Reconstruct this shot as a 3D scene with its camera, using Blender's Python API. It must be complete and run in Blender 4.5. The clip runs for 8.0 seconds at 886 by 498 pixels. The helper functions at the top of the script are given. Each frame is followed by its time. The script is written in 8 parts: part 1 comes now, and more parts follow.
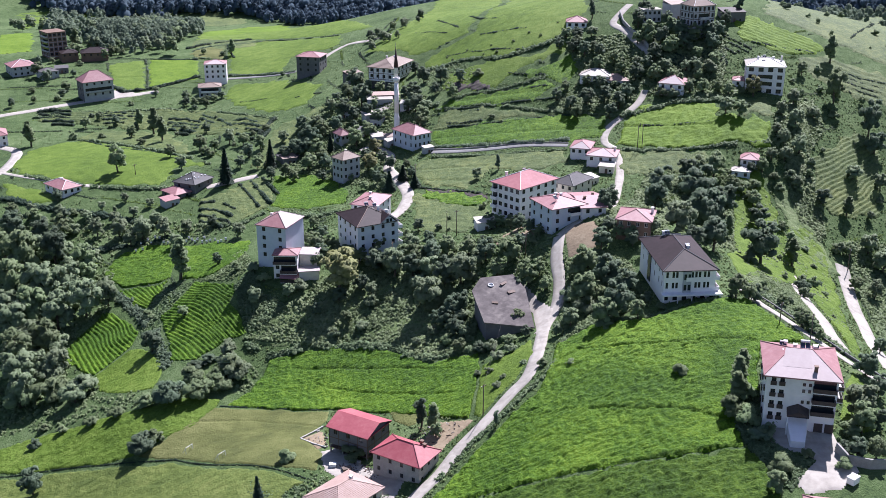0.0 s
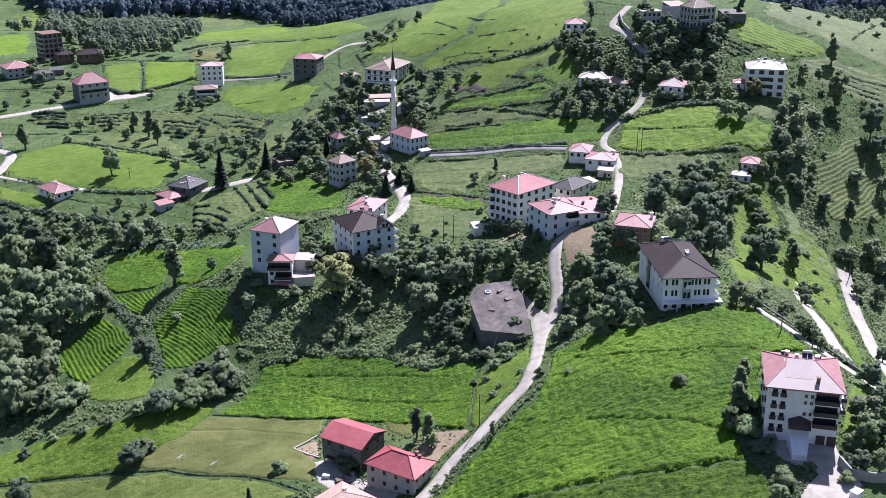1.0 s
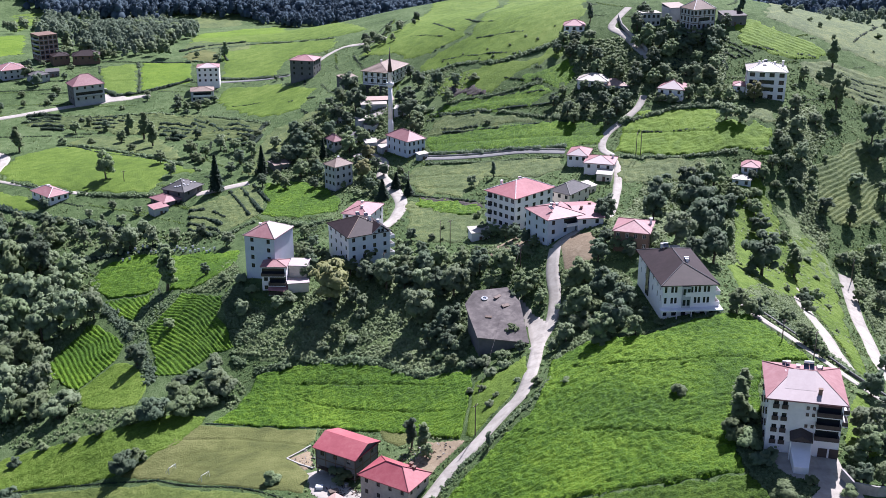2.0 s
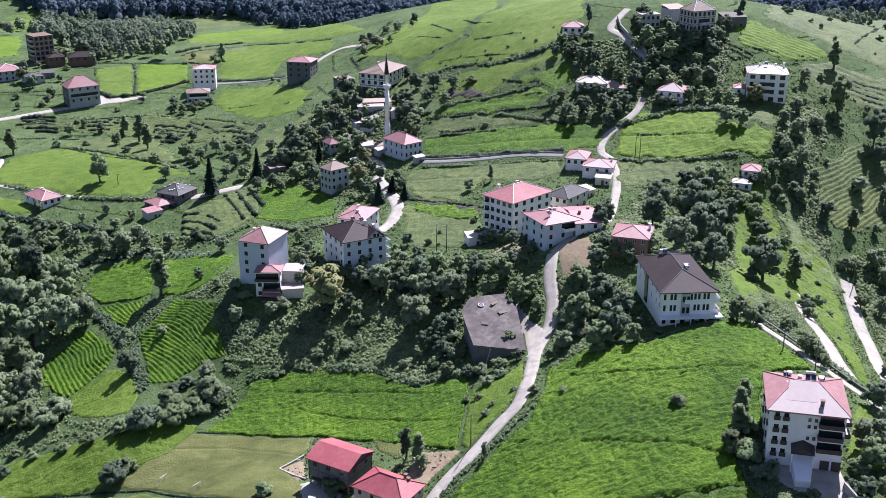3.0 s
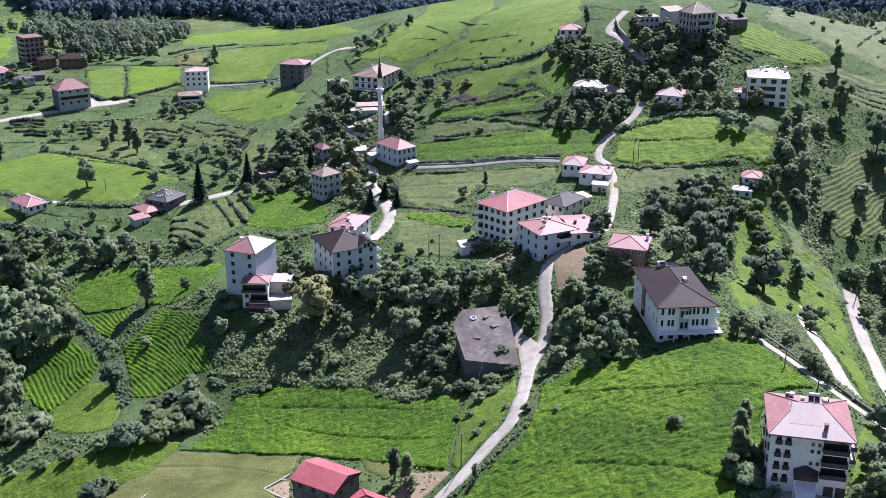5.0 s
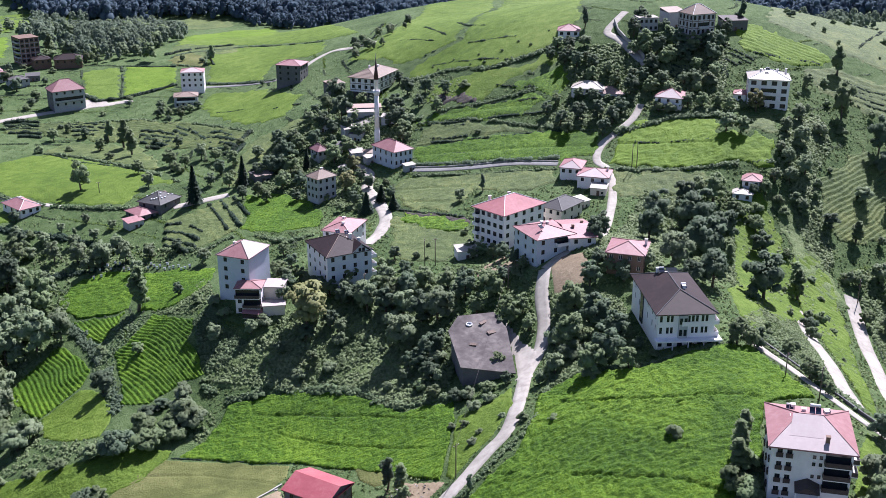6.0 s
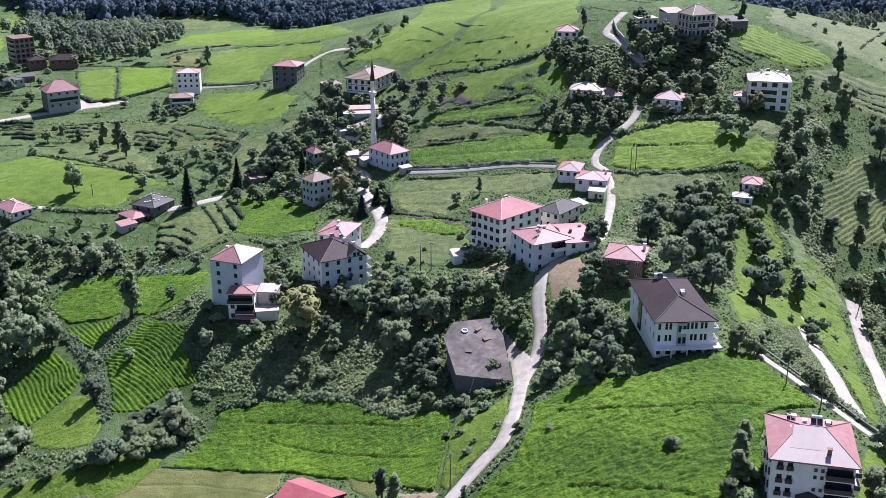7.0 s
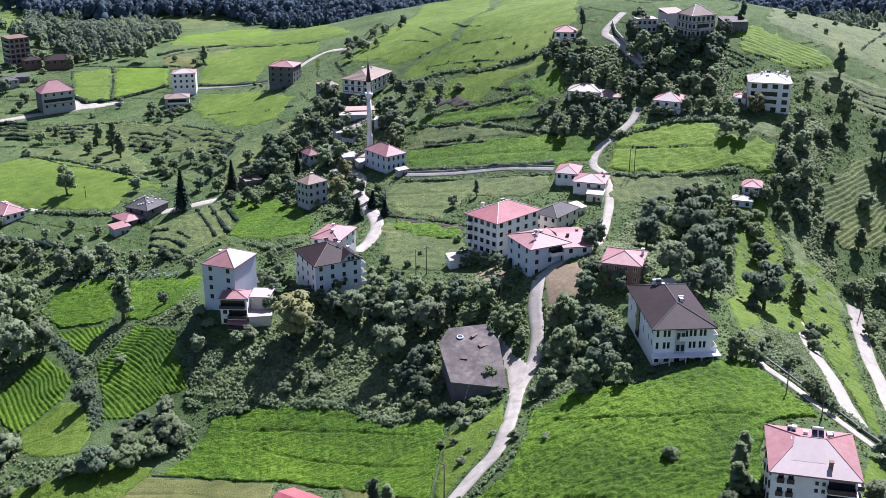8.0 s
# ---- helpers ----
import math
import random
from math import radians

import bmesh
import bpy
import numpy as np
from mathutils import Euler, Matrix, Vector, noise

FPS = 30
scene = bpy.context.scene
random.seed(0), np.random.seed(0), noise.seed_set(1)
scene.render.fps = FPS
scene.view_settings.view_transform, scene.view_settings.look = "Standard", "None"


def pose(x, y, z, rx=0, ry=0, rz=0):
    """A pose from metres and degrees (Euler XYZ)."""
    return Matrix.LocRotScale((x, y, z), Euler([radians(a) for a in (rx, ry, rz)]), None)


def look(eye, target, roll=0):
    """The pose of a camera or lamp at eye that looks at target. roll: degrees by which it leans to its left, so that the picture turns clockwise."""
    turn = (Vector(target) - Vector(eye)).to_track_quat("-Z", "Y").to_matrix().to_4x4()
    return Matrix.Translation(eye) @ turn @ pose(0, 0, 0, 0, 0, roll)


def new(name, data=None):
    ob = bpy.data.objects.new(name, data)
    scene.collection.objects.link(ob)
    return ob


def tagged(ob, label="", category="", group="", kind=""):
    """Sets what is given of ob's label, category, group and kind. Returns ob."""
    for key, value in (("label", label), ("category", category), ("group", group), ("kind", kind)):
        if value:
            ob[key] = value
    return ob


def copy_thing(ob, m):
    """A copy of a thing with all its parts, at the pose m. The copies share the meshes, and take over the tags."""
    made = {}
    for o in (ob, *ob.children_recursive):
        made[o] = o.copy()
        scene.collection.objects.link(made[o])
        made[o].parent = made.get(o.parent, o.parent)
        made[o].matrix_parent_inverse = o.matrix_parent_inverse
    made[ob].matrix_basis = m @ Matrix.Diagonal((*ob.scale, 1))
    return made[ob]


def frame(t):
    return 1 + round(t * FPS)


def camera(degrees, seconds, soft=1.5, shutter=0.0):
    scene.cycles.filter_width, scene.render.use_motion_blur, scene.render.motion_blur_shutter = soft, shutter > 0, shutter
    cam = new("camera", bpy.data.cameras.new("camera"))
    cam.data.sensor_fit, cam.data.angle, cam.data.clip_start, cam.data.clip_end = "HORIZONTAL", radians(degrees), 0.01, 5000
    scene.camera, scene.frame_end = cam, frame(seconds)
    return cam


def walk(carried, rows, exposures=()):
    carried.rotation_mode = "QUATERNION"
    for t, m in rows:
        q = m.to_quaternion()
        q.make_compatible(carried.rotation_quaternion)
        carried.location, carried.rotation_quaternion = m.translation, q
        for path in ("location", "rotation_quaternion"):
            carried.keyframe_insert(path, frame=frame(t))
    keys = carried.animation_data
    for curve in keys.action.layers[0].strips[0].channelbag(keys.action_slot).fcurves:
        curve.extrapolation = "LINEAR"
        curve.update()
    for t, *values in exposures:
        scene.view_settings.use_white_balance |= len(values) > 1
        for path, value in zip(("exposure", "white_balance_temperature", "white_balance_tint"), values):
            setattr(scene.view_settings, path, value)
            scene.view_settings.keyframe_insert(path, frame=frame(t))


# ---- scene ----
cam = camera(44.423, 8.0, soft=0.7)
PATH = [  # seconds, place, turn
    (0.0, 0.000, 0.000, 150.000, 69.5424, -0.0459, 0.0171),
    (0.5, 0.566, 2.453, 150.058, 69.5430, -0.0462, 0.0200),
    (1.0, 1.140, 4.903, 150.108, 69.5419, -0.0470, 0.0234),
    (1.5, 1.721, 7.347, 150.149, 69.5389, -0.0485, 0.0273),
    (2.0, 2.311, 9.787, 150.182, 69.5342, -0.0505, 0.0317),
    (2.5, 2.908, 12.223, 150.207, 69.5276, -0.0532, 0.0366),
    (3.0, 3.514, 14.655, 150.224, 69.5193, -0.0564, 0.0420),
    (3.5, 4.127, 17.082, 150.233, 69.5091, -0.0603, 0.0480),
    (4.0, 4.748, 19.505, 150.233, 69.4972, -0.0648, 0.0544),
    (4.5, 5.378, 21.923, 150.225, 69.4835, -0.0698, 0.0614),
    (5.0, 6.015, 24.337, 150.209, 69.4680, -0.0755, 0.0689),
    (5.5, 6.660, 26.746, 150.185, 69.4507, -0.0817, 0.0769),
    (6.0, 7.313, 29.152, 150.152, 69.4316, -0.0886, 0.0854),
    (6.5, 7.974, 31.552, 150.111, 69.4107, -0.0960, 0.0945),
    (7.0, 8.643, 33.949, 150.062, 69.3880, -0.1041, 0.1040),
    (7.5, 9.320, 36.341, 150.005, 69.3635, -0.1127, 0.1141),
    (8.0, 10.005, 38.728, 149.940, 69.3372, -0.1219, 0.1247),
]
walk(cam, [(t, pose(x, y, z, rx, ry, rz)) for t, x, y, z, rx, ry, rz in PATH], exposures=[(0.0, 0.93, 5680, 25), (8.0, 0.93, 5680, 25)])

# ---- light ----
SUN_FROM = Vector((0.29, 0.59, 0.75)).normalized()
world = bpy.data.worlds.new("world")
scene.world = world
world.use_nodes = True
sky = world.node_tree.nodes.new("ShaderNodeTexSky")
sky.sky_type, sky.sun_disc = "NISHITA", False
sky.sun_elevation = math.asin(SUN_FROM.z)
sky.sun_rotation = math.atan2(SUN_FROM.x, SUN_FROM.y)
world.node_tree.nodes["Background"].inputs["Strength"].default_value = 0.055
world.node_tree.links.new(sky.outputs["Color"], world.node_tree.nodes["Background"].inputs["Color"])
sun = new("sun", bpy.data.lights.new("sun", "SUN"))
sun.data.energy, sun.data.angle, sun.data.color = 5.3, radians(0.55), (1.0, 0.95, 0.86)
sun.matrix_world = look(SUN_FROM * 500, (0, 0, 0))


# ---- materials ----
def socket(node, *names):
    for n in names:
        if n in node.inputs:
            return node.inputs[n]


def surface(name, tones, grain=1.0, patch=0.1, rough=0.8, bump=0.3, metal=0.0, vary=0.0, spread=0.25, translucent=0.0, spec=0.4, stretch=(1, 1, 1), reach=0.1, island=0.0, mottle=0.0):
    """A material of three tones: dark, middle, light, mixed by a fine grain and by large patches."""
    m = bpy.data.materials.new(name)
    m.use_nodes = True
    nt = m.node_tree
    N, L = nt.nodes, nt.links
    bsdf = N["Principled BSDF"]
    geo = N.new("ShaderNodeNewGeometry")
    mapping = N.new("ShaderNodeMapping")
    mapping.inputs["Scale"].default_value = stretch
    L.new(geo.outputs["Position"], mapping.inputs["Vector"])
    fine = N.new("ShaderNodeTexNoise")
    fine.inputs["Scale"].default_value, fine.inputs["Detail"].default_value, fine.inputs["Roughness"].default_value = grain, 5, 0.65
    big = N.new("ShaderNodeTexNoise")
    big.inputs["Scale"].default_value, big.inputs["Detail"].default_value = patch, 4
    for n in (fine, big):
        L.new(mapping.outputs["Vector"], n.inputs["Vector"])
    add = N.new("ShaderNodeMath")
    add.operation = "ADD"
    L.new(fine.outputs["Fac"], add.inputs[0])
    L.new(big.outputs["Fac"], add.inputs[1])
    total = add
    if mottle:
        mid_noise = N.new("ShaderNodeTexNoise")
        mid_noise.inputs["Scale"].default_value, mid_noise.inputs["Detail"].default_value, mid_noise.inputs["Distortion"].default_value = mottle, 3, 0.6
        L.new(mapping.outputs["Vector"], mid_noise.inputs["Vector"])
        total = N.new("ShaderNodeMath")
        total.operation = "ADD"
        L.new(add.outputs[0], total.inputs[0])
        L.new(mid_noise.outputs["Fac"], total.inputs[1])
    half = N.new("ShaderNodeMath")
    half.operation = "MULTIPLY"
    half.inputs[1].default_value = 1 / 3 if mottle else 0.5
    L.new(total.outputs[0], half.inputs[0])
    ramp = N.new("ShaderNodeValToRGB")
    e = ramp.color_ramp.elements
    spread *= 0.72 if mottle else 1.0
    e[0].position, e[1].position = 0.5 - spread, 0.5 + spread
    e[0].color, e[1].color = (*tones[0], 1), (*tones[2], 1)
    mid = e.new(0.5)
    mid.color = (*tones[1], 1)
    L.new(half.outputs[0], ramp.inputs["Fac"])
    colour = ramp.outputs["Color"]
    if vary or island:
        hsv = N.new("ShaderNodeHueSaturation")
        rand = N.new("ShaderNodeMapRange")
        if island:
            L.new(geo.outputs["Random Per Island"], rand.inputs["Value"])
        else:
            info = N.new("ShaderNodeObjectInfo")
            L.new(info.outputs["Random"], rand.inputs["Value"])
        amount = island or vary
        rand.inputs["To Min"].default_value, rand.inputs["To Max"].default_value = 1 - amount, 1 + amount
        L.new(rand.outputs["Result"], hsv.inputs["Value"])
        if vary:
            info2 = N.new("ShaderNodeObjectInfo")
            hue = N.new("ShaderNodeMapRange")
            hue.inputs["To Min"].default_value, hue.inputs["To Max"].default_value = 0.5 - 0.010 * vary / 0.3, 0.5 + 0.008 * vary / 0.3
            L.new(info2.outputs["Random"], hue.inputs["Value"])
            L.new(hue.outputs["Result"], hsv.inputs["Hue"])
        L.new(colour, hsv.inputs["Color"])
        colour = hsv.outputs["Color"]
    L.new(colour, bsdf.inputs["Base Color"])
    bsdf.inputs["Roughness"].default_value = rough
    bsdf.inputs["Metallic"].default_value = metal
    s = socket(bsdf, "Specular IOR Level", "Specular")
    s.default_value = spec
    if bump:
        b = N.new("ShaderNodeBump")
        b.inputs["Strength"].default_value, b.inputs["Distance"].default_value = bump, reach
        L.new(fine.outputs["Fac"], b.inputs["Height"])
        L.new(b.outputs["Normal"], bsdf.inputs["Normal"])
    if translucent:
        t = N.new("ShaderNodeBsdfTranslucent")
        L.new(colour, t.inputs["Color"])
        mix = N.new("ShaderNodeMixShader")
        mix.inputs["Fac"].default_value = translucent
        L.new(bsdf.outputs["BSDF"], mix.inputs[1])
        L.new(t.outputs["BSDF"], mix.inputs[2])
        L.new(mix.outputs["Shader"], N["Material Output"].inputs["Surface"])
    return m


MAT = {}


def mat(name, *a, **k):
    MAT[name] = surface(name, *a, **k)


mat("ground", ((0.046, 0.078, 0.028), (0.08, 0.128, 0.044), (0.122, 0.172, 0.072)), 2.2, 0.04, 0.9, 1.0, reach=0.6, spread=0.13, spec=0.12, mottle=0.35)
mat("tea_bright", ((0.042, 0.104, 0.008), (0.088, 0.184, 0.01), (0.168, 0.29, 0.02)), 2.2, 0.05, 0.62, 0.9, reach=0.8, spread=0.14, translucent=0.15, spec=0.12, mottle=0.8)
mat("tea_deep", ((0.03, 0.072, 0.007), (0.062, 0.126, 0.01), (0.115, 0.198, 0.018)), 2.2, 0.05, 0.62, 0.9, reach=0.8, spread=0.14, translucent=0.15, spec=0.12, mottle=0.8)
mat("tea_dull", ((0.056, 0.09, 0.029), (0.106, 0.147, 0.048), (0.18, 0.214, 0.068)), 1.8, 0.05, 0.65, 0.9, reach=0.5, spread=0.18, translucent=0.1, spec=0.12, mottle=0.4)
mat("tea_pruned", ((0.072, 0.086, 0.026), (0.11, 0.124, 0.038), (0.158, 0.168, 0.06)), 2.2, 0.05, 0.8, 0.9, reach=0.4, spread=0.15, spec=0.12, mottle=0.16)
mat("meadow_rough", ((0.072, 0.104, 0.024), (0.112, 0.150, 0.034), (0.165, 0.200, 0.054)), 1.8, 0.05, 0.75, 0.9, reach=0.4, spread=0.16, spec=0.12, mottle=0.3)
mat("grass_lit", ((0.07, 0.124, 0.014), (0.114, 0.186, 0.022), (0.168, 0.242, 0.042)), 1.6, 0.03, 0.7, 0.9, reach=0.5, spread=0.16, translucent=0.12, spec=0.12, mottle=0.22)
mat("meadow_pale", ((0.08, 0.15, 0.01), (0.125, 0.212, 0.015), (0.172, 0.262, 0.03)), 1.7, 0.04, 0.7, 0.8, reach=0.45, spread=0.16, translucent=0.12, spec=0.12, mottle=0.22)
mat("concrete_pale", ((0.229, 0.211, 0.182), (0.353, 0.326, 0.280), (0.457, 0.426, 0.373)), 0.8, 0.12, 0.85, 0.15, reach=0.05, mottle=0.4)
mat("asphalt", ((0.10, 0.10, 0.10), (0.17, 0.17, 0.165), (0.25, 0.245, 0.235)), 1.0, 0.15, 0.85, 0.2, reach=0.04)
mat("earth", ((0.125, 0.095, 0.06), (0.235, 0.182, 0.115), (0.335, 0.28, 0.185)), 0.9, 0.12, 0.95, 0.6, reach=0.3)
mat("earth_dark", ((0.035, 0.030, 0.028), (0.062, 0.053, 0.048), (0.10, 0.087, 0.077)), 1.2, 0.15, 0.95, 0.8, reach=0.4, mottle=0.5)
mat("bark", ((0.05, 0.04, 0.03), (0.10, 0.08, 0.06), (0.17, 0.14, 0.11)), 3.0, 0.5, 0.9, 0.6, reach=0.05, stretch=(1, 1, 0.3))
LEAF = dict(spec=0.15, rough=0.65, bump=0.0, spread=0.3, translucent=0.45, vary=0.24)
mat("leaf_dark", ((0.078, 0.12, 0.074), (0.132, 0.184, 0.112), (0.205, 0.262, 0.166)), 0.8, 0.2, **LEAF)
mat("leaf_mid", ((0.122, 0.172, 0.082), (0.204, 0.266, 0.13), (0.312, 0.368, 0.206)), 0.8, 0.2, **LEAF)
mat("leaf_light", ((0.138, 0.19, 0.104), (0.228, 0.288, 0.162), (0.34, 0.39, 0.25)), 0.8, 0.2, **LEAF)
mat("leaf_yellow", ((0.166, 0.181, 0.077), (0.265, 0.275, 0.122), (0.384, 0.369, 0.2)), 0.8, 0.2, **LEAF)
# Spruce needles; also lends terrace edges and scrub their painted shade.
mat("needle_and_shade", ((0.026, 0.048, 0.034), (0.046, 0.078, 0.05), (0.075, 0.116, 0.075)), 2.0, 0.3, **LEAF)
mat("scrub", ((0.07, 0.112, 0.052), (0.132, 0.19, 0.092), (0.222, 0.28, 0.14)), 0.6, 0.06, 0.6, 0.0, translucent=0.3, spread=0.22, island=0.25, spec=0.12)
mat("scrub_light", ((0.106, 0.152, 0.07), (0.19, 0.25, 0.116), (0.292, 0.338, 0.176)), 0.6, 0.06, 0.6, 0.0, translucent=0.35, spread=0.22, island=0.12, spec=0.12)
mat("hazel", ((0.086, 0.136, 0.044), (0.166, 0.232, 0.084), (0.272, 0.328, 0.15)), 1.6, 0.08, 0.6, 0.9, reach=0.6, translucent=0.2, spread=0.16, spec=0.12, mottle=0.4)
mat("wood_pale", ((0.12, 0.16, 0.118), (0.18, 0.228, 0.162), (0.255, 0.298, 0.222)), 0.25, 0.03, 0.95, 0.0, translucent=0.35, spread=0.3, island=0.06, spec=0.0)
# The blue lift in these tones stands in for haze over distant woods.
mat("wood_hazed", ((0.06, 0.086, 0.108), (0.088, 0.122, 0.15), (0.125, 0.165, 0.196)), 0.25, 0.03, 0.95, 0.0, translucent=0.2, spread=0.25, island=0.15, spec=0.0)
ROOF = dict(rough=0.55, bump=0.25, reach=0.05, spec=0.4, spread=0.28)
mat("roof_pink", ((0.232, 0.104, 0.106), (0.305, 0.148, 0.15), (0.38, 0.222, 0.222)), 1.2, 0.12, **{**ROOF, "rough": 0.6, "spec": 0.4}, mottle=0.5)
# Sun glare on front slopes put into a pale pink; terraces share it.
mat("roof_pale_and_glare", ((0.36, 0.295, 0.285), (0.42, 0.355, 0.345), (0.48, 0.42, 0.41)), 1.0, 0.12, **{**ROOF, "rough": 0.68, "spec": 0.25})
mat("roof_rose", ((0.275, 0.098, 0.104), (0.362, 0.142, 0.15), (0.435, 0.202, 0.212)), 1.2, 0.12, **{**ROOF, "rough": 0.7, "spec": 0.3}, mottle=0.5)
mat("roof_red", ((0.25, 0.048, 0.06), (0.33, 0.076, 0.09), (0.39, 0.128, 0.132)), 1.2, 0.12, **ROOF, mottle=0.5)
mat("roof_pale", ((0.3, 0.262, 0.225), (0.37, 0.335, 0.285), (0.44, 0.42, 0.36)), 1.0, 0.12, **ROOF)
mat("roof_brown", ((0.022, 0.014, 0.013), (0.030, 0.020, 0.021), (0.043, 0.028, 0.029)), 1.0, 0.12, 0.6, 0.25, reach=0.05, mottle=0.5, spec=0.15)
mat("roof_grey", ((0.052, 0.05, 0.051), (0.085, 0.082, 0.083), (0.135, 0.13, 0.128)), 1.0, 0.12, 0.75, 0.4, reach=0.08)
mat("roof_tan", ((0.16, 0.115, 0.09), (0.23, 0.17, 0.135), (0.31, 0.245, 0.2)), 1.5, 0.2, 0.7, 0.4, reach=0.06)
mat("roof_tile", ((0.27, 0.175, 0.145), (0.36, 0.25, 0.21), (0.44, 0.335, 0.295)), 1.5, 0.2, 0.7, 0.3, reach=0.05)
mat("slab_dark", ((0.05, 0.043, 0.041), (0.118, 0.103, 0.098), (0.245, 0.22, 0.195)), 0.7, 0.12, 0.9, 0.3, reach=0.06, mottle=0.35)
WALL = dict(rough=0.85, bump=0.1, reach=0.03, spread=0.3)
mat("wall_white", ((0.658, 0.639, 0.637), (0.806, 0.783, 0.790), (0.870, 0.845, 0.859)), 0.7, 0.12, **WALL)
mat("wall_blue", ((0.42, 0.47, 0.55), (0.52, 0.57, 0.65), (0.60, 0.65, 0.71)), 0.7, 0.12, **WALL)
mat("wall_grey", ((0.30, 0.31, 0.33), (0.40, 0.41, 0.43), (0.50, 0.51, 0.52)), 0.7, 0.12, **WALL)
mat("wall_cream", ((0.55, 0.50, 0.42), (0.66, 0.61, 0.53), (0.74, 0.70, 0.63)), 0.7, 0.12, **WALL)
mat("wall_brick", ((0.122, 0.072, 0.054), (0.177, 0.112, 0.083), (0.220, 0.158, 0.122)), 2.5, 0.2, **WALL)
mat("wall_dark", ((0.088, 0.088, 0.096), (0.136, 0.136, 0.144), (0.192, 0.192, 0.200)), 0.9, 0.2, **WALL)
mat("trim_dark", ((0.035, 0.025, 0.025), (0.06, 0.045, 0.042), (0.09, 0.07, 0.065)), 2.0, 0.3, 0.6, 0.1)
mat("timber_brown", ((0.07, 0.04, 0.03), (0.11, 0.07, 0.05), (0.16, 0.11, 0.08)), 2.0, 0.3, 0.7, 0.2)
mat("stone", ((0.22, 0.21, 0.20), (0.33, 0.32, 0.30), (0.46, 0.44, 0.41)), 1.2, 0.2, 0.9, 0.5, reach=0.1)
mat("white_paint", ((0.70, 0.70, 0.69), (0.79, 0.79, 0.78), (0.83, 0.83, 0.82)), 1.0, 0.3, 0.5, 0.05)
mat("glass", ((0.012, 0.015, 0.02), (0.02, 0.024, 0.03), (0.03, 0.036, 0.044)), 0.5, 0.2, 0.08, 0.0, spec=0.35)
mat("steel", ((0.35, 0.36, 0.37), (0.45, 0.46, 0.47), (0.55, 0.56, 0.57)), 2.0, 0.3, 0.35, 0.05, metal=0.9)
mat("panel_blue", ((0.012, 0.016, 0.03), (0.02, 0.026, 0.05), (0.03, 0.04, 0.07)), 2.0, 0.3, 0.15, 0.0, spec=0.6)
mat("lead_dark", ((0.04, 0.018, 0.02), (0.065, 0.03, 0.033), (0.09, 0.045, 0.05)), 1.5, 0.3, 0.5, 0.1)
mat("pole_wood", ((0.08, 0.06, 0.045), (0.13, 0.10, 0.08), (0.19, 0.16, 0.13)), 2.0, 0.3, 0.85, 0.2)
mat("hive_white", ((0.60, 0.62, 0.64), (0.72, 0.74, 0.76), (0.80, 0.81, 0.82)), 2.0, 0.3, 0.7, 0.05)

# ---- the lie of the land ----
LX0, LX1, LY0, LY1, LN = -250.0, 250.0, 170.0, 680.0, 10
LATTICE = [
    [-56.3, -43.3, -29.2, -12.9, 2.5, 21.5, 28.4, 20.0, 0.3, -24.7],
    [-43.8, -35.2, -26.1, -14.7, -7.9, 24.4, 46.2, 16.5, -8.3, -26.8],
    [-31.3, -25.9, -21.0, -14.4, -4.9, 32.5, 45.9, -0.6, -15.2, -21.9],
    [-18.2, -14.0, -10.0, 3.7, 21.6, 37.6, 31.8, 3.1, -4.6, -7.1],
    [-5.5, 2.8, 7.4, 13.1, 22.6, 31.6, 35.2, 30.6, 22.7, 15.4],
    [3.8, 13.8, 20.3, 19.1, 22.0, 39.8, 51.7, 60.9, 53.4, 38.9],
    [10.6, 11.5, 12.9, 24.9, 44.7, 67.6, 86.6, 82.9, 69.7, 53.6],
    [17.6, 15.2, 12.7, 25.1, 50.9, 69.5, 84.3, 82.8, 71.6, 56.9],
    [23.4, 22.7, 20.0, 29.0, 52.2, 64.3, 70.5, 70.1, 61.5, 49.1],
    [26.7, 26.9, 28.4, 35.5, 48.1, 56.1, 57.6, 54.1, 45.7, 35.3],
]
KNOLLS = [(45, 318, 22, 11.2), (-60, 330, 22, 12.4), (33, 297, 22, -10.7), (-15, 535, 22, -9.7), (-46, 231, 22, 12.2), (-84, 278, 22, 10.5), (26, 351, 22, -5.8), (126, 409, 22, 9.1)]


def spline(u):
    u = np.abs(u)
    return np.where(u < 1, 2 / 3 - u * u + u ** 3 / 2, np.where(u < 2, (2 - u) ** 3 / 6, 0.0))


def smooth(a, b, v):
    k = np.clip((v - a) / (b - a), 0, 1)
    return k * k * (3 - 2 * k)


def land(x, y):
    """Height of the ground: a spur with the village on it, a valley on either side, wooded hills behind."""
    x, y = np.broadcast_arrays(np.asarray(x, float), np.asarray(y, float))
    u = (np.clip(x, LX0, LX1) - LX0) / (LX1 - LX0) * (LN - 1)
    v = (np.clip(y, LY0, LY1) - LY0) / (LY1 - LY0) * (LN - 1)
    bx = np.stack([spline(u - i) for i in range(LN)])
    by = np.stack([spline(v - i) for i in range(LN)])
    z = np.einsum("i...,ij,j...->...", by / by.sum(0), np.array(LATTICE), bx / bx.sum(0))
    for kx, ky, r, top in KNOLLS:
        z = z + top * np.exp(-((x - kx) ** 2 + (y - ky) ** 2) / (2 * r * r))
    k = smooth(720, 950, y)
    z = z * (1 - k) + 4 * k
    z = z + 190 * smooth(960, 1500, y)
    side = np.maximum(np.abs(x) - 260, 0)
    return z + np.minimum(side * 0.05, 60) * smooth(0, 200, side)


def ground_z(x, y):
    return float(land(x, y))


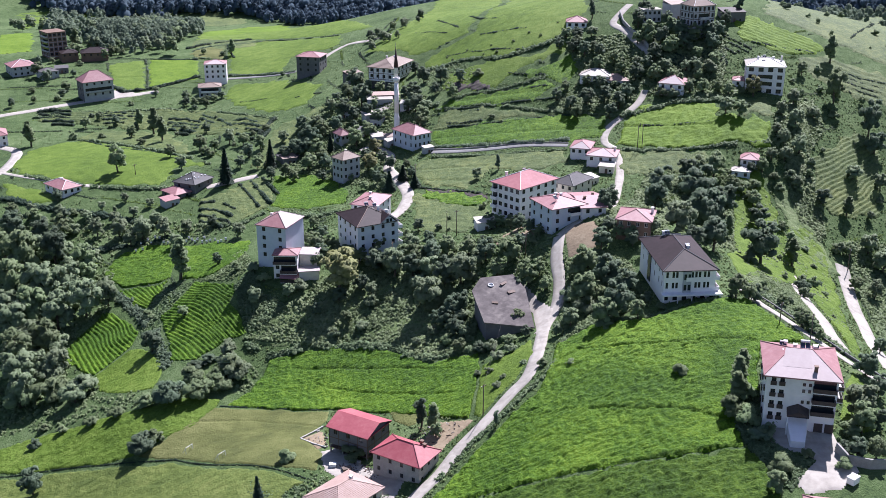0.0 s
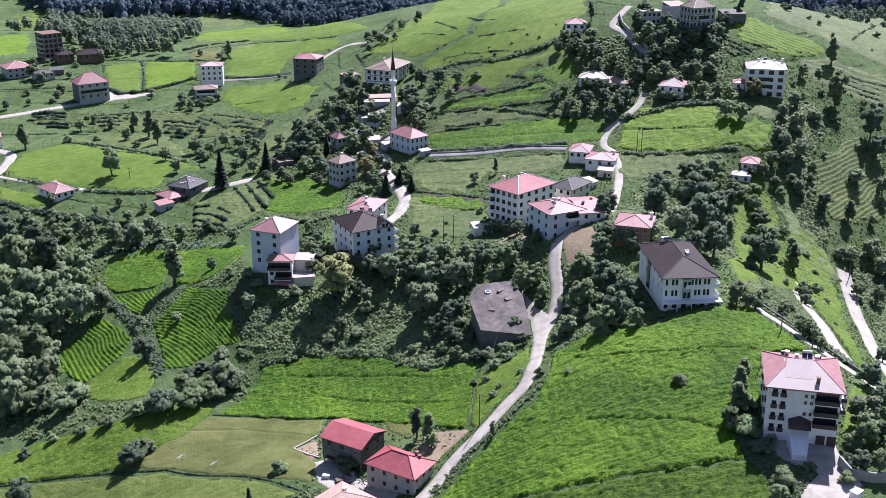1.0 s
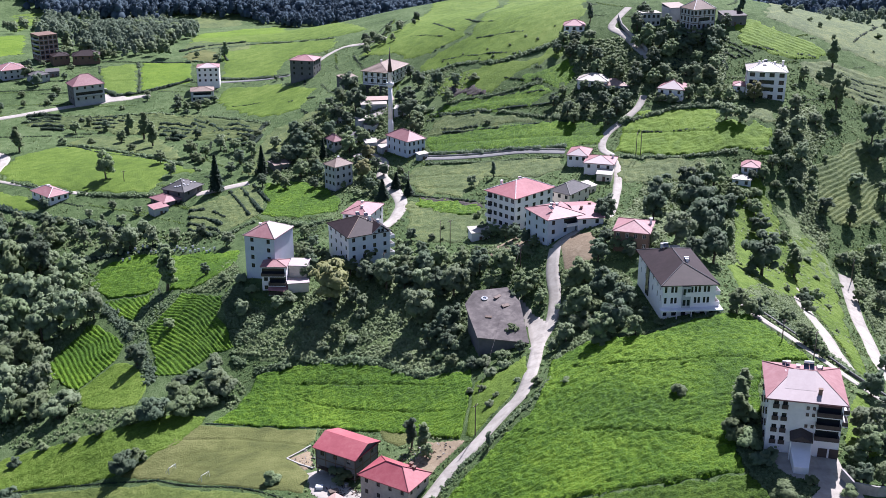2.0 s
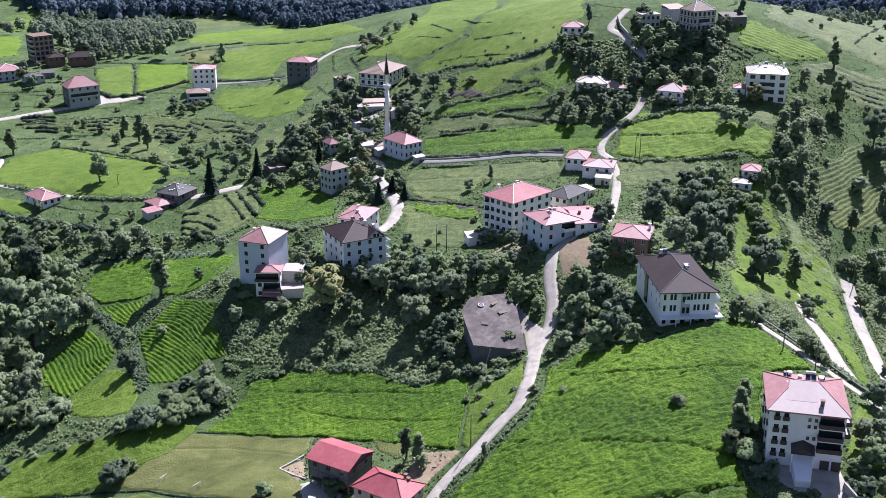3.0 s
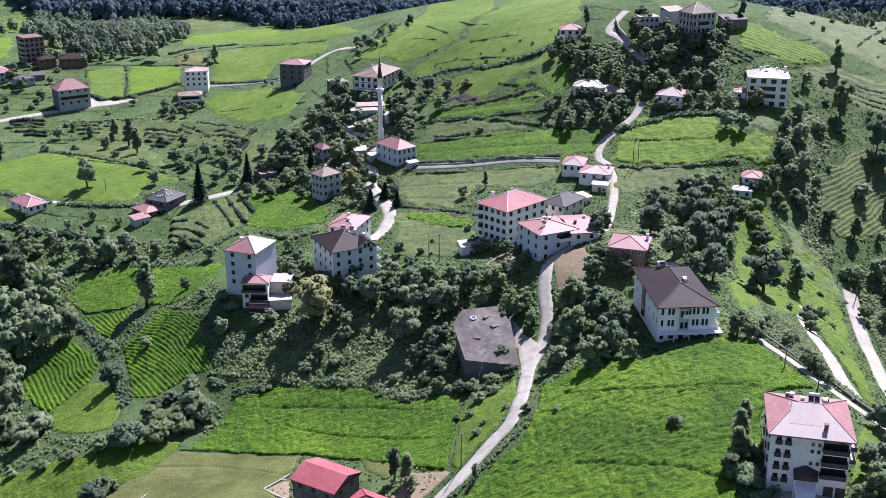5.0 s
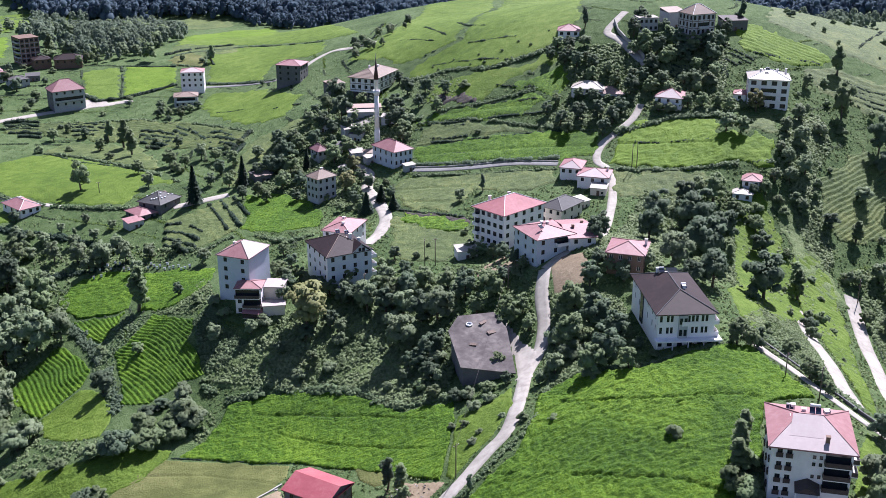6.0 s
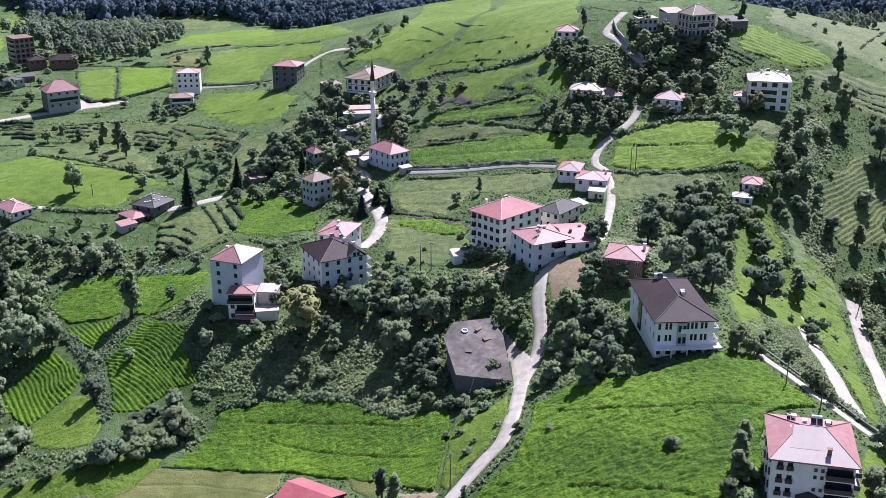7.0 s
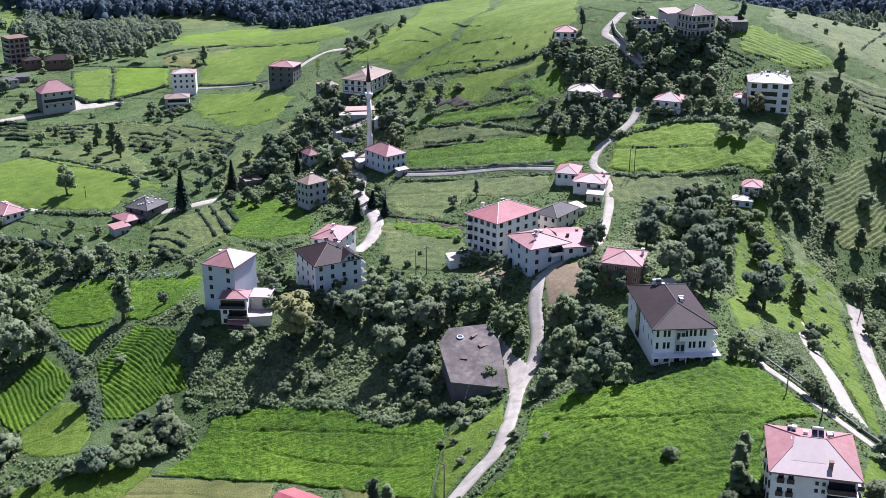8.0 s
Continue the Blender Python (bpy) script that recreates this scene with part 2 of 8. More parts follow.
def hashed(ix, iy, seed):
    v = np.sin(ix * 127.1 + iy * 311.7 + seed * 74.7) * 43758.5453
    return v - np.floor(v)


def ripple(x, y, size, seed=0):
    """Smooth random values from 0 to 1 over patches of the given size."""
    x, y = np.asarray(x) / size, np.asarray(y) / size
    ix, iy = np.floor(x), np.floor(y)
    fx, fy = x - ix, y - iy
    fx, fy = fx * fx * (3 - 2 * fx), fy * fy * (3 - 2 * fy)
    a, b = hashed(ix, iy, seed), hashed(ix + 1, iy, seed)
    c, d = hashed(ix, iy + 1, seed), hashed(ix + 1, iy + 1, seed)
    return (a * (1 - fx) + b * fx) * (1 - fy) + (c * (1 - fx) + d * fx) * fy


# ---- building helpers ----
def mesh_of(name, verts, faces, material, soft=False):
    me = bpy.data.meshes.new(name)
    me.from_pydata([tuple(map(float, v)) for v in verts], [], [tuple(map(int, f)) for f in faces])
    me.materials.append(MAT[material])
    if soft:
        me.shade_smooth()
    return me


def fast_mesh(name, verts, quads, material, soft=False, normals=None):
    """A mesh of quads from arrays; normals: one a vertex, for leaf clumps that shade as one crown."""
    me = bpy.data.meshes.new(name)
    verts, quads = np.asarray(verts, np.float32), np.asarray(quads, np.int32)
    me.vertices.add(len(verts))
    me.vertices.foreach_set("co", verts.ravel())
    me.loops.add(quads.size)
    me.loops.foreach_set("vertex_index", quads.ravel())
    me.polygons.add(len(quads))
    me.polygons.foreach_set("loop_start", np.arange(0, quads.size, 4, dtype=np.int32))
    me.polygons.foreach_set("loop_total", np.full(len(quads), 4, np.int32))
    me.update(calc_edges=True)
    me.validate()
    me.materials.append(MAT[material])
    if soft:
        me.shade_smooth()
    if normals is not None:
        me.shade_smooth()
        nm = normals / (np.linalg.norm(normals, axis=1, keepdims=True) + 1e-9)
        me.normals_split_custom_set_from_vertices(nm.astype(np.float32))
    return me


def round_block():
    """Corners and quads of a ball of 24 quads."""
    pts, quads, seen = [], [], {}
    for ax in range(3):
        for sg in (-1, 1):
            ids = []
            for i in range(3):
                for j in range(3):
                    p = [0.0, 0.0, 0.0]
                    p[ax], p[(ax + 1) % 3], p[(ax + 2) % 3] = sg, (i - 1) * sg, j - 1
                    key = tuple(p)
                    if key not in seen:
                        seen[key] = len(pts)
                        pts.append(np.array(p) / np.linalg.norm(p))
                    ids.append(seen[key])
            quads += [(ids[i * 3 + j], ids[(i + 1) * 3 + j], ids[(i + 1) * 3 + j + 1], ids[i * 3 + j + 1]) for i in range(2) for j in range(2)]
    return np.array(pts), np.array(quads)


BALL, BALL_QUADS = round_block()


def masses(mid, rad, rng, squash=0.85, uneven=0.72):
    """Uneven leafy masses, one round each place: corners, quads and outward ways."""
    k, m = len(mid), len(BALL)
    rough = 0.94 - uneven / 2 + uneven * rng.random((k, m, 1))
    v = mid[:, None, :] + BALL[None] * rough * np.asarray(rad)[:, None, None] * np.array([1, 1, squash])
    q = BALL_QUADS[None] + (np.arange(k) * m)[:, None, None]
    return v.reshape(-1, 3), q.reshape(-1, 4), np.tile(BALL, (k, 1))


def leafy(name, pos, outward, size, material, rng, jitter=0.45, up=0.6, mass=None):
    """Leaf clumps at the places, turned outward, over the masses (corners, quads, ways), shading as one soft body."""
    v, q = cards(pos, outward + np.array([0, 0, up]) + rng.normal(size=outward.shape) * jitter, size, rng)
    n = np.repeat(outward * 0.75 + np.array([0, 0, 0.5]) + rng.normal(size=outward.shape) * 0.1, 4, 0)
    if mass is not None:
        v, q, n = np.concatenate([mass[0], v]), np.concatenate([mass[1], q + len(mass[0])]), np.concatenate([mass[2] * 0.75 + np.array([0, 0, 0.5]), n])
    return fast_mesh(name, v, q, material, normals=n)


def piece(name, me, parent, m=None, label=""):
    """A mesh object as a part of a thing."""
    ob = new(name, me)
    ob.parent = parent
    if m is not None:
        ob.matrix_local = m
    return tagged(ob, label)


class Solid:
    """Collects boxes, prisms and loose faces for one mesh."""

    def __init__(self):
        self.v, self.f = [], []

    def face(self, *pts):
        n = len(self.v)
        self.v += [tuple(p) for p in pts]
        self.f.append(tuple(range(n, n + len(pts))))

    def box(self, x0, x1, y0, y1, z0, z1):
        n = len(self.v)
        self.v += [(x, y, z) for z in (z0, z1) for y in (y0, y1) for x in (x0, x1)]
        self.f += [tuple(n + i for i in q) for q in ((0, 2, 3, 1), (4, 5, 7, 6), (0, 1, 5, 4), (2, 6, 7, 3), (0, 4, 6, 2), (1, 3, 7, 5))]

    def prism(self, outline, z0, z1):
        """An upright solid over an outline that runs anticlockwise."""
        n, k = len(self.v), len(outline)
        self.v += [(x, y, z) for z in (z0, z1) for x, y in outline]
        self.f += [tuple(n + i for i in reversed(range(k))), tuple(n + k + i for i in range(k))]
        self.f += [(n + i, n + (i + 1) % k, n + k + (i + 1) % k, n + k + i) for i in range(k)]

    def beam(self, a, b, r, sides=4, r2=None):
        a, b = Vector(a), Vector(b)
        w = (b - a).normalized()
        p = w.orthogonal().normalized()
        q = w.cross(p)
        r2 = r if r2 is None else r2
        n = len(self.v)
        for c, rr in ((a, r), (b, r2)):
            for i in range(sides):
                t = 2 * math.pi * (i + 0.5) / sides
                self.v.append(tuple(c + (p * math.cos(t) + q * math.sin(t)) * rr))
        for i in range(sides):
            j = (i + 1) % sides
            self.f.append((n + i, n + j, n + sides + j, n + sides + i))
        self.f.append(tuple(n + i for i in reversed(range(sides))))
        self.f.append(tuple(n + sides + i for i in range(sides)))

    def turned(self, rings, sides=16):
        """A turned body: rings of (radius, height), closed at both ends."""
        n = len(self.v)
        for r, z in rings:
            for i in range(sides):
                t = 2 * math.pi * i / sides
                self.v.append((r * math.cos(t), r * math.sin(t), z))
        for k in range(len(rings) - 1):
            for i in range(sides):
                j = (i + 1) % sides
                a = n + k * sides
                self.f.append((a + i, a + j, a + sides + j, a + sides + i))
        self.f.append(tuple(n + i for i in reversed(range(sides))))
        self.f.append(tuple(n + (len(rings) - 1) * sides + i for i in range(sides)))

    def mesh(self, name, material, soft=False):
        return mesh_of(name, self.v, self.f, material, soft)


def inside(poly, x, y):
    p = np.array(poly)
    hit = np.zeros(x.shape, bool)
    for i in range(len(p)):
        (x0, y0), (x1, y1) = p[i - 1], p[i]
        if y0 != y1:
            hit ^= ((y0 > y) != (y1 > y)) & (x < (x1 - x0) * (y - y0) / (y1 - y0) + x0)
    return hit


def away(line, x, y):
    """Distance from a line of points."""
    best = np.full(x.shape, 1e9)
    for (x0, y0), (x1, y1) in zip(line, line[1:]):
        dx, dy = x1 - x0, y1 - y0
        s = np.clip(((x - x0) * dx + (y - y0) * dy) / (dx * dx + dy * dy + 1e-9), 0, 1)
        best = np.minimum(best, np.hypot(x - x0 - s * dx, y - y0 - s * dy))
    return best


# ---- ground ----
def graded(a, b, step, far_a, far_b, growth):
    mid = list(np.arange(a, b + 0.01, step))
    lo, hi, s = [mid[0]], [mid[-1]], step
    while lo[-1] > far_a or hi[-1] < far_b:
        s *= growth
        lo.append(max(lo[-1] - s, far_a))
        hi.append(min(hi[-1] + s, far_b))
    return np.array(sorted(set(lo + mid + hi)))


gx = graded(-240, 240, 2.0, -2600, 2600, 1.12)
gy = graded(170, 720, 2.0, -1500, 4000, 1.1)
GX, GY = np.meshgrid(gx, gy)
GZ = land(GX, GY) + (ripple(GX, GY, 7, 3) - 0.5) * 0.12 + (ripple(GX, GY, 300, 5) - 0.5) * 40 * smooth(1200, 2000, GY)
n = len(gx)
rows_, cols_ = np.meshgrid(np.arange(len(gy) - 1), np.arange(n - 1), indexing="ij")
i0 = (rows_ * n + cols_).ravel()
ground = new("ground", fast_mesh("ground", np.stack([GX.ravel(), GY.ravel(), GZ.ravel()], 1), np.stack([i0, i0 + 1, i0 + n + 1, i0 + n], 1), "ground", True))
tagged(ground, "green grassy hillsides of a valley with tea terraces", "ground", kind="structure")


def sheet(poly, step, lift, turn=0.0):
    """A grid draped over the land within an outline. lift(x, y, edge) gives the height over the ground."""
    p = np.array(poly)
    c, s = math.cos(radians(turn)), math.sin(radians(turn))
    q = np.stack([p[:, 0] * c + p[:, 1] * s, -p[:, 0] * s + p[:, 1] * c], 1)
    a, b = np.arange(q[:, 0].min(), q[:, 0].max() + step, step), np.arange(q[:, 1].min(), q[:, 1].max() + step, step)
    A, B = np.meshgrid(a, b)
    X, Y = A * c - B * s, A * s + B * c
    rag = 0.7 + 2.6 * smooth(280, 420, Y)
    mask = inside(poly, X + (ripple(X, Y, 3.5, 7) - 0.5) * rag, Y + (ripple(X, Y, 3.5, 8) - 0.5) * rag * 1.6)
    deep = mask.copy()
    deep[1:-1, 1:-1] &= mask[:-2, 1:-1] & mask[2:, 1:-1] & mask[1:-1, :-2] & mask[1:-1, 2:]
    deep[0], deep[-1], deep[:, 0], deep[:, -1] = False, False, False, False
    Z = land(X, Y) + np.where(deep, lift(X, Y, A, B), -0.15)
    index = np.full(mask.shape, -1)
    index[mask] = np.arange(mask.sum())
    quads = np.stack([index[:-1, :-1], index[:-1, 1:], index[1:, 1:], index[1:, :-1]], -1).reshape(-1, 4)
    quads = quads[(quads >= 0).all(1)]
    return np.stack([X[mask], Y[mask], Z[mask]], 1), quads


seeds = iter(range(1000))
TAKEN, LANES = [], []  # outlines of fields and yards, lines of lanes


def field(label, outline, height=0.6, step=0.5, look="tea", mat="tea_bright", row=1.2, turn=0, paths=()):
    """A planted field: tea bushes shoulder to shoulder, tea in rows, or mown grass."""
    k = next(seeds)
    TAKEN.append(outline)

    def lift(X, Y, A, B):
        wob = B + (ripple(A, B, 9, k) - 0.5) * 2.2
        if look == "rows":
            prof = np.clip(0.5 + 0.75 * np.cos(2 * math.pi * wob / row), 0, 1) ** 0.7
            z = height * (0.15 + 0.85 * prof) * (0.45 + 0.9 * ripple(X, Y, 1.1, k + 1)) + 0.2 * height * ripple(X, Y, 6, k + 2)
        elif look == "tea":
            prof = 0.5 + 0.5 * np.cos(2 * math.pi * wob / row)
            big, low_ = np.abs(2 * ripple(A * 0.7, B, row * 1.25, k + 1) - 1), np.abs(2 * ripple(A * 0.8, B + 0.3 * A, row * 0.6, k + 2) - 1)
            z = height * (0.12 + 0.14 * prof + 0.62 * big ** 0.7 + 0.4 * low_ ** 0.8 + 0.35 * (ripple(A, B, row * 5, k + 3) - 0.5))
        else:
            z = height * (0.35 + 0.5 * ripple(A * 0.6, B, row, k + 1) + 0.3 * ripple(X, Y, row * 5, k + 2))
        for line in paths:
            z = np.where(away(line, X, Y) < max(step * 0.9, 0.34), 0.02, z)
        return np.maximum(z, 0.02)

    v, q = sheet(outline, step, lift, turn)
    if len(q):
        name = "meadow" if look == "grass" else "ploughed_plot" if mat == "earth_dark" else "tea_field"
        tagged(new(name, fast_mesh(name, v, q, mat, True)), label, name.replace("_", " "), kind="stuff")


def lane(label, line, width, material):
    """A paved lane that follows the land, with thickness at its edges."""
    LANES.append((line, width))
    pts = [Vector((x, y)) for x, y in line]
    fine = []
    for i in range(len(pts) - 1):
        p0, p1, p2, p3 = pts[max(i - 1, 0)], pts[i], pts[i + 1], pts[min(i + 2, len(pts) - 1)]
        for s in np.linspace(0, 1, max(2, int((p2 - p1).length / 1.5)), endpoint=False):
            fine.append(0.5 * (2 * p1 + (p2 - p0) * s + (2 * p0 - 5 * p1 + 4 * p2 - p3) * s * s + (3 * p1 - p0 - 3 * p2 + p3) * s ** 3))
    fine.append(pts[-1])
    cross = [(-0.52, -0.3), (-0.5, 0.1), (-0.2, 0.13), (0.2, 0.13), (0.5, 0.1), (0.52, -0.3)]
    verts, quads = [], []
    for i, p in enumerate(fine):
        d = (fine[min(i + 1, len(fine) - 1)] - fine[max(i - 1, 0)]).normalized()
        side = Vector((d.y, -d.x))
        wid = width * (0.94 + 0.12 * float(ripple(p.x, p.y, 6, 11)))
        for s, z in cross:
            q = p + side * s * wid
            verts.append((q.x, q.y, ground_z(q.x, q.y) + z))
    m = len(cross)
    for i in range(len(fine) - 1):
        for j in range(m - 1):
            quads.append((i * m + j, (i + 1) * m + j, (i + 1) * m + j + 1, i * m + j + 1))
    tagged(new("lane", fast_mesh("lane", verts, quads, material, True)), label, "lane", kind="structure")


def yard(label, outline, material):
    TAKEN.append(outline)
    v, q = sheet(outline, 0.7, lambda X, Y, A, B: 0.16 + 0.04 * ripple(X, Y, 2.0, 5))
    if len(q):
        tagged(new("yard", fast_mesh("yard", v, q, material, True)), label, "yard", kind="structure")


# ---- fields, lanes and yards ----
field('dense bright green tea plantation on a rounded slope', [(-4.0, 209.7), (2.1, 217.3), (9.2, 226.3), (15.6, 233.8), (22.6, 239.7), (26.5, 248.0), (30.1, 262.1), (39.5, 265.2), (51.1, 259.4), (55.2, 258.3), (67.7, 262.3), (77.5, 265.8), (82.5, 262.9), (86.5, 250.2), (89.9, 241.9), (77.1, 237.2), (73.8, 228.3), (71.5, 217.1), (67.9, 217.6), (64.0, 208.0), (63.5, 199.5), (47.5, 200.2), (38.3, 201.7), (26.5, 203.6), (14.5, 205.9), (0.8, 206.9), (-4.0, 209.7)], height=1.05, step=0.33, look='tea', mat='tea_bright', row=1.25, turn=4, paths=[[(-1.1, 207.9), (14.5, 206.6), (26.6, 204.2), (38.4, 202.3), (47.6, 200.8), (65.0, 199.8)], [(34.0, 225.4), (44.7, 219.3), (54.5, 215.1), (58.2, 211.8), (65.7, 207.4)], [(34.5, 254.0), (45.0, 247.3), (56.5, 242.4), (77.0, 239.2)]])
field('dark unpruned tea bushes at the plantation edge', [(0.8, 206.1), (14.5, 205.2), (26.4, 202.9), (38.1, 201.0), (47.3, 199.5), (63.7, 198.6), (65.7, 196.0), (67.3, 187.0), (64.6, 169.5), (-10.2, 197.7), (-4.0, 208.1)], height=1.3, step=0.36, look='tea', mat='tea_deep', row=1.4, turn=6)
field('rough sunny grass bank beside the lane', [(10.2, 267.2), (18.7, 268.5), (24.5, 273.2), (24.4, 262.9), (19.2, 251.5), (13.8, 245.0), (9.6, 239.1), (7.7, 242.2)], height=0.5, step=0.45, look='tea', mat='grass_lit', row=1.3, turn=50)
field('bright green tea plantation below the woods', [(-52.2, 295.5), (-38.4, 297.8), (-28.0, 297.5), (-17.4, 291.9), (-10.5, 285.5), (-3.8, 277.8), (2.6, 277.6), (9.9, 275.5), (10.3, 268.7), (8.6, 253.4), (6.9, 241.2), (-0.5, 246.4), (-12.7, 256.6), (-28.9, 267.4), (-48.8, 273.4), (-62.5, 274.7), (-56.5, 281.4), (-53.5, 288.8)], height=0.8, step=0.34, look='tea', mat='tea_bright', row=1.25, turn=6, paths=[[(-43.7, 290.8), (-30.8, 288.6), (-13.7, 281.4), (2.5, 271.1)], [(-37.0, 283.1), (-21.4, 272.8), (-6.7, 263.1), (2.4, 257.5)]])
field('sunlit green tea strip along a hedge', [(-126.0, 266.9), (-136.6, 268.4), (-141.7, 280.9), (-131.0, 280.2), (-121.1, 281.5), (-104.2, 278.1), (-84.9, 275.8), (-73.9, 278.0), (-63.8, 277.8), (-64.5, 273.0), (-69.6, 264.8), (-76.7, 261.2), (-85.3, 256.3), (-93.0, 256.6), (-111.0, 262.1)], height=0.6, step=0.45, look='tea', mat='grass_lit', row=1.2, turn=25)
field('mown olive green meadow with a faint footpath', [(-65.3, 273.8), (-48.9, 273.7), (-31.8, 268.0), (-31.6, 262.2), (-36.0, 250.8), (-30.0, 237.2), (-30.8, 229.0), (-42.4, 232.2), (-55.4, 240.4), (-68.0, 250.0), (-83.8, 256.3), (-76.7, 261.1), (-69.8, 269.4)], height=0.3, step=0.45, look='grass', mat='tea_pruned', row=1.0, turn=0, paths=[[(-68.6, 267.5), (-52.7, 267.2), (-41.1, 263.1), (-32.3, 257.2)]])
field('short grass behind the farmhouses', [(-16.6, 263.5), (-8.8, 260.4), (-6.3, 257.3), (-6.5, 247.0), (-9.6, 246.9), (-13.0, 251.9)], height=0.3, step=0.45, look='grass', mat='tea_pruned', row=1.0, turn=0)
field('olive green meadow at the foot of the slope', [(-136.3, 267.5), (-110.6, 261.0), (-92.8, 255.9), (-71.2, 250.6), (-54.9, 237.8), (-32.4, 224.8), (-35.6, 222.9), (-40.1, 216.5), (-44.1, 207.6), (-124.8, 239.3)], height=0.45, step=0.5, look='tea', mat='meadow_rough', row=1.5, turn=15)
field('tea garden with tidy planted rows', [(-117.7, 345.9), (-119.4, 341.2), (-123.5, 334.6), (-127.5, 325.5), (-124.2, 321.1), (-111.0, 308.4), (-105.9, 313.7), (-100.9, 319.7), (-100.8, 327.7), (-110.2, 340.1)], height=0.52, step=0.26, look='rows', mat='tea_bright', row=1.35, turn=-58.0)
field('pale leafy hazel orchard on the slope', [(-59.5, 301.5), (-54.5, 310.3), (-44.8, 319.1), (-33.4, 323.0), (-15.1, 320.9), (2.8, 309.0), (9.1, 295.8), (9.1, 283.8), (2.6, 282.2), (-3.9, 281.6), (-15.8, 293.4), (-31.7, 300.8), (-42.0, 300.0), (-52.3, 299.4)], height=0.5, step=0.5, look='tea', mat='hazel', row=2.3, turn=10)
field('small bright green meadow beside tea rows', [(-100.4, 317.8), (-93.3, 312.1), (-86.9, 301.4), (-84.1, 293.4), (-85.4, 284.6), (-94.5, 286.4), (-105.8, 295.6), (-110.7, 307.6), (-105.9, 313.4)], height=0.45, step=0.45, look='tea', mat='grass_lit', row=1.2, turn=20)
field('tea garden with curved planted rows', [(-85.3, 345.4), (-87.4, 341.2), (-91.3, 333.8), (-93.8, 330.3), (-90.2, 318.9), (-85.9, 308.6), (-83.8, 299.6), (-75.4, 297.5), (-69.2, 301.8), (-66.6, 303.8), (-60.4, 305.2), (-63.1, 311.1), (-68.2, 319.4), (-66.9, 326.4), (-75.0, 334.2)], height=0.46, step=0.25, look='rows', mat='tea_bright', row=1.15, turn=-51.0)
field('tea garden on a terrace below white beehives', [(-125.2, 368.1), (-123.6, 375.3), (-120.8, 381.1), (-114.0, 384.1), (-103.4, 384.9), (-100.0, 380.5), (-98.1, 367.7), (-96.9, 356.4), (-106.5, 357.6), (-113.6, 358.8)], height=0.7, step=0.4, look='tea', mat='tea_bright', row=1.5, turn=-8.0)
field('small tea plot with planted rows above the gully', [(-116.2, 359.2), (-106.3, 356.8), (-97.1, 355.1), (-99.9, 347.3), (-101.8, 341.2), (-106.3, 344.6), (-110.9, 350.7)], height=0.48, step=0.25, look='rows', mat='tea_bright', row=1.25, turn=-51.0)
field('tea slope beside the tall house', [(-97.1, 381.8), (-80.7, 378.8), (-70.9, 371.5), (-68.8, 350.6), (-77.0, 344.6), (-85.7, 347.2), (-90.9, 353.4)], height=0.7, step=0.45, look='tea', mat='tea_bright', row=1.4, turn=-20)
field('smooth sunlit meadow round a lone tree', [(-197.3, 479.1), (-198.8, 503.8), (-184.5, 518.2), (-163.2, 512.3), (-127.7, 480.1), (-102.3, 457.2), (-115.6, 452.3), (-118.9, 435.4), (-144.2, 438.9), (-166.0, 449.5), (-185.9, 462.3)], height=0.3, step=0.8, look='grass', mat='grass_lit', row=2.5, turn=8)
field('dull green terraced tea field', [(-183.5, 522.2), (-171.6, 541.2), (-136.4, 527.3), (-111.6, 472.2), (-128.4, 483.4), (-161.0, 514.0)], height=0.6, step=0.9, look='tea', mat='tea_dull', row=2.0, turn=10)
field('pale green meadow by the road bend', [(-179.0, 445.0), (-158.1, 429.4), (-166.5, 426.0), (-183.9, 434.9), (-194.2, 455.9)], height=0.4, step=0.9, look='grass', mat='grass_lit', row=2.0, turn=0)
field('green tea slope above the houses', [(-72.5, 436.4), (-60.9, 437.8), (-46.9, 427.2), (-37.0, 410.5), (-38.4, 396.7), (-46.9, 394.7), (-60.6, 400.6), (-68.1, 406.6), (-66.4, 411.7)], height=0.7, step=0.5, look='tea', mat='tea_bright', row=1.6, turn=0)
field('dull stepped tea terraces', [(-98.5, 419.1), (-93.1, 423.3), (-86.3, 427.6), (-79.6, 436.0), (-73.2, 436.0), (-67.1, 411.8), (-68.8, 405.6), (-74.0, 401.6), (-79.9, 392.0), (-91.9, 392.4), (-95.0, 400.1)], height=0.6, step=0.55, look='tea', mat='tea_dull', row=1.6, turn=20)
field('flat green meadow with a field path', [(-187.7, 604.3), (-202.9, 653.0), (-189.1, 665.6), (-180.8, 660.1), (-168.1, 606.0), (-177.7, 602.4)], height=0.3, step=1.2, look='grass', mat='grass_lit', row=2.5, turn=0, paths=[[(-195.0, 625.1), (-173.5, 631.0)]])
field('yellow-green meadow on the plateau', [(-167.4, 609.7), (-182.1, 665.3), (-155.0, 669.0), (-148.3, 660.3), (-141.7, 624.2), (-156.9, 615.7)], height=0.35, step=1.2, look='grass', mat='meadow_pale', row=2.5, turn=0)
field('bright meadow above the road', [(-124.9, 628.0), (-138.1, 695.1), (-115.3, 707.2), (-64.3, 673.6), (-58.3, 644.3), (-67.9, 639.1), (-87.5, 645.4), (-91.3, 613.1)], height=0.35, step=1.2, look='grass', mat='grass_lit', row=2.5, turn=0)
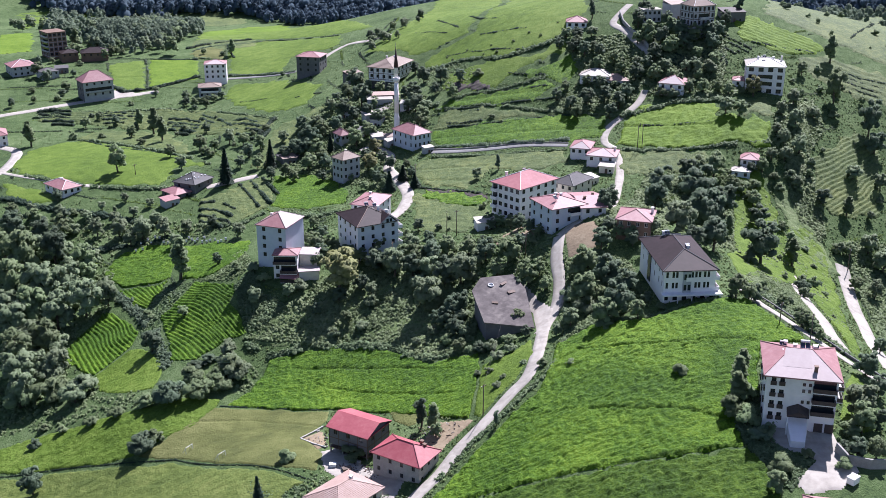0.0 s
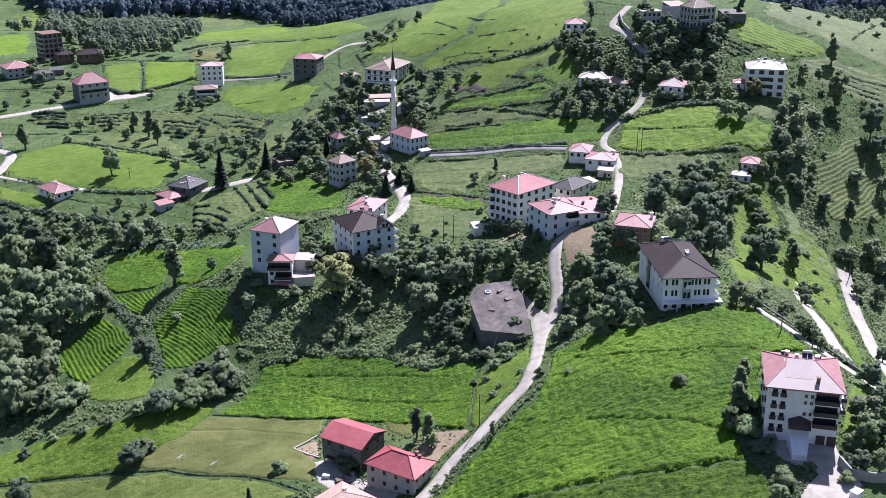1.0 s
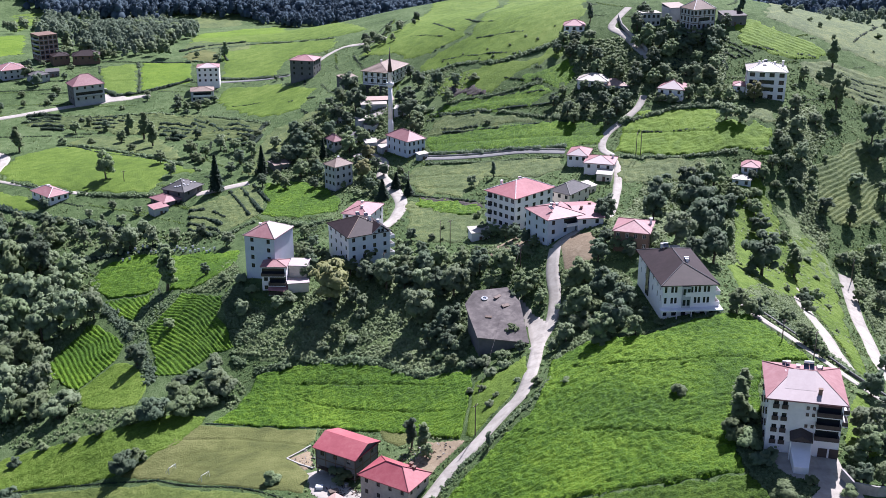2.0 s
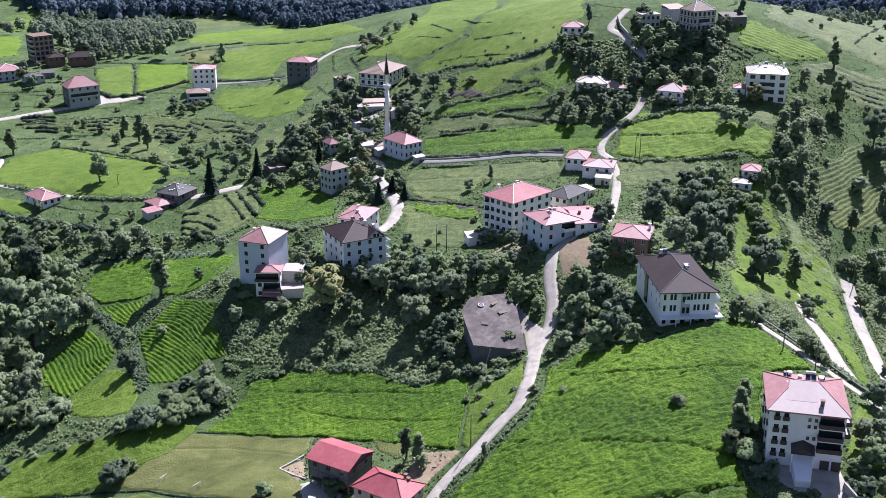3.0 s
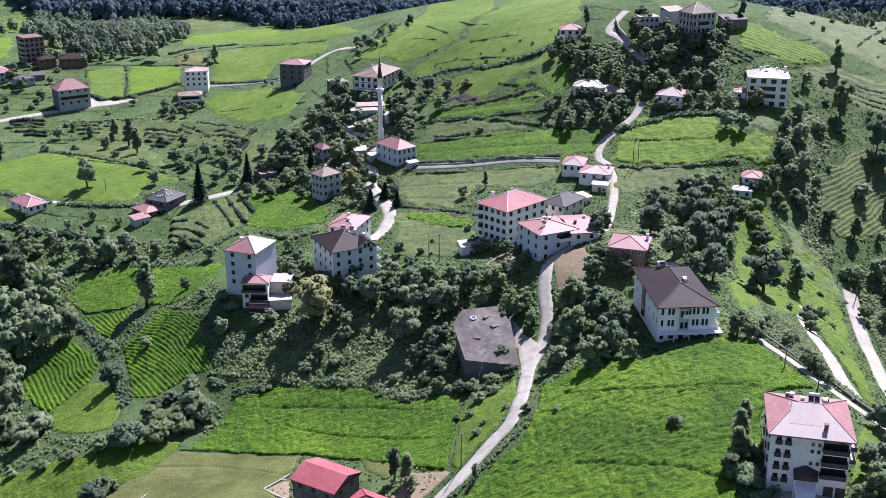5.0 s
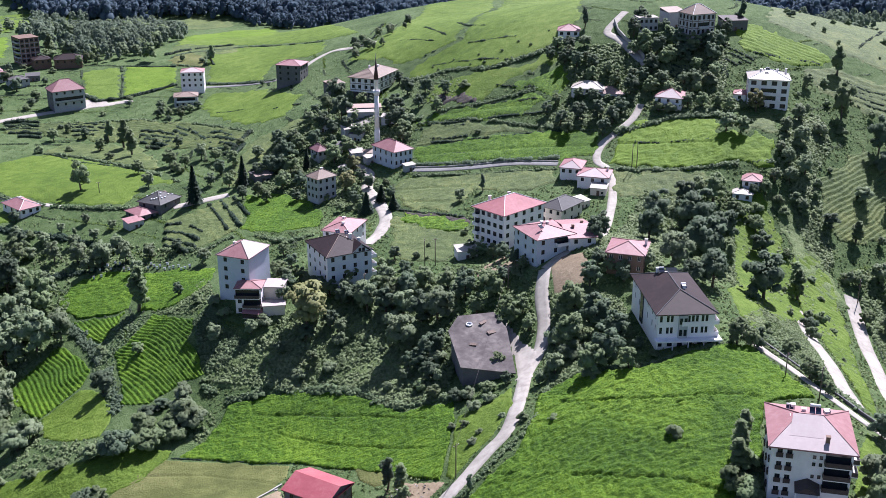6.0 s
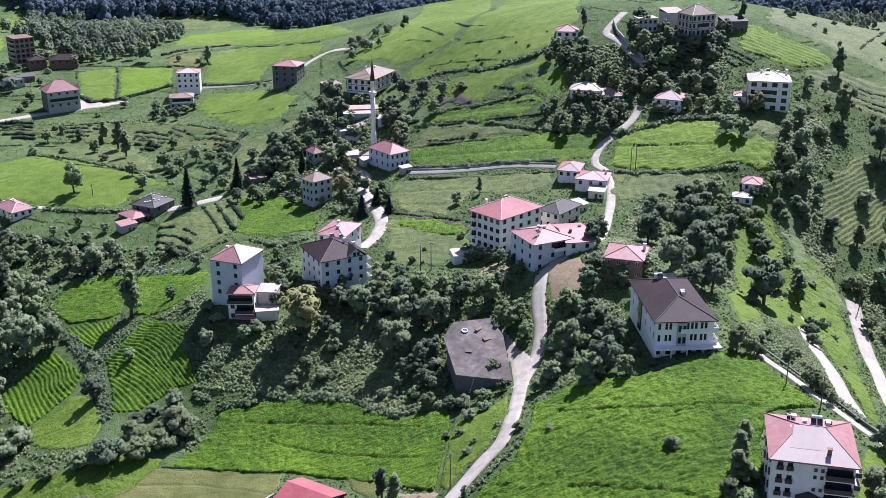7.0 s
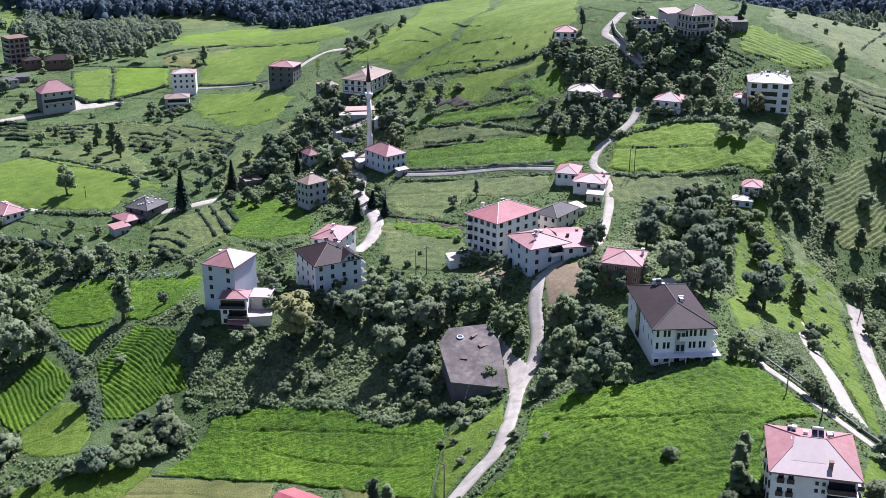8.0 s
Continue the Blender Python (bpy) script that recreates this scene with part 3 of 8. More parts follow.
field('greyish green hay field', [(-158.4, 676.4), (-159.8, 699.5), (-126.2, 705.8), (-94.4, 688.8), (-119.5, 710.2), (-139.0, 699.6), (-132.4, 660.3), (-152.9, 667.4)], height=0.35, step=1.4, look='grass', mat='tea_pruned', row=2.5, turn=0)
field('pale meadow on the far plateau', [(-166.2, 729.2), (-186.9, 855.4), (-139.2, 949.1), (-57.4, 721.7), (-40.3, 671.7), (-64.7, 677.7), (-128.6, 720.3)], height=0.35, step=1.6, look='grass', mat='grass_lit', row=3, turn=0)
field('green slope below the lane', [(-120.0, 609.5), (-88.9, 595.8), (-61.9, 554.2), (-65.7, 520.4), (-84.6, 523.8), (-108.1, 559.9), (-120.8, 587.5)], height=0.4, step=1.1, look='grass', mat='grass_lit', row=2.2, turn=10)
field('stepped tea terraces on the slope', [(-212.9, 552.3), (-194.3, 568.5), (-147.6, 575.2), (-119.8, 558.5), (-83.6, 516.8), (-79.3, 498.8), (-102.2, 497.2), (-136.9, 529.5), (-172.7, 544.9), (-194.8, 550.7)], height=0.7, step=0.8, look='rows', mat='tea_dull', row=3.4, turn=4)
field('narrow green field by the village', [(-84.0, 451.7), (-78.4, 500.1), (-60.8, 511.5), (-53.8, 524.3), (-56.4, 500.8), (-67.9, 480.3), (-68.8, 448.5), (-75.6, 445.1)], height=0.6, step=1.0, look='tea', mat='tea_dull', row=2, turn=30)
field('bright grassy hillside above the village', [(-7.0, 551.4), (15.9, 552.1), (41.2, 695.1), (95.7, 1070.1), (132.6, 1058.3), (68.4, 516.7), (55.3, 500.4), (44.0, 496.0), (24.9, 497.7), (4.3, 519.4), (-11.1, 540.3)], height=0.4, step=1.2, look='tea', mat='grass_lit', row=3.0, turn=12)
field('green slope beside the old house', [(-44.2, 588.2), (-30.2, 618.4), (-8.6, 689.1), (24.6, 1058.1), (57.0, 1058.1), (37.1, 684.5), (13.7, 555.8), (-8.5, 554.0), (-14.3, 556.5), (-25.0, 570.7)], height=0.4, step=1.2, look='tea', mat='grass_lit', row=3.0, turn=25)
field('bright green tea strip above the village road', [(-5.4, 455.5), (-4.9, 457.8), (54.6, 442.3), (68.1, 436.3), (62.6, 420.7), (48.7, 421.2), (26.6, 428.6), (-3.3, 438.7)], height=0.7, step=0.8, look='tea', mat='tea_bright', row=1.9, turn=8, paths=[[(-4.7, 458.7), (18.3, 452.7), (41.6, 445.3)], [(-3.4, 448.6), (27.1, 437.9), (64.2, 428.3)]])
field('dull grey-green tea strip on the hillside', [(-4.9, 457.8), (-2.3, 470.7), (21.0, 462.6), (41.8, 448.1), (54.6, 442.3)], height=0.7, step=0.8, look='tea', mat='tea_dull', row=1.9, turn=8, paths=[[(-4.7, 458.7), (18.3, 452.7), (41.6, 445.3)], [(-3.4, 448.6), (27.1, 437.9), (64.2, 428.3)]])
field('terraced tea field below the hilltop', [(-8.1, 477.0), (11.5, 476.4), (25.1, 472.5), (44.8, 472.6), (49.1, 464.9), (38.9, 457.8), (23.4, 462.3), (-2.3, 471.7)], height=0.7, step=0.9, look='tea', mat='tea_bright', row=1.9, turn=8, paths=[[(-4.9, 477.1), (16.4, 471.2), (42.9, 463.6)]])
field('shaded tea slope under the upper house', [(26.6, 479.5), (44.3, 483.1), (55.8, 485.5), (63.6, 476.0), (55.3, 466.6), (49.2, 466.6), (43.7, 474.4)], height=0.6, step=1.0, look='tea', mat='tea_bright', row=2.0, turn=10)
field('dull green slope with low bushes', [(-1.1, 488.2), (1.5, 505.6), (24.8, 495.7), (45.1, 493.6), (55.4, 495.6), (55.7, 487.5), (29.2, 481.8), (24.0, 475.3), (11.6, 478.7)], height=0.4, step=1.0, look='tea', mat='grass_lit', row=2.2, turn=10)
field('bright level tea field by the lane', [(67.2, 411.7), (70.8, 421.5), (75.3, 434.8), (81.8, 440.1), (96.5, 438.4), (112.0, 434.0), (109.6, 423.1), (119.1, 418.2), (129.3, 416.3), (124.1, 399.7), (96.7, 403.7)], height=0.8, step=0.6, look='tea', mat='meadow_pale', row=1.8, turn=4, paths=[[(72.1, 427.7), (89.3, 422.8), (105.7, 416.6)]])
field('dull tea plot under two trees', [(113.1, 433.7), (132.4, 435.1), (131.2, 418.3), (119.4, 419.5), (110.9, 423.6)], height=0.7, step=0.7, look='tea', mat='tea_dull', row=1.8, turn=4)
field('dull tea field under the bright one', [(67.6, 408.3), (82.0, 405.9), (96.4, 402.3), (108.4, 398.3), (103.4, 392.5), (96.2, 389.6), (68.4, 387.1), (66.4, 393.5)], height=0.7, step=0.7, look='tea', mat='tea_dull', row=1.8, turn=4)
field('yellow-green tea rows on the upper slope', [(130.4, 498.9), (141.6, 504.6), (169.5, 484.6), (165.8, 474.5), (148.8, 470.1), (131.7, 481.8)], height=0.7, step=0.8, look='rows', mat='meadow_pale', row=2.6, turn=-30)
field('dull green hillside with scattered bushes', [(147.2, 510.8), (325.5, 1032.7), (390.0, 1070.4), (466.4, 1070.5), (214.5, 478.2), (194.4, 474.1), (174.4, 490.3)], height=0.5, step=1.6, look='tea', mat='tea_dull', row=3.0, turn=-20)
field('green terraced hillside', [(151.9, 469.5), (168.3, 474.5), (192.4, 468.4), (210.0, 466.5), (198.8, 436.0), (183.7, 442.2), (168.3, 445.3), (154.9, 457.6)], height=0.6, step=1.2, look='rows', mat='tea_dull', row=4.0, turn=-20)
field('dull tea terraces below the village road', [(-10.3, 431.1), (48.0, 413.4), (48.3, 403.7), (37.9, 397.9), (18.4, 405.0), (9.7, 389.6), (-5.2, 397.2), (-12.6, 413.2)], height=0.6, step=0.8, look='tea', mat='tea_dull', row=1.8, turn=6, paths=[[(-11.2, 420.3), (16.8, 410.5)], [(-9.8, 407.6), (12.0, 396.9)]])
field('green plots by the white apartment house', [(-12.1, 394.5), (15.6, 374.7), (16.7, 360.9), (6.9, 348.6), (-7.6, 353.3), (-11.5, 372.9)], height=0.5, step=0.7, look='tea', mat='tea_dull', row=1.6, turn=0, paths=[[(-11.4, 386.2), (16.4, 370.4)]])
field('sunlit rough grass above the footpath', [(107.7, 386.3), (117.6, 391.3), (120.6, 378.2), (120.4, 358.4), (113.8, 321.2), (100.3, 300.8), (93.7, 309.2), (95.2, 333.4)], height=0.6, step=0.5, look='tea', mat='grass_lit', row=1.8, turn=-40)
field('lime green grass beside the white house', [(86.8, 310.7), (96.8, 331.2), (98.5, 319.8), (92.4, 289.2), (86.1, 275.5), (84.9, 290.4)], height=0.5, step=0.5, look='tea', mat='grass_lit', row=1.6, turn=0)
field('lime green bank between two lanes', [(122.5, 363.6), (130.0, 368.3), (132.5, 358.8), (133.0, 346.9), (128.3, 322.2), (117.1, 284.2), (103.6, 239.5), (102.0, 245.7), (110.0, 285.5), (115.3, 316.7), (114.8, 329.9), (117.2, 348.0)], height=0.8, step=0.5, look='tea', mat='grass_lit', row=2.0, turn=-50)
field('tea rows on the slope above the side valley', [(141.1, 399.2), (147.6, 405.8), (160.6, 419.8), (169.3, 422.7), (173.9, 421.8), (160.4, 379.1), (152.3, 377.4), (141.5, 375.6), (134.1, 378.1), (138.8, 388.5)], height=0.6, step=0.36, look='rows', mat='tea_dull', row=1.5, turn=40)
field('lime green strip on the valley edge', [(123.0, 389.2), (128.4, 387.8), (130.4, 374.1), (133.7, 359.4), (135.5, 341.9), (126.9, 340.1), (123.2, 354.9), (121.4, 371.7)], height=0.7, step=0.6, look='tea', mat='hazel', row=2.0, turn=-50)
field('sunlit grass patch among the trees', [(106.4, 376.8), (115.9, 379.3), (120.1, 376.4), (117.0, 368.6), (109.2, 363.9), (103.7, 366.3)], height=0.4, step=0.6, look='tea', mat='grass_lit', row=1.6, turn=0)
field('lawn beside the apartment house', [(90.9, 219.7), (98.1, 233.3), (98.3, 222.6), (94.6, 205.7), (86.0, 202.1), (86.2, 208.0)], height=0.35, step=0.45, look='tea', mat='grass_lit', row=1.3, turn=0)
field('far pale meadow among woods', [(-312.7, 769.8), (-302.6, 807.4), (-258.9, 692.6), (-271.7, 682.5), (-289.6, 673.8)], height=0.4, step=2.5, look='grass', mat='meadow_pale', row=3, turn=0)
field('far green meadow behind the woods', [(-172.5, 972.5), (-133.6, 982.0), (-91.9, 967.6), (-73.5, 990.4), (-31.5, 726.5), (-75.4, 1017.6), (-145.8, 997.7)], height=0.4, step=2.5, look='grass', mat='grass_lit', row=3, turn=0)
field('far strip of green meadow', [(-392.6, 971.5), (-355.9, 997.1), (-309.8, 997.2), (-292.5, 954.2), (-341.6, 954.0)], height=0.4, step=2.5, look='grass', mat='grass_lit', row=3, turn=0)
field('far green fields below the dark hills', [(-223.7, 941.2), (-232.9, 994.2), (-209.5, 997.8), (-174.1, 990.7), (-169.3, 951.4), (-190.9, 930.4)], height=0.45, step=2.0, look='grass', mat='tea_dull', row=3, turn=0)
field('far green fields beyond the brick house', [(-324.2, 832.0), (-373.0, 961.9), (-353.1, 976.8), (-325.2, 966.2), (-309.4, 978.2), (-293.1, 983.7), (-280.3, 933.0), (-281.0, 887.9), (-317.3, 928.0), (-345.6, 941.7)], height=0.45, step=2.0, look='grass', mat='grass_lit', row=3, turn=0)
field('yellow-green meadow at the plateau edge', [(-169.9, 761.9), (-186.9, 869.0), (-166.6, 926.3), (-130.8, 938.4), (-102.0, 741.5), (-132.7, 765.6), (-160.6, 751.3)], height=0.45, step=2.0, look='grass', mat='meadow_pale', row=3, turn=0)
field('grey mown hay field on the plateau', [(-166.4, 701.8), (-167.6, 728.9), (-158.3, 740.5), (-121.3, 718.0), (-115.9, 686.1), (-136.1, 685.9)], height=0.45, step=2.0, look='grass', mat='tea_dull', row=3, turn=0)
field('bright tea strip below the earth strip', [(-8.4, 396.0), (4.2, 385.8), (15.7, 378.0), (16.3, 372.4), (7.2, 373.8), (-6.9, 383.7)], height=0.8, step=0.5, look='tea', mat='tea_bright', row=1.4, turn=-20)
field('dark ploughed earth plot', [(3.6, 491.5), (13.0, 486.5), (23.6, 478.3), (21.9, 474.0), (4.0, 482.8)], height=0.75, step=0.8, look='rows', mat='earth_dark', row=2.2, turn=6)
field('dark brown earth strip', [(-8.5, 397.6), (3.4, 389.6), (16.2, 381.2), (16.8, 376.1), (3.3, 383.3), (-7.7, 391.4)], height=0.6, step=0.6, look='rows', mat='earth_dark', row=1.6, turn=-4)
lane('pale concrete lane climbing to the village', [(-10.6, 206.6), (-6.3, 214.4), (-1.2, 220.6), (4.3, 229.7), (10.7, 237.1), (17.4, 245.5), (22.1, 251.2), (25.7, 263.6), (28.4, 277.6), (32.7, 287.9), (34.6, 298.8), (34.7, 309.5), (36.3, 318.8)], 3.6, 'concrete_pale')
lane('pale lane behind the pink-roofed house', [(36.3, 318.8), (45.0, 326.4), (52.9, 335.0), (62.4, 371.9), (66.6, 393.3), (67.3, 409.1), (64.0, 417.5), (66.7, 427.9), (73.6, 435.5), (81.1, 443.3), (85.0, 451.0)], 3.0, 'concrete_pale')
lane('pale lane near the hilltop', [(90.4, 474.4), (86.2, 483.2), (81.8, 493.3), (77.6, 500.3), (82.7, 509.5), (87.7, 517.6)], 3.4, 'concrete_pale')
lane('pale asphalt road across the plateau', [(-250.8, 544.2), (-232.9, 558.5), (-218.4, 568.4), (-201.3, 581.0), (-180.3, 594.5), (-160.9, 605.1)], 4.5, 'concrete_pale')
lane('grey lane past the dark house', [(-127.1, 621.6), (-108.1, 615.9), (-82.2, 604.9)], 3.0, 'asphalt')
lane('pale lane over the ridge', [(-71.5, 610.0), (-63.3, 625.5), (-54.0, 632.6), (-41.6, 620.8), (-26.8, 613.8)], 4.5, 'concrete_pale')
lane('pale gravel lane beside the meadow', [(-209.0, 454.9), (-199.2, 469.0), (-202.8, 499.7), (-215.0, 510.2), (-232.0, 511.5)], 5.0, 'concrete_pale')
lane('pale gravel track beside the meadow', [(-199.2, 469.0), (-183.7, 458.0), (-165.1, 447.5), (-143.8, 437.3), (-118.3, 432.7)], 2.2, 'concrete_pale')
lane('pale driveway beside the stone-grey roof', [(-98.4, 431.2), (-88.5, 435.5), (-78.2, 439.7)], 4.0, 'concrete_pale')
lane('pale concrete village lane', [(-18.8, 370.8), (-15.0, 378.5), (-13.3, 393.4), (-17.8, 413.8), (-22.3, 427.9), (-22.4, 441.4), (-30.3, 454.0), (-35.1, 452.8)], 4.6, 'concrete_pale')
lane('narrow concrete lane with a parapet', [(-4.7, 436.6), (8.3, 430.6), (19.7, 427.0), (33.2, 424.2), (49.6, 418.4)], 2.6, 'asphalt')
lane('pale concrete footpath beside the tea field', [(81.4, 280.4), (83.8, 266.3), (88.0, 257.3), (92.1, 248.1), (98.1, 237.0), (104.3, 227.9)], 2.4, 'concrete_pale')
lane('pale lane down the far bank', [(113.3, 327.4), (111.9, 318.8), (108.0, 297.6), (105.8, 280.1), (101.2, 258.2), (99.7, 245.0)], 4.2, 'concrete_pale')
lane('pale lane in the side valley', [(138.3, 350.5), (135.8, 336.6), (133.0, 322.1), (129.0, 301.5), (118.5, 267.7), (112.2, 242.8)], 4.8, 'concrete_pale')
yard('pale forecourt of a house beside the road', [(-192.3, 612.7), (-185.8, 617.4), (-174.6, 602.6), (-166.4, 604.0), (-171.1, 595.2), (-186.1, 588.2)], 'concrete_pale')
yard('pale concrete yard beside the barn', [(19.0, 310.3), (25.0, 304.5), (29.6, 293.6), (32.4, 287.1), (30.0, 273.2), (25.5, 263.0), (25.5, 276.2), (25.6, 288.2), (23.9, 300.2), (20.0, 306.7)], 'concrete_pale')
yard('pale concrete courtyard of the apartment house', [(68.0, 206.8), (84.0, 203.4), (84.3, 196.9), (85.4, 189.9), (80.2, 184.6), (70.9, 183.3), (70.1, 188.4), (76.3, 194.0), (68.4, 199.2)], 'concrete_pale')
yard('pale littered yard between the red-roofed houses', [(-32.0, 239.4), (-26.5, 242.3), (-17.0, 229.1), (-8.5, 222.0), (-10.9, 214.0), (-19.0, 218.1), (-25.0, 225.2), (-29.5, 229.0)], 'concrete_pale')
yard('bare earth bank beside the lane', [(-6.2, 236.0), (-2.0, 246.2), (6.6, 241.7), (8.7, 239.6), (2.3, 234.0), (-1.9, 227.5)], 'earth')
yard('brown earth bank above the lane', [(37.8, 318.5), (42.1, 322.4), (47.7, 322.8), (49.3, 315.6), (47.7, 308.1), (42.6, 304.1), (37.9, 306.0)], 'earth')
yard('dry brown bank', [(15.6, 335.3), (21.8, 340.2), (31.7, 346.4), (32.2, 327.4), (26.3, 324.3), (17.5, 329.1)], 'earth')
yard('bare earth beside a red-roofed house', [(-37.7, 249.9), (-32.2, 257.0), (-29.4, 244.7), (-32.0, 239.4)], 'earth')
yard('pale concrete forecourt of the village houses', [(-38.7, 506.5), (-22.1, 496.5), (-20.1, 484.8), (-32.2, 487.7)], 'concrete_pale')
yard('pale paved place beside the mosque', [(-31.2, 470.0), (-20.8, 460.9), (-18.8, 448.6), (-27.3, 452.6)], 'concrete_pale')
yard('concrete terrace beside the white apartment house', [(12.3, 361.7), (17.6, 364.5), (18.9, 357.6), (16.4, 353.7)], 'concrete_pale')

# ---- houses ----
window_meshes = {}


def window_parts(w, h, dark):
    key = (round(w, 2), round(h, 2), dark)
    if key not in window_meshes:
        pane, ring = Solid(), Solid()
        pane.box(-w / 2 + 0.05, w / 2 - 0.05, 0.0, 0.03, 0.05, h - 0.05)
        t = 0.06
        for x0, x1, z0, z1 in ((-w / 2, w / 2, 0, t), (-w / 2, w / 2, h - t, h), (-w / 2, -w / 2 + t, t, h - t), (w / 2 - t, w / 2, t, h - t), (-t / 2, t / 2, t, h - t)):
            ring.box(x0, x1, -0.04, 0.04, z0, z1)
        window_meshes[key] = ring.mesh("window", "trim_dark" if dark else "white_paint"), pane.mesh("pane", "glass")
    return window_meshes[key]


def rail_mesh(w):
    """The dark box guard in front of a window: a front with two returns, one closed shape."""
    key = ("rail", round(w, 2))
    if key not in window_meshes:
        s = Solid()
        s.prism([(-w / 2, -0.03), (w / 2, -0.03), (w / 2, 0.26), (w / 2 - 0.05, 0.26), (w / 2 - 0.05, 0.03), (-w / 2 + 0.05, 0.03), (-w / 2 + 0.05, 0.26), (-w / 2, 0.26)], 0.0, 0.95)
        window_meshes[key] = s.mesh("railing", "trim_dark")
    return window_meshes[key]


def panel(s, a, e, n, length, z0, z1, holes, deep=0.16):
    """One outer wall from a along e, with openings (u0, u1, z0, z1) and their reveals."""
    us = sorted({0.0, length, *(u for o in holes for u in o[:2])})
    zs = sorted({z0, z1, *(z for o in holes for z in o[2:])})
    at = lambda u, z, back=0.0: (a[0] + e[0] * u - n[0] * back, a[1] + e[1] * u - n[1] * back, z)
    for u0, u1 in zip(us, us[1:]):
        for za, zb in zip(zs, zs[1:]):
            cu, cz = (u0 + u1) / 2, (za + zb) / 2
            if not any(o[0] < cu < o[1] and o[2] < cz < o[3] for o in holes):
                s.face(at(u0, za), at(u1, za), at(u1, zb), at(u0, zb))
    for u0, u1, za, zb in holes:
        s.face(at(u0, za), at(u0, za, deep), at(u1, za, deep), at(u1, za))
        s.face(at(u0, zb), at(u1, zb), at(u1, zb, deep), at(u0, zb, deep))
        s.face(at(u0, za), at(u0, zb), at(u0, zb, deep), at(u0, za, deep))
        s.face(at(u1, za), at(u1, za, deep), at(u1, zb, deep), at(u1, zb))


def house(label, x, y, eave, w, d, yaw, storeys=2, roof="hip", cover="roof_pink", walls="wall_white", over=0.6, rise=None, cols=(3, 2, 3, 2), win=(1.1, 1.35), low=None, caps=False,
          balcony=(), chimneys=(), dark_frames=True, rails=False, band="", ridge=None, group="village houses", kind="house", ridge_along=None, name="house", storey=2.9, paled=(), side_walls={}, stilts=0.0, courses=0.0):
    """A house whose roof's outline is w by d, turned by yaw; its front is the side towards -v. eave: height of the roof's edge in the world."""
    c, s_ = math.cos(radians(yaw)), math.sin(radians(yaw))
    corners = [(x + c * u - s_ * v, y + s_ * u + c * v) for u in (-w / 2, w / 2) for v in (-d / 2, d / 2)]
    low = min(ground_z(*p) for p in corners) if low is None else low
    base = low - 0.6
    root = tagged(new(name), label, kind, group)
    root.matrix_world = pose(x, y, base, 0, 0, yaw)
    H = eave - base
    hw, hd = w / 2 - over, d / 2 - over
    sides = [((-hw, -hd), (1, 0), (0, -1), 2 * hw, 0), ((hw, -hd), (0, 1), (1, 0), 2 * hd, 90), ((hw, hd), (-1, 0), (0, 1), 2 * hw, 180), ((-hw, hd), (0, -1), (-1, 0), 2 * hd, 270)]
    bodies = {}
    places = []
    for k, (a, e, nrm, length, ang) in enumerate(sides):
        holes = []
        for st in range(storeys):
            z = H - 0.35 - st * storey - win[1] - 0.25
            if z < 0.9 + stilts:
                continue
            spread = cols[k] if isinstance(cols[k], (list, tuple)) else [(i + 0.5) / cols[k] for i in range(cols[k])]
            for share in spread:
                u = length * share
                skip = any(bk == k and bs == st and b0 * length < u < b1 * length for bk, bs, b0, b1, *_ in balcony)
                if skip or length < len(spread) * (win[0] + 0.3):
                    continue
                holes.append((u - win[0] / 2, u + win[0] / 2, z, z + win[1]))
                places.append((a, e, nrm, u, z, ang))
        panel(bodies.setdefault(side_walls.get(k, walls), Solid()), a, e, nrm, length, stilts, H, holes)
    next(iter(bodies.values())).face((-hw, -hd, stilts), (-hw, hd, stilts), (hw, hd, stilts), (hw, -hd, stilts))
    for paint, body in bodies.items():
        piece("wall", body.mesh("wall", paint), root)
    if stilts:
        core = Solid()
        core.box(-hw + 2.2, hw - 0.4, -hd + 2.2, hd - 0.4, 0, stilts - 0.01)
        piece("ground_floor", core.mesh("ground_floor", "wall_dark"), root, label="dark recessed ground floor")
        for u in np.linspace(-hw + 0.2, hw - 0.2, 4):
            for v in np.linspace(-hd + 0.2, hd - 0.2, 4):
                if abs(u) > hw - 0.3 or abs(v) > hd - 0.3:
                    pl = Solid()
                    pl.box(u - 0.16, u + 0.16, v - 0.16, v + 0.16, 0, stilts - 0.005)
                    piece("pillar", pl.mesh("pillar", "concrete_pale"), root)
    frame_me, pane_me = window_parts(*win, dark_frames)
    for a, e, nrm, u, z, ang in places:
        m = pose(a[0] + e[0] * u - nrm[0] * 0.12, a[1] + e[1] * u - nrm[1] * 0.12, z, 0, 0, ang)
        wnd = piece("window", frame_me, root, m)
        piece("pane", pane_me, wnd)
        if rails:
            piece("railing", rail_mesh(win[0] + 0.3), wnd, pose(0, -0.36, -0.25))
    if band:
        b = Solid()
        for st in range(storeys):
            z = H - (st + 1) * storey
            if z > 0.4:
                b.box(-hw - 0.03, hw + 0.03, -hd - 0.03, hd + 0.03, z - 0.12, z + 0.12)
        piece("floor_band", b.mesh("floor_band", band), root)
        for a, e, nrm, length, ang in sides:
            for i in range(int(length / 2.6) + 1):
                u = length * i / int(length / 2.6)
                po = Solid()
                po.box(-0.11, 0.11, -0.035, 0.02, max(0.3, H - storeys * storey), H - 0.25)
                piece("timber_post", po.mesh("timber_post", band), root, pose(a[0] + e[0] * u, a[1] + e[1] * u, 0, 0, 0, ang))
    # roof
    t = 0.22
    rw, rd = w / 2, d / 2
    along = ridge_along or ("u" if w >= d else "v")
    r = Solid()
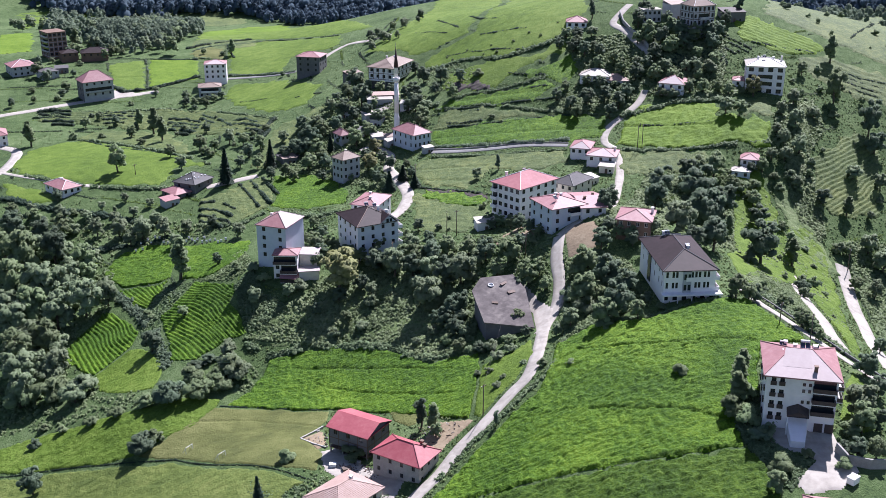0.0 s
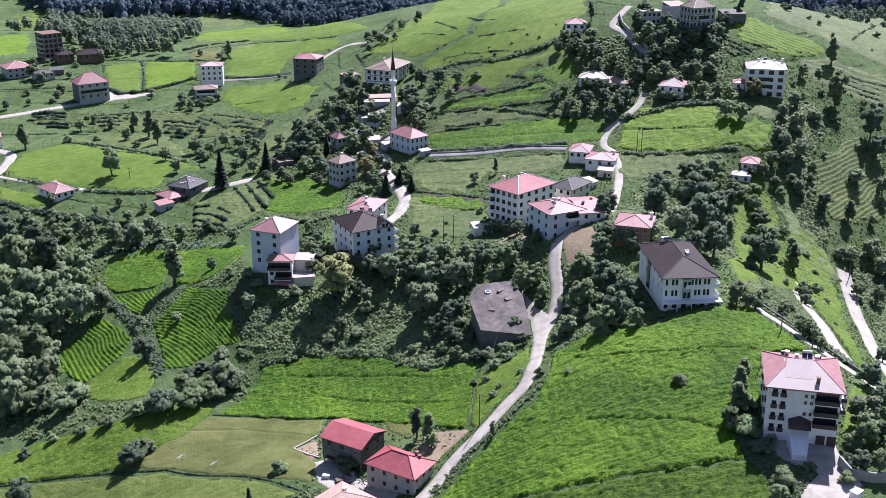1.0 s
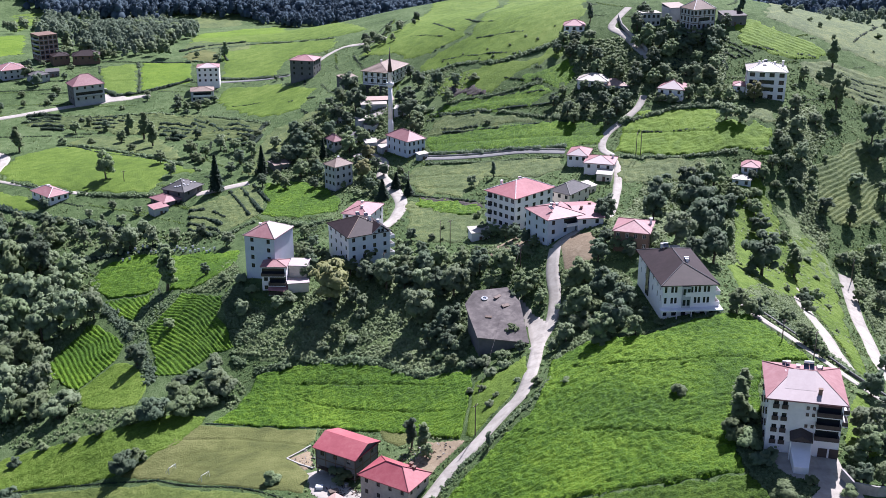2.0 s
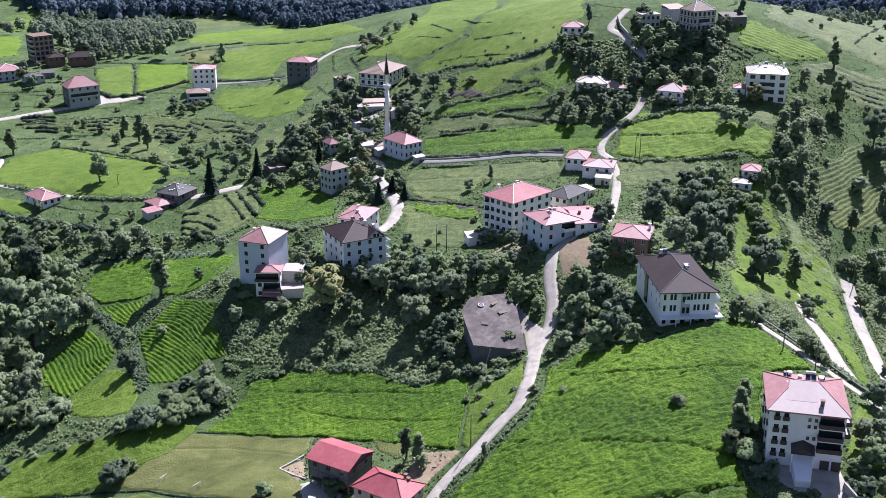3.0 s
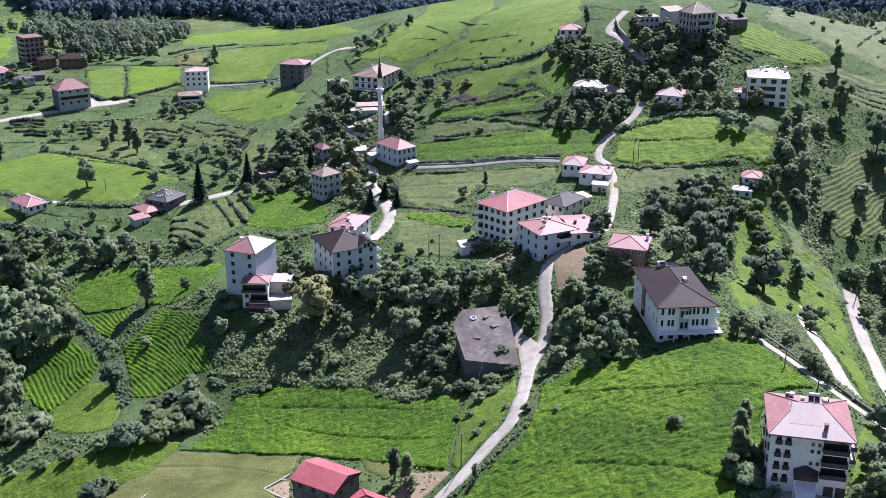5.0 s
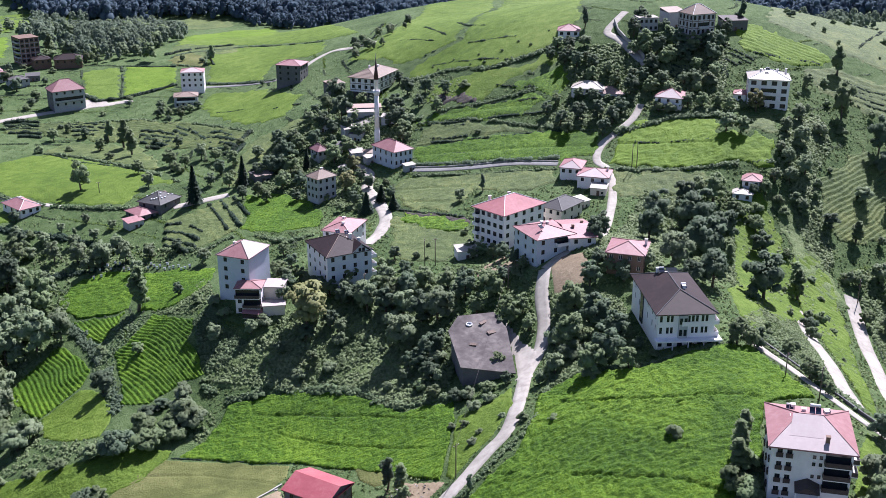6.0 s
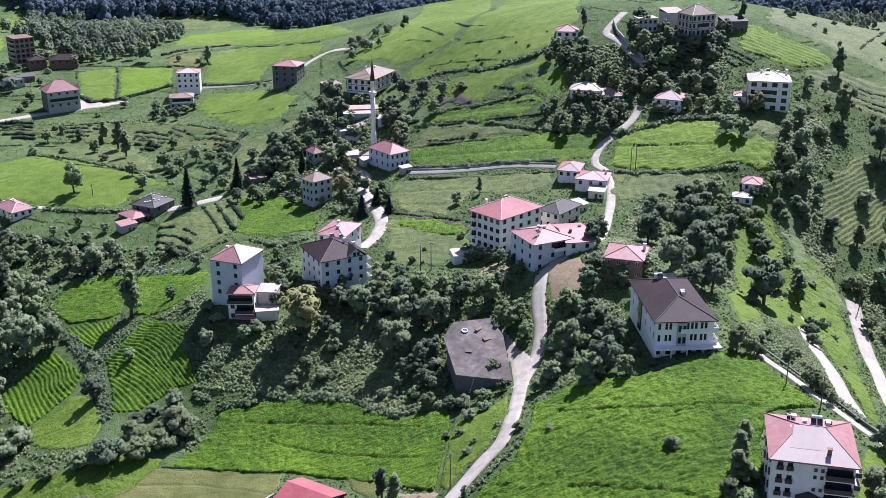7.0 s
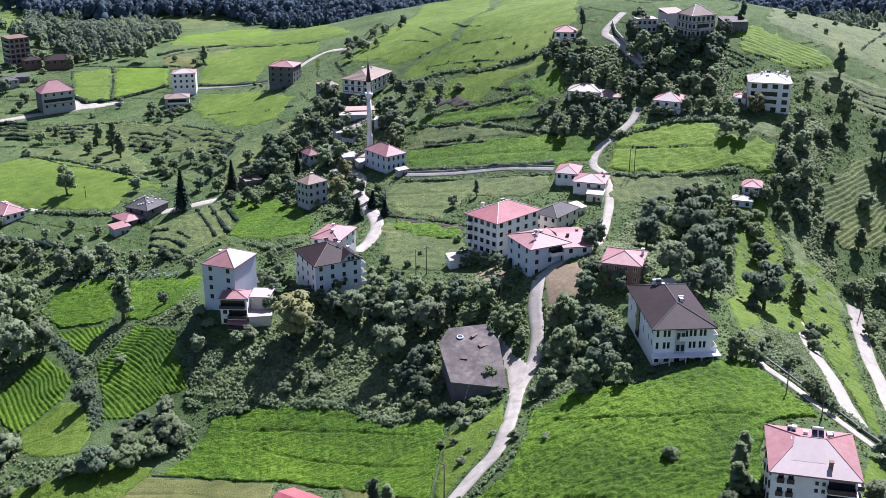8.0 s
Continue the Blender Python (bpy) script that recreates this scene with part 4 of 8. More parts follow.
    lines = []
    if roof == "flat":
        r.box(-rw, rw, -rd, rd, H, H + 0.3)
        top = H + 0.3
    else:
        short = min(w, d) if roof == "hip" else (d if along == "u" else w)
        up = rise if rise is not None else short * 0.5 * 0.42
        rl = max((rw - rd if along == "u" else rd - rw), 0.25) if roof == "hip" else (rw if along == "u" else rd)
        if ridge is not None:
            rl = ridge
        E = [(-rw, -rd, H), (rw, -rd, H), (rw, rd, H), (-rw, rd, H)]
        E2 = [(px, py, H - t) for px, py, _ in E]
        top = H + up
        P, Q = ((-rl, 0, top), (rl, 0, top)) if along == "u" else ((0, -rl, top), (0, rl, top))
        if along == "u":
            r.face(E[0], E[1], Q, P)
            r.face(E[2], E[3], P, Q)
            ends = ((E[1], E[2], Q), (E[3], E[0], P))
            lines = [(P, Q), (E[0], P), (E[3], P), (E[1], Q), (E[2], Q)]
        else:
            r.face(E[1], E[2], Q, P)
            r.face(E[3], E[0], P, Q)
            ends = ((E[0], E[1], P), (E[2], E[3], Q))
            lines = [(P, Q), (E[0], P), (E[1], P), (E[2], Q), (E[3], Q)]
        if roof == "hip":
            for f in ends:
                r.face(*f)
        else:
            lines = lines[:1]
            g = Solid()
            for f in ends:
                g.face(*[(px * (1 - over / rw), py * (1 - over / rd), pz - (0.0 if i < 2 else 0.1)) for i, (px, py, pz) in enumerate(f)])
            piece("gable", g.mesh("gable", walls), root)
        for i in range(4):
            j = (i + 1) % 4
            r.face(E2[i], E2[j], E[j], E[i])
        r.face(*reversed(E2))
    rf = piece("roof", r.mesh("roof", cover), root)
    # Slopes that glare get a paler overlay sheet; the glare is its colour.
    if paled and roof == "hip":
        ring = {0: (0, 1), 1: (1, 2), 2: (2, 3), 3: (3, 0)}
        for k in paled:
            a, b = Vector(E[ring[k][0]]), Vector(E[ring[k][1]])
            tops = {("u", 0): (Q, P), ("u", 1): (Q,), ("u", 2): (P, Q), ("u", 3): (P,), ("v", 0): (P,), ("v", 1): (Q, P), ("v", 2): (Q,), ("v", 3): (P, Q)}[along, k]
            pts = [a, b] + [Vector(p) for p in tops]
            nrm = (b - a).cross(pts[2] - a).normalized()
            nrm = nrm if nrm.z > 0 else -nrm
            mid = sum(pts, Vector()) / len(pts)
            up_, dn_ = [mid + (p - mid) * 0.99 + nrm * 0.05 for p in pts], [mid + (p - mid) * 0.99 + nrm * 0.01 for p in pts]
            sh = Solid()
            sh.face(*up_)
            for i in range(len(pts)):
                j = (i + 1) % len(pts)
                sh.face(dn_[i], dn_[j], up_[j], up_[i])
            piece("roof_sheet", sh.mesh("roof_sheet", "roof_pale_and_glare"), rf, label="pale pink roof sheet with sun glare put into its colour")
    if courses and roof != "flat":
        faces = ((E[0], E[1], Q, P), (E[2], E[3], P, Q), (E[1], E[2], Q, Q), (E[3], E[0], P, P)) if along == "u" else ((E[1], E[2], Q, P), (E[3], E[0], P, Q), (E[0], E[1], P, P), (E[2], E[3], Q, Q))
        for a, b, tb, ta in faces[:4 if roof == "hip" else 2]:
            a, b, ta, tb = Vector(a), Vector(b), Vector(ta), Vector(tb)
            nrm = (b - a).cross(ta - a).normalized()
            k = int((ta - (a + b) / 2).length / courses)
            for i in range(k):
                s0, s1 = i / k, min((i + 1.08) / k, 1)
                cs = Solid()
                p = [a.lerp(ta, s0) + nrm * 0.09, b.lerp(tb, s0) + nrm * 0.09, b.lerp(tb, s1) + nrm * 0.02, a.lerp(ta, s1) + nrm * 0.02]
                cs.face(*p)
                cs.face(p[0] - nrm * 0.085, p[1] - nrm * 0.085, p[1], p[0])
                piece("tile_course", cs.mesh("tile_course", cover), rf)
    if not caps and roof == "hip":
        caps = cover
    if caps and lines:
        cp = Solid()
        for p0, p1 in lines:
            cp.beam(Vector(p0) + Vector((0, 0, 0.06)), Vector(p1) + Vector((0, 0, 0.06)), 0.1, 6)
        piece("ridge_cap", cp.mesh("ridge_cap", caps if isinstance(caps, str) else "roof_pale"), rf)
    for u, v, tall, *brick in chimneys:
        ch = Solid()
        ch.box(u - 0.35, u + 0.35, v - 0.35, v + 0.35, H - 0.2, top + tall)
        ch.box(u - 0.45, u + 0.45, v - 0.45, v + 0.45, top + tall, top + tall + 0.12)
        piece("chimney", ch.mesh("chimney", brick[0] if brick else "wall_white"), rf)
    for k, st, b0, b1, reach, rail in balcony:
        a, e, nrm, length, ang = sides[k]
        z = H - 0.35 - (st + 1) * storey + 0.35
        u0, u1 = b0 * length, b1 * length
        b = Solid()
        b.box(u0, u1, -reach, -0.003, z - 0.18, z)
        bal = piece("balcony", b.mesh("balcony", walls), root, pose(a[0], a[1], 0, 0, 0, ang))
        p = Solid()
        p.box(u0, u1, -reach - 0.004, -reach + 0.08, z + 0.004, z + 0.95)
        p.box(u0, u0 + 0.08, -reach + 0.084, -0.003, z + 0.004, z + 0.95)
        p.box(u1 - 0.08, u1, -reach + 0.084, -0.003, z + 0.004, z + 0.95)
        piece("parapet", p.mesh("parapet", rail), bal)
        dr = Solid()
        dr.box(u0 + 0.15, u1 - 0.15, -0.05, -0.006, z + 0.01, z + 2.3)
        piece("balcony_door", dr.mesh("balcony_door", "glass"), bal)
    return root


def on_roof(x, y, eave, yaw, u, v, up):
    c, s_ = math.cos(radians(yaw)), math.sin(radians(yaw))
    return pose(x + c * u - s_ * v, y + s_ * u + c * v, eave + up, 0, 0, yaw)


def water_heater():
    """A solar water heater: two tilted panels, a white tank, a frame."""
    root = tagged(new("solar_heater"), "solar water heater with white tank and dark panels on a roof", "solar heater", "solar heaters on the roofs")
    for k in (-1, 1):
        p = Solid()
        p.face((k * 0.55 - 0.5, -0.9, 0.25), (k * 0.55 + 0.5, -0.9, 0.25), (k * 0.55 + 0.5, 0.6, 1.15), (k * 0.55 - 0.5, 0.6, 1.15))
        p.face((k * 0.55 - 0.5, 0.6, 1.07), (k * 0.55 + 0.5, 0.6, 1.07), (k * 0.55 + 0.5, -0.9, 0.17), (k * 0.55 - 0.5, -0.9, 0.17))
        piece("panel", p.mesh("panel", "panel_blue"), root)
    t = Solid()
    t.beam((-0.95, 0.75, 1.35), (0.95, 0.75, 1.35), 0.33, 12)
    piece("tank", t.mesh("tank", "white_paint"), root)
    f = Solid()
    for k in (-0.9, 0.9):
        f.beam((k, 0.75, -0.5), (k, 0.75, 1.1), 0.04)
        f.beam((k, -0.85, -0.5), (k, -0.85, 0.2), 0.04)
    piece("frame", f.mesh("frame", "steel"), root)
    return root


def wall_line(label, line, tall, thick, material):
    """A free-standing or retaining wall along a line, its top following the land in steps."""
    s = Solid()
    for (x0, y0), (x1, y1) in zip(line, line[1:]):
        a, b = Vector((x0, y0)), Vector((x1, y1))
        k = max(1, int((b - a).length / 4))
        for i in range(k):
            p, q = a.lerp(b, i / k), a.lerp(b, (i + 1) / k + 0.01)
            side = Vector((-(q - p).y, (q - p).x)).normalized() * thick / 2
            lo = min(ground_z(p.x, p.y), ground_z(q.x, q.y)) - 0.6
            za, zb = ground_z(p.x, p.y) + tall, ground_z(q.x, q.y) + tall
            c = [p - side, q - side, q + side, p + side]
            bot, top = [(v.x, v.y, lo) for v in c], [(v.x, v.y, z) for v, z in zip(c, (za, zb, zb, za))]
            s.face(*reversed(bot))
            s.face(*top)
            for m in range(4):
                w = (m + 1) % 4
                s.face(bot[m], bot[w], top[w], top[m])
    tagged(new("wall", s.mesh("wall", material)), label, "wall", kind="structure")


# fields first, then the houses
court_house = house("five-storey white apartment house with faded pink hip roof", 77.4, 211.6, 45.2, 16.1, 17.4, -12.8, 4, storey=2.7, paled=(0,), cols=([0.1, 0.22], 3, 4, 3), win=(0.95, 1.45), rails=True, dark_frames=True, over=0.8, rise=3.0, low=32.4, ridge=2.2, ridge_along="u",
      balcony=[(0, 0, 0.65, 0.98, 1.4, "trim_dark"), (0, 1, 0.65, 0.98, 1.4, "trim_dark"), (0, 2, 0.65, 0.98, 1.4, "trim_dark"), (1, 0, 0.05, 0.45, 1.3, "trim_dark"), (1, 1, 0.05, 0.45, 1.3, "trim_dark")],
      chimneys=[(-3.4, 0.6, -0.9), (-3.0, 4.6, -0.6), (2.6, -6.2, -1.0, "wall_brick"), (3.0, 2.4, -0.2), (-1.2, 2.4, -0.2)], name="apartment_house", kind="apartment house", caps="roof_pink")


def extra_windows(root, spots, w, h, dark=True):
    """Further windows on a front, at (u, face, foot) in the house's own metres."""
    ring, pane = window_parts(w, h, dark)
    for u, v, z in spots:
        piece("pane", pane, piece("window", ring, root, pose(u, v, z)))


extra_windows(court_house, [(u, -7.95, z) for z in (9.9, 11.4, 7.3) for u in (0.4, 1.6)], 0.6, 0.75)
dm = Solid()  # the raised middle of the front slope
dm.face((-4.2, -5.6, 14.55), (1.9, -5.6, 14.55), (1.9, -0.4, 16.55), (-3.4, -0.4, 16.55))
dm.face((-4.2, -5.6, 14.0), (1.9, -5.6, 14.0), (1.9, -5.6, 14.55), (-4.2, -5.6, 14.55))
dm.face((1.9, -5.6, 14.0), (1.9, -0.4, 16.0), (1.9, -0.4, 16.55), (1.9, -5.6, 14.55))
dm.face((-4.2, -5.6, 14.0), (-4.2, -5.6, 14.55), (-3.4, -0.4, 16.55), (-3.4, -0.4, 16.0))
dm.face((-3.4, -0.4, 16.0), (-3.4, -0.4, 16.55), (1.9, -0.4, 16.55), (1.9, -0.4, 16.0))
piece("raised_roof", dm.mesh("raised_roof", "roof_pale_and_glare"), court_house, None, "raised pale sheet in the middle of the roof")
long_house = house("long white two-storey house with brown hip roof", 64.5, 279.0, 44.8, 15.3, 26.4, 4.3, 2, storey=3.0, cover="roof_brown", cols=([0.06, 0.18, 0.25, 0.41, 0.48, 0.62, 0.69, 0.79, 0.86], 6, 5, [0.12, 0.3, 0.45, 0.62, 0.8, 0.92]), win=(0.66, 1.65), over=0.7, rise=3.3, dark_frames=True, low=35.6, caps="wall_dark",
      balcony=[(0, 0, 0.42, 0.58, 0.6, "wall_white"), (1, 0, 0.0, 0.22, 1.2, "wall_white"), (1, 1, 0.0, 0.22, 1.2, "wall_white")], chimneys=[(-2.0, 8.0, 0.3), (1.5, -3.6, 0.2)], name="apartment_house", kind="apartment house")
tr = Solid()
tr.box(-7.6, 8.6, -14.6, -12.51, 3.1, 3.45)
tr.box(6.96, 8.6, -12.5, -2.0, 3.1, 3.45)
terrace = piece("terrace", tr.mesh("terrace", "wall_white"), long_house, None, "white terrace slab round the foot of the house")
for u in (-7.2, -3.4, 0.4, 4.2, 8.0):
    po = Solid()
    po.box(u - 0.12, u + 0.12, -14.3, -14.06, 0, 3.09)
    piece("pillar", po.mesh("pillar", "wall_white"), terrace)
bay = Solid()
bay.box(-1.9, 0.3, -13.0, -12.505, 3.46, 9.3)
bay = piece("bay", bay.mesh("bay", "wall_grey"), long_house, None, "grey projecting bay in the middle of the front")
for u in (-1.35, -0.25):
    for z in (4.1, 7.1):
        bp = Solid()
        bp.box(u - 0.36, u + 0.36, -13.05, -13.005, z, z + 1.6)
        piece("pane", bp.mesh("pane", "glass"), bay)
st = Solid()
st.box(-7.2, -6.955, 0.8, 3.4, 1.2, 9.2)
piece("stair_window", st.mesh("stair_window", "panel_blue"), long_house, None, "tall dark blue stair window")
for u in np.linspace(-6.2, 6.2, 6):
    ba = Solid()
    ba.box(u - 0.6, u + 0.6, -12.56, -12.51, 1.2, 2.5)
    piece("basement_window", ba.mesh("basement_window", "glass"), long_house)
house("two-storey brick house with pink roof", 58.6, 312.0, 44.8, 11.1, 12.2, -17.1, 2, walls="wall_brick", cols=(4, 3, 4, 3), win=(1.0, 1.3), over=0.5, rise=1.9, dark_frames=False, chimneys=[(4.6, 2.0, 0.2)])
house("white five-storey apartment house with pink hip roof", 28.4, 361.8, 40.8, 20.4, 14.3, 44.3, 4, cover="roof_rose", cols=(5, 5, 5, 5), win=(1.5, 1.5), over=0.7, rise=3.4, caps="white_paint", low=26.5, ridge=2.2,
      balcony=[(3, 0, 0.02, 0.2, 1.2, "wall_white"), (3, 1, 0.02, 0.2, 1.2, "wall_white"), (3, 2, 0.02, 0.2, 1.2, "wall_white")], chimneys=[(-4.5, 4.5, -0.6)], name="apartment_house", kind="apartment house")
house("three-storey house with pink roof and pale blue-grey walls", 36.9, 329.9, 43.4, 13.7, 14.0, 26.0, 3, walls="wall_blue", cols=(3, 3, 3, 3), win=(1.1, 1.4), over=0.5, rise=2.0, low=32.0, chimneys=[(-0.5, 1.0, 0.4), (0.8, 0.0, 0.4)],
      balcony=[(0, 0, 0.5, 0.98, 1.2, "white_paint")])
house("low annex with a pink roof", 46.4, 332.7, 42.9, 9.0, 16.6, 9.3, 2, roof="gable", ridge_along="u", cols=(2, 2, 2, 2), over=0.5, rise=1.5, low=36.5, chimneys=[(-1.5, -2.0, 0.3, "wall_brick"), (2.0, 1.0, 0.3, "wall_brick")])
house("grey-roofed house between apartment houses", 46.6, 373.9, 37.2, 14.1, 9.3, 52.0, 2, cover="roof_grey", walls="wall_cream", cols=(3, 3, 3, 3), over=0.5, rise=2.4, caps="stone")
house("white house with pale pink roof", 54.2, 409.8, 40.5, 8.4, 11.7, -16.3, 2, paled=(0,), cols=(3, 3, 3, 3), over=0.5, rise=1.8)
house("white house with sunlit pale roof beside the lane", 61.1, 401.1, 39.8, 11.6, 11.6, -16.4, 2, paled=(0,), cols=(3, 3, 3, 3), over=0.5, rise=1.7, chimneys=[(4.2, 2.0, 0.2)])
house("grey stone mosque with a pink hip roof", -13.4, 449.9, 36.0, 10.1, 15.5, 39.0, 2, walls="wall_blue", cols=(4, 4, 4, 4), win=(0.9, 1.6), over=0.5, rise=3.0, name="mosque", kind="mosque", storey=3.2)
house("large old white house with brown timber frame and tan roof", -26.1, 536.8, 48.1, 25.4, 14.8, 68.5, 2, stilts=5.0, cover="roof_tan", courses=0.9, cols=(5, 4, 5, 4), win=(1.5, 1.6), over=0.9, rise=3.2, band="timber_brown", dark_frames=True, chimneys=[(0, 2, 0.3), (3, -1, 0.3)], low=37.0)
house("low house with pale sunlit roof", 66.2, 466.0, 57.3, 13.5, 11.6, -15.1, 1, cover="roof_pale", cols=(3, 2, 3, 2), over=0.5, rise=2.2)
house("low house with tan tiled roof", 74.2, 463.2, 55.8, 12.5, 11.0, -9.9, 1, cover="roof_tile", courses=0.8, cols=(3, 2, 3, 2), over=0.5, rise=1.9)
house("small white house with pink pyramid roof", 96.7, 449.7, 57.3, 11.3, 12.3, -23.9, 1, paled=(0,), cols=(3, 2, 3, 2), over=0.5, rise=2.6, ridge=0.3)
house("white three-storey house with pale roof and glazed bay", 132.9, 446.1, 65.4, 16.2, 13.9, -12.1, 4, cover="roof_pale", cols=(4, 3, 4, 3), win=(2.0, 1.7), over=0.5, rise=2.6, chimneys=[(-3, 0, 0.2), (-1.5, 0.5, 0.2), (3, 0, 0.2), (6.5, 3, 0.1)], caps="white_paint", low=53.5,
      balcony=[(0, 1, 0.3, 0.6, 0.8, "wall_white"), (0, 2, 0.3, 0.6, 0.8, "wall_white")], name="apartment_house", kind="apartment house")
house("low annex with small pink roof", 123.2, 448.5, 58.6, 5.3, 8.0, -17.4, 1, cols=(1, 1, 1, 1), over=0.3, rise=0.9)
house("white house with pink roof on a knoll", 61.8, 506.9, 73.7, 10.0, 9.9, -8.1, 2, cols=(3, 2, 3, 2), win=(1.4, 1.4), over=0.4, rise=2.2)
house("tall hilltop house with balconies and pale walls", 112.5, 486.0, 84.0, 12.0, 10.0, 24.7, 3, cover="roof_tan", walls="wall_grey", cols=(5, 4, 5, 4), win=(1.2, 1.7), over=0.3, rise=3.6, low=70.0, dark_frames=True, caps="white_paint", band="timber_brown",
      balcony=[(0, 1, 0.3, 0.7, 1.0, "wall_grey")], name="apartment_house", kind="apartment house")
house("hilltop house with pale flat roof", 94.0, 500.0, 80.0, 9.0, 8.0, 8.0, 3, roof="flat", cover="concrete_pale", walls="wall_grey", cols=(4, 3, 4, 3), over=0.3)
house("dark-walled house with pink roof by the ridge lane", -71.4, 587.7, 43.0, 12.8, 14.0, 76.6, 3, walls="wall_dark", cols=(3, 3, 3, 3), over=0.5, rise=2.0, low=30.0)
house("narrow white three-storey house with pale pink roof", -129.7, 615.8, 33.5, 12.7, 11.0, 7.7, 3, paled=(0,), cols=(4, 2, 4, 2), over=0.3, rise=1.6)
house("house with pale grey walls and faded roof below it", -129.5, 595.6, 24.6, 12.9, 10.8, 11.3, 2, cover="roof_tan", walls="wall_grey", cols=(4, 2, 4, 2), over=0.4, rise=1.6, balcony=[(0, 0, 0.1, 0.9, 1.0, "wall_white")])
house("two-storey house with pink hip roof beside the road", -192.0, 592.5, 28.6, 17.6, 13.0, 34.0, 3, walls="wall_dark", cols=(4, 3, 4, 3), over=0.6, rise=5.0, side_walls={0: "wall_grey"}, balcony=[(0, 1, 0.05, 0.95, 1.2, "wall_grey")])
house("unfinished brick apartment house with open floors", -241.8, 675.9, 41.5, 11.8, 13.6, 40.0, 5, roof="flat", cover="wall_brick", walls="wall_brick", cols=(4, 4, 4, 4), win=(1.6, 1.5), over=0.2, dark_frames=True, band="wall_grey",
      balcony=[(3, 0, 0.3, 0.95, 1.3, "wall_grey"), (3, 1, 0.3, 0.95, 1.3, "wall_grey"), (3, 2, 0.3, 0.95, 1.3, "wall_grey"), (3, 3, 0.3, 0.95, 1.3, "wall_grey")], name="apartment_house", kind="apartment house")
house("two-storey house with pale pink hip roof", -248.1, 634.8, 28.8, 15.0, 15.8, 35.1, 2, walls="wall_grey", cols=(4, 3, 4, 3), over=0.6, rise=3.0, caps="white_paint")
house("grey house with dark roof beside it", -229.7, 626.0, 27.0, 10.4, 10.4, 41.7, 2, cover="roof_grey", walls="wall_grey", cols=(3, 2, 3, 2), over=0.4, rise=1.6)
house("low brown-roofed house by the wood", -229.6, 664.6, 30.8, 10.5, 10.1, 30.0, 1, cover="roof_brown", walls="wall_brick", cols=(3, 2, 3, 2), over=0.4, rise=1.6)
house("long brown-roofed house by the wood", -214.5, 667.5, 30.6, 16.5, 11.5, 16.0, 1, cover="roof_brown", walls="wall_brick", cols=(4, 2, 4, 2), over=0.5, rise=2.6)
house("white house with pink roof and terrace", -159.9, 437.0, 15.9, 9.6, 15.1, 48.0, 1, cols=(3, 3, 3, 3), win=(1.2, 1.4), over=0.5, rise=2.2, caps="white_paint", chimneys=[(1, 2, 0.1)])
house("small house with pink roof", -109.7, 426.1, 16.6, 8.2, 11.1, 46.1, 1, walls="wall_dark", cols=(2, 2, 2, 2), over=0.5, rise=1.6)
house("house under a rough grey roof weighed down with stones", -103.9, 432.8, 19.4, 13.1, 11.8, 64.1, 1, cover="roof_grey", walls="wall_dark", cols=(2, 2, 2, 2), over=0.6, rise=3.2)
house("small dark wooden hut", -67.6, 455.3, 23.6, 8.3, 7.3, 35.0, 1, cover="roof_grey", walls="wall_dark", cols=(1, 1, 1, 1), over=0.4, rise=1.0, name="hut", kind="hut")
house("three-storey grey house with faded brown-pink roof", -39.4, 425.1, 31.4, 9.6, 7.9, 43.0, 3, cover="roof_tan", walls="wall_grey", cols=(3, 3, 3, 3), over=0.5, rise=2.4, low=21.0, chimneys=[(0.5, 0.5, 0.3)])
house("small house with sunlit pink roof among trees", -44.7, 465.0, 30.8, 5.1, 7.8, 34.2, 2, walls="wall_grey", cols=(2, 2, 2, 2), over=0.5, rise=2.2)
house("tall grey-white house with pink hip roof", -53.6, 337.2, 34.2, 13.3, 11.4, 69.8, 4, paled=(0,), walls="wall_blue", cols=([], [0.2, 0.75], 2, [0.25, 0.8]), win=(1.2, 1.4), over=0.4, rise=3.0, low=20.0, ridge=0.8, caps="roof_pale", chimneys=[(1.0, 3.4, -1.2)], name="apartment_house", kind="apartment house")
deck_house = house("narrow white house with pink roof and stacked balconies", -50.6, 328.4, 26.6, 8.4, 7.3, -1.4, 3, cols=(3, 2, 3, 2), win=(1.2, 1.4), over=0.35, rise=1.0, low=15.5, dark_frames=True,
      balcony=[(0, 0, 0.0, 0.95, 1.3, "trim_dark"), (0, 1, 0.3, 1.0, 1.8, "trim_dark"), (0, 2, 0.3, 1.0, 2.2, "trim_dark")])
aw = Solid()
aw.face((-1.6, -3.3, 5.0), (4.4, -3.3, 4.6), (4.4, -0.4, 5.5), (-1.6, -0.4, 5.9))
aw.face((-1.6, -0.4, 5.78), (4.4, -0.4, 5.38), (4.4, -3.3, 4.48), (-1.6, -3.3, 4.88))
aw.face((-1.6, -3.3, 4.88), (4.4, -3.3, 4.48), (4.4, -3.3, 4.6), (-1.6, -3.3, 5.0))
piece("awning", aw.mesh("awning", "roof_pink"), deck_house, pose(0, -3.2, 0), "pink sheet awning over the lowest deck")
